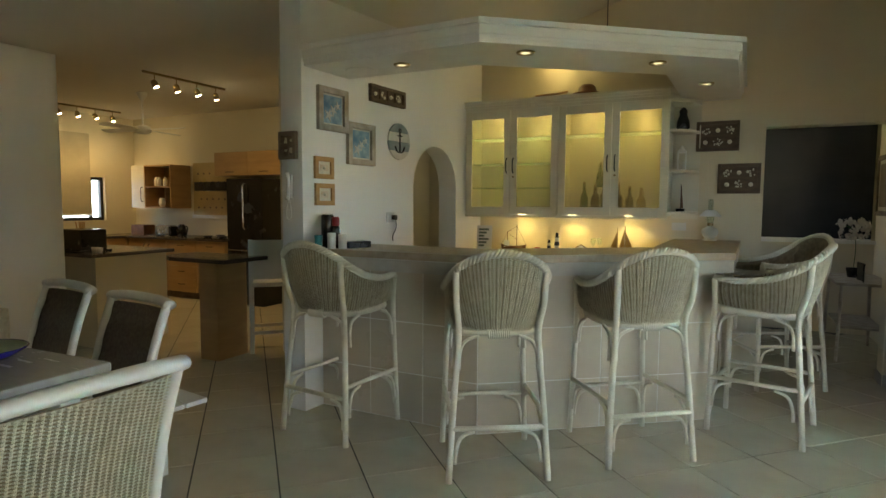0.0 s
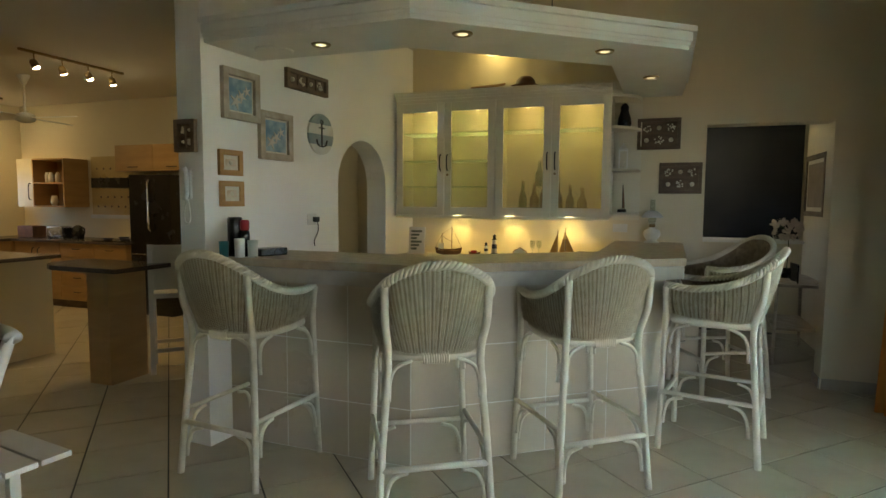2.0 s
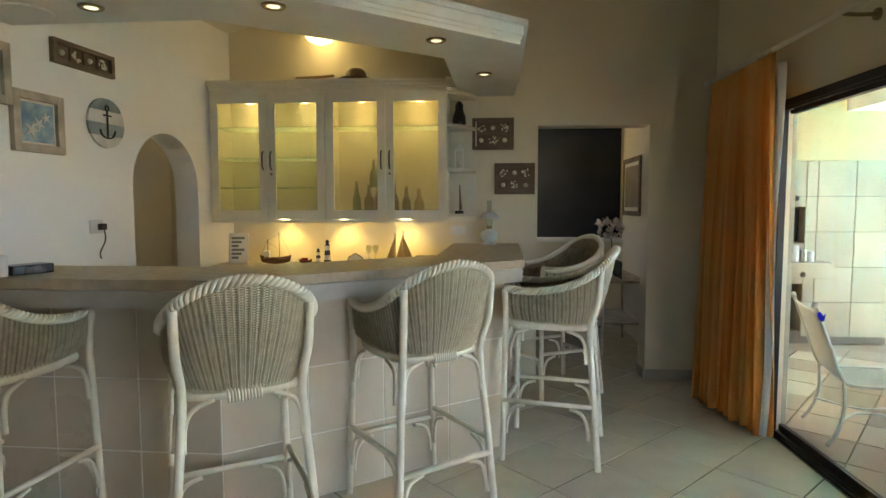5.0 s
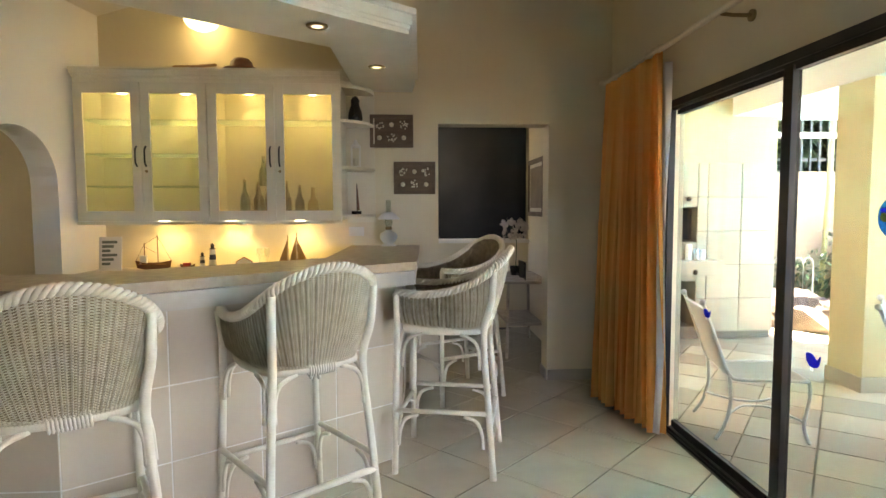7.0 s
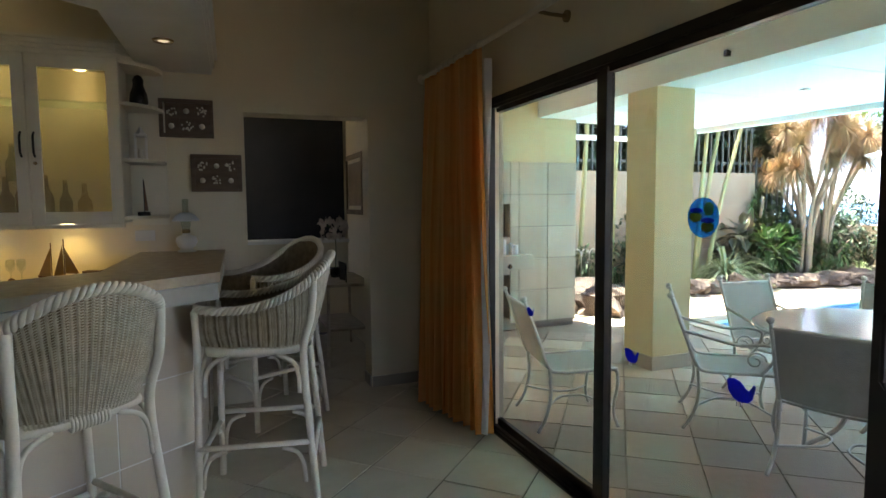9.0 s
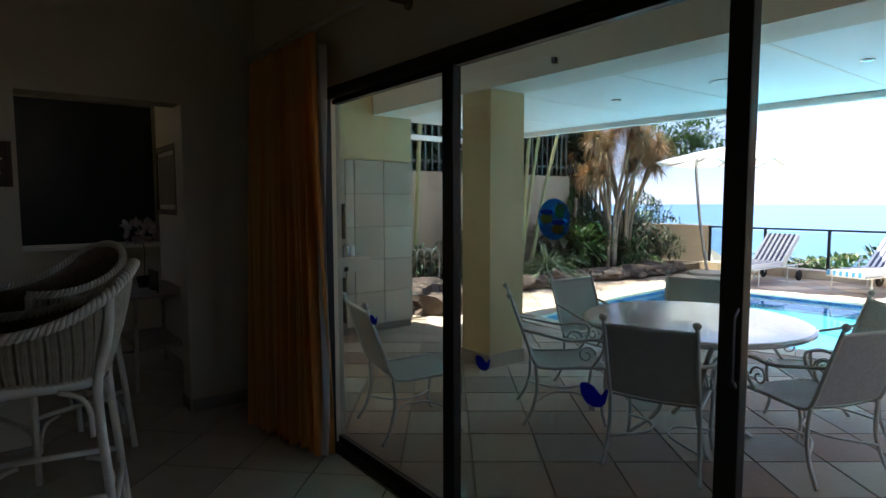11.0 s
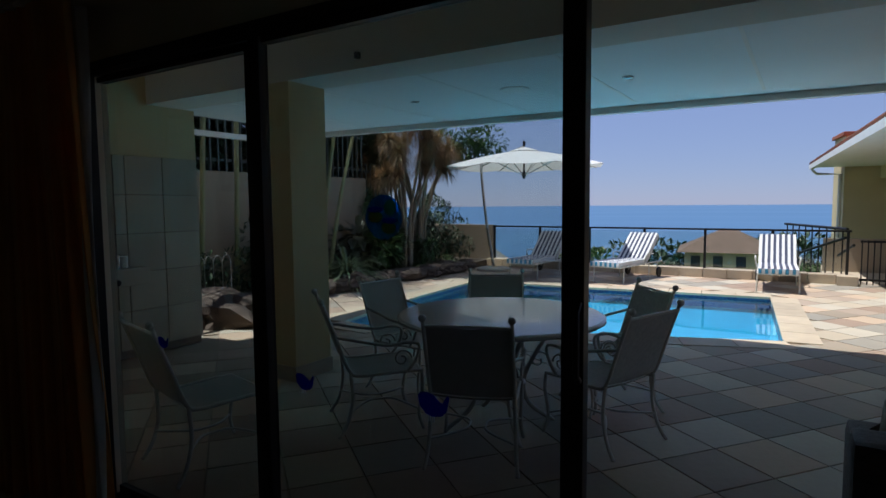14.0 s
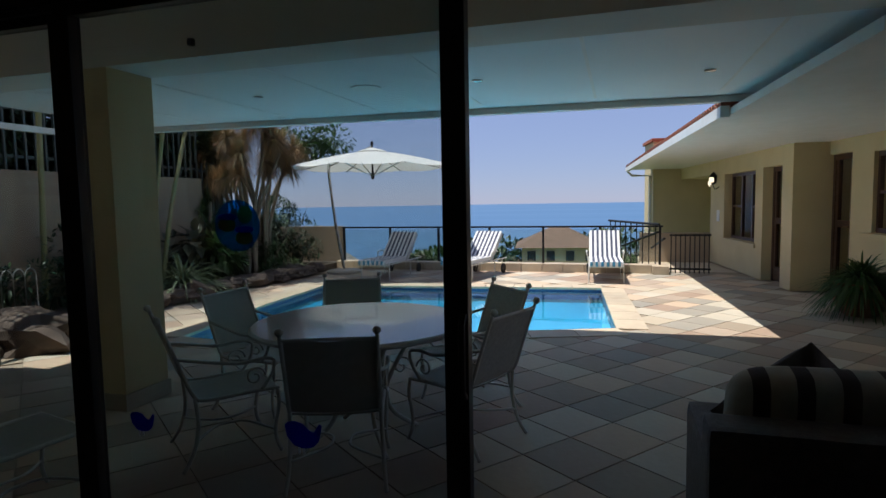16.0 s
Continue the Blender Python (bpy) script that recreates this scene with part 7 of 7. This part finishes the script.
for i in range(51):
    x = 4.3 + 0.14 * i
    z0, z1 = (1.92, 2.86) if x < 9.95 else (0.90, 2.22)
    part("picket", boxes(((x, 9.81, z0), (x + 0.028, 9.838, z1))), GREYSTEEL, fe)
part("post", boxes(((11.32, 9.80, 0.90), (11.40, 9.88, 2.30)), bev=0.005), WHITEPAINT, fe, "white painted end post")
bm = BM()
bed = [(4.65, 8.40), (5.4, 8.7), (6.4, 9.05), (7.6, 8.95), (8.8, 8.75), (10.2, 8.55), (11.4, 8.45), (12.95, 8.45), (12.95, 9.75), (4.65, 9.75)]
setting("planting_bed", prism(bm, bed, -0.2, 0.10), SOIL, "dark soil planting bed along the wall", "ground")
for i, (x, y, r) in enumerate(((4.85, 8.35, 0.26), (5.35, 8.35, 0.42), (5.75, 8.7, 0.3), (5.0, 8.62, 0.2), (7.0, 8.85, 0.22), (7.45, 8.78, 0.24), (7.9, 8.75, 0.2), (8.25, 8.62, 0.26), (9.0, 8.72, 0.2), (9.35, 8.70, 0.18), (9.7, 8.60, 0.2), (10.05, 8.55, 0.17), (10.35, 8.50, 0.2), (10.7, 8.46, 0.16), (11.0, 8.44, 0.19), (11.35, 8.42, 0.17), (11.7, 8.42, 0.18), (10.5, 8.66, 0.24), (9.5, 8.82, 0.22), (11.2, 8.64, 0.22), (9.95, 8.75, 0.22))):
    rock(x, y, 0.06, r, i + 1)
hoop = thing("hoop_fence", "white wire garden fence with looped tops", "fence")
for i in range(9):
    x = 4.85 + 0.14 * i
    part("hoop", tube(BM(), [(x, 9.05, 0.1), (x, 9.05, 0.62)] + [(x + 0.07 - 0.07 * math.cos(a), 9.05, 0.62 + 0.10 * math.sin(a)) for a in (math.pi * j / 8 for j in range(1, 8))] + [(x + 0.14, 9.05, 0.62), (x + 0.14, 9.05, 0.1)], 0.007, 5), WROUGHT, hoop)
for x, y, h, lean in ((4.75, 9.3, 3.0, 0.35), (5.0, 9.5, 3.2, -0.25), (5.35, 9.4, 3.1, 0.45), (5.6, 9.2, 2.9, -0.25), (5.95, 9.5, 3.1, 0.2), (6.6, 9.55, 3.2, 0.15), (7.1, 9.45, 3.0, 0.3),
                       (7.62, 9.45, 3.1, 0.25), (7.80, 9.35, 3.0, 0.40), (7.98, 9.5, 3.2, 0.42), (8.15, 9.35, 2.9, 0.30), (8.32, 9.5, 3.1, 0.62), (8.45, 9.4, 2.8, 0.85)):
    t = thing("bamboo_palm", "tall green ringed palm stem with feathery fronds", "palm", pose(x, y, 0.08), "palm stems by the garden wall")
    pts = smoothline([(0, 0, 0), (lean * 0.4, 0, h * 0.5), (lean, 0.05, h)], 8)
    part("stem", tube(BM(), pts, [0.040 + 0.004 * (j % 3 == 0) - 0.012 * j / len(pts) for j in range(len(pts))], 8), BAMBOO, t, smooth=True)
    bm = BM()
    for k in range(6):
        a = random.uniform(0, 2 * math.pi)
        dr = Vector((math.cos(a), math.sin(a) * 0.8, 0.7)).normalized()
        spine = [pts[-1] + dr * (0.75 * s / 7) + Vector((0, 0, -0.5 * (s / 7) ** 2)) for s in range(8)]
        tube(bm, spine, 0.006, 4)
        sd = dr.cross(Vector((0, 0, 1))).normalized()
        for s in range(1, 8):
            for q in (-1, 1):
                blade(bm, spine[s], sd * q + dr * 0.6 + Vector((0, 0, -0.25)), 0.30, 0.025, 0.4, 3)
    part("fronds", bm, LEAF, t)

spiky(8.42, 8.95, 0.14, 260, 1.0, 0.034, PALELEAF, "large clump of pale striped strap leaves")
spiky(6.9, 9.15, 0.1, 60, 0.5, 0.03, LEAF, "clump of green strap leaves")
spiky(7.5, 9.1, 0.1, 70, 0.55, 0.03, LEAF, "clump of green strap leaves")
spiky(10.6, 8.85, 0.1, 70, 0.45, 0.03, LEAF, "clump of green strap leaves")
spiky(11.6, 8.85, 0.1, 60, 0.45, 0.03, PALELEAF, "clump of pale strap leaves")
shrub(9.15, 9.35, 0.1, 0.45, 0.3, 0.50, 130, 0.36, BRONZELEAF, "shrub with very large bronze-green leaves")
shrub(9.75, 9.1, 0.1, 0.6, 0.35, 0.40, 520, 0.22, LEAF, "bushy green shrub with cut leaves")
shrub(11.2, 9.2, 0.1, 0.6, 0.35, 0.40, 600, 0.10, LEAF)
shrub(12.2, 9.1, 0.1, 0.55, 0.35, 0.38, 600, 0.10, DARKLEAF)
shrub(5.1, 9.2, 0.1, 0.45, 0.3, 0.30, 400, 0.09, LEAF)
shrub(5.9, 9.3, 0.1, 0.45, 0.3, 0.34, 400, 0.10, DARKLEAF)
for i in range(8):
    shrub(4.4 + 1.0 * i, 10.7 + 0.4 * (i % 2), 0.5, 1.0, 0.6, 2.05, 4600, 0.24, HEDGELEAF, "tall dark hedge growing behind the fence")
dracaena(10.5, 9.2, 0.1, 8, "group of dracaenas with tan spiky heads on bare trunks", TANLEAF, 1.9, 2.75, 0.75, 230, 0.40)
dracaena(11.15, 9.3, 0.1, 7, "group of dracaenas with tan spiky heads on bare trunks", TANLEAF, 2.0, 2.85, 0.85, 230, 0.40)
shrub(10.4, 9.5, 0.1, 0.8, 0.3, 0.6, 800, 0.16, DARKLEAF, "shrub with broad dark leaves")
shrub(11.8, 9.5, 0.1, 0.8, 0.3, 0.6, 800, 0.14, DARKLEAF, "dense dark shrub against the wall")
shrub(7.0, 9.45, 0.1, 0.6, 0.25, 0.5, 600, 0.13, DARKLEAF, "dense dark shrub against the wall")
dracaena(9.75, 9.5, 0.1, 1, "slim young dracaena with a green spiky head", LEAF, 1.35, 1.45, 0.2, 60, 0.26)
t = shrub(15.0, 10.3, 2.3, 1.15, 0.8, 0.7, 2400, 0.13, LEAF, "leafy tree top above the garden wall", "garden_tree")
part("trunk", tube(BM(), [(0.3, 2.2, -4.2), (0.2, 1.9, -1.6), (0.1, 1.0, -0.1), (0, 0.1, 0.8)], [0.10, 0.08, 0.06, 0.03], 8), BARK, t)
shrub(13.5, 10.2, -0.2, 0.9, 0.6, 1.05, 1800, 0.10, DARKLEAF, "dark round shrub beyond the end wall")
spiky(13.5, 8.0, -0.3, 60, 0.9, 0.05, LEAF, "palm-like plant beyond the railing", "palm_plant")

pt = thing("potted_fern", "bushy green plant in a round terracotta pot", "potted plant", pose(8.95, -0.42, TZ))
part("pot", lathe(BM(), [(0.16, 0), (0.25, 0.10), (0.29, 0.24), (0.26, 0.34), (0.28, 0.37), (0.28, 0.40), (0.25, 0.40), (0.22, 0.30)], 24), TERRA, pt, smooth=True)
bm = BM()
tuft(bm, (0, 0, 0.38), 950, 0.66, 0.030, 0.8, 0.0, 1.5)
part("leaves", bm, LEAF, pt)
tr_ = thing("towel_rail", "short white tubular rail on the terrace", "rail", pose(8.25, -0.62, TZ))
part("tube", tube(BM(), smoothline([(0, 0, 0), (0, 0, 0.40), (0.0, -0.06, 0.50), (0, -0.6, 0.50)], 5), 0.018, 8), WROUGHT, tr_)

# ---- beyond the railing ----
bm = BM()
prof = [(13.2, -1.2), (16, -1.9), (24, -4.0), (40, -6.2), (60, -9.0), (90, -15.0), (140, -24.0), (170, -27.0)]
rows = [[bm.verts.new((x, y, z + (0.9 * noise.noise(Vector((x * 0.08, y * 0.08, 0))) if x > 18 else 0))) for y in range(-160, 221, 12)] for x, z in prof]
for a, b in zip(rows, rows[1:]):
    for j in range(len(a) - 1):
        bm.faces.new((a[j], a[j + 1], b[j + 1], b[j]))
setting("hillside", bm, mat("green_hillside", (0.09, 0.13, 0.035), (0.05, 0.085, 0.025), 0.9, scale=0.4, bump=0.8, bscale=2), "green hillside falling to the sea", "ground")
bm = BM()
bm.faces.new([bm.verts.new(c) for c in ((120, -4800, -25), (4850, -4800, -25), (4850, 4800, -25), (120, 4800, -25))])
setting("sea", bm, mat("blue_sea", (0.045, 0.13, 0.25), (0.055, 0.15, 0.27), 0.35, scale=0.004, bump=0.25, bscale=0.6, stretch=(1, 0.25, 1)), "calm blue sea to the horizon", "water")


def canopy_clump(x, y, z, r, h, n, mat_, leaf):
    t = thing("far_tree", "rounded green coastal tree below the terrace", "tree", pose(x, y, z), "trees below the terrace")
    part("trunk", tube(BM(), [(0, 0, -2.5), (0, 0, h * 0.6)], [0.15, 0.05], 6), BARK, t)
    bm = BM()
    lobes = [(Vector((random.uniform(-0.7, 0.7) * r, random.uniform(-0.7, 0.7) * r, random.uniform(0, 0.8) * h)), random.uniform(0.3, 0.5)) for _ in range(10)]
    for _ in range(n):
        c, q = random.choice(lobes)
        dv = Vector((random.gauss(0, 1), random.gauss(0, 1), random.gauss(0.3, 1))).normalized()
        p = c + Vector((dv.x * r, dv.y * r, dv.z * h * 0.7)) * q
        o = (dv + Vector((random.uniform(-0.8, 0.8), random.uniform(-0.8, 0.8), random.uniform(-0.5, 0.8)))).normalized()
        blade(bm, p, o, leaf * random.uniform(0.7, 1.3), leaf * 0.6, 0.2, 2)
    part("crown", bm, mat_, t)


for x, y, z, r, h, m_ in ((20, 9.6, -2.6, 1.8, 1.6, LEAF), (22, 7.4, -2.8, 1.6, 1.7, LEAF), (19, 11.5, -2.6, 1.5, 1.5, DARKLEAF), (24, 5.2, -3.4, 2.0, 1.6, LEAF), (30, 12.0, -4.2, 2.4, 2.2, DARKLEAF), (34, 15, -4.4, 2.6, 2.4, DARKLEAF),
                         (42, 11.6, -4.8, 2.4, 3.2, DARKLEAF), (50, 10.5, -5.0, 3.0, 3.2, DARKLEAF), (40, 15.0, -4.6, 2.4, 2.4, LEAF), (60, 1.5, -6.4, 5.0, 4.2, DARKLEAF), (64, -2, -6.8, 6.0, 4.6, DARKLEAF), (21, 14.0, -3.0, 1.6, 1.4, LEAF), (52, 3, -6, 3, 2.4, LEAF)):
    canopy_clump(x, y, z, r, h, 1100, m_, 0.16 + 0.009 * x)


def far_house(x, y, z, w, d, wall_h, roof_h, rot, label, roofmat):
    t = thing("far_house", label, "house", pose(x, y, z, 0, 0, rot))
    part("wall", boxes(((-w / 2, -d / 2, -2), (w / 2, d / 2, wall_h))), YELLOWWALL, t)
    bm = BM()
    e = 0.5
    lo = [bm.verts.new(c) for c in ((-w / 2 - e, -d / 2 - e, wall_h), (w / 2 + e, -d / 2 - e, wall_h), (w / 2 + e, d / 2 + e, wall_h), (-w / 2 - e, d / 2 + e, wall_h))]
    k = max(0.0, d / 2 - w / 2) if d > w else 0
    r0, r1 = bm.verts.new((0, -k - 0.6, wall_h + roof_h)), bm.verts.new((0, k + 0.6, wall_h + roof_h))
    bm.faces.new(lo[::-1])
    bm.faces.new((lo[0], lo[1], r0)), bm.faces.new((lo[1], lo[2], r1, r0)), bm.faces.new((lo[2], lo[3], r1)), bm.faces.new((lo[3], lo[0], r0, r1))
    part("roof", bm, roofmat, t)
    for i in range(4):
        yy = -d / 2 + d * (i + 0.5) / 4
        part("window", boxes(((-w / 2 - 0.03, yy - 0.3, wall_h - 1.0), (-w / 2 + 0.02, yy + 0.3, wall_h - 0.25))), BRONZE, t)


far_house(47, 6.9, -3.6, 6, 5.6, 1.55, 1.4, 8, "brown-roofed neighbouring house below the terrace", BROWNROOF)
far_house(27.5, 16.6, -3.6, 3, 2.2, 1.6, 1.2, 10, "small pale-gabled neighbouring building", SANDSTONE)

# ---- floor tiles ----
def tiles(parent, material, name, origin, angle, su, sv, gap, thick, keep, near, cut):
    """Loose square tiles on a turned grid; those that near() picks are objects of their own, the rest one mesh."""
    bm = BM()
    box(bm, (gap / 2, gap / 2, 0), (su - gap / 2, sv - gap / 2, thick), 0.0025)
    me = bpy.data.meshes.new(name)
    bmesh.ops.recalc_face_normals(bm, faces=bm.faces[:])
    bm.to_mesh(me), bm.free()
    me.materials.append(material)
    rest = BM()
    rot = pose(0, 0, 0, 0, 0, angle)
    count = 0
    for i in range(-60, 60):
        for j in range(-60, 60):
            c = Vector(origin) + rot @ Vector(((i + 0.5) * su, (j + 0.5) * sv, 0))
            if not keep(c.x, c.y):
                continue
            p = Vector(origin) + rot @ Vector((i * su, j * sv, random.uniform(-0.001, 0.001)))
            m = Matrix.Translation(p) @ rot
            if abs(c.x - cut) < su * 0.72:
                one = box(BM(), (gap / 2, gap / 2, 0), (su - gap / 2, sv - gap / 2, thick), 0, m)
                side = 1 if origin[0] < cut else -1
                g = one.verts[:] + one.edges[:] + one.faces[:]
                r = bmesh.ops.bisect_plane(one, geom=g, plane_co=(cut, 0, 0), plane_no=(side, 0, 0), clear_outer=True)
                es = [e for e in r["geom_cut"] if isinstance(e, bmesh.types.BMEdge)]
                if es:
                    bmesh.ops.edgeloop_fill(one, edges=es)
                if len(one.faces):
                    part(name, one, material, parent)
                else:
                    one.free()
            elif count < 300 and near(c.x, c.y):
                ob = new(name, me)
                ob.parent = parent
                ob.matrix_basis = m
                count += 1
            else:
                box(rest, (gap / 2, gap / 2, 0), (su - gap / 2, sv - gap / 2, thick), 0, m)
    if len(rest.verts):
        ob = part(name + "s_beyond", rest, material, parent)
        ob["kind"] = "stuff"
    else:
        rest.free()
    return count


tiles(bpy.data.objects["floor"], TILE, "floor_tile", (1.40, 4.77, -0.006), 45, 0.425, 0.425, 0.008, 0.006,
      lambda x, y: -10 < x < 2.5 and -4.1 < y < 8.2, lambda x, y: -3.4 < x < 2.05 and 1.0 < y < 6.4, 2.213)


def in_pool(x, y, d=0.0):
    k = False
    P = offset(POOL + [POOL[0]], 0.24 + d)[:-1]
    for (x1, y1), (x2, y2) in zip(P, P[1:] + P[:1]):
        if (y1 > y) != (y2 > y) and x < (x2 - x1) * (y - y1) / (y2 - y1) + x1:
            k = not k
    return k


tiles(bpy.data.objects["terrace_bed"], SLATE, "paving_stone", (4.483, 2.074, TZ - 0.014), 52, 0.395, 0.395, 0.010, 0.014,
      lambda x, y: 2.1 < x < 12.75 and -1.5 < y < 9.0 and not in_pool(x, y) and not (y > 7.4 and x < 4.8) and not (y < 0.0 and x > 10.5),
      lambda x, y: x < 9.0 and -0.5 < y < 8.5, 2.337)
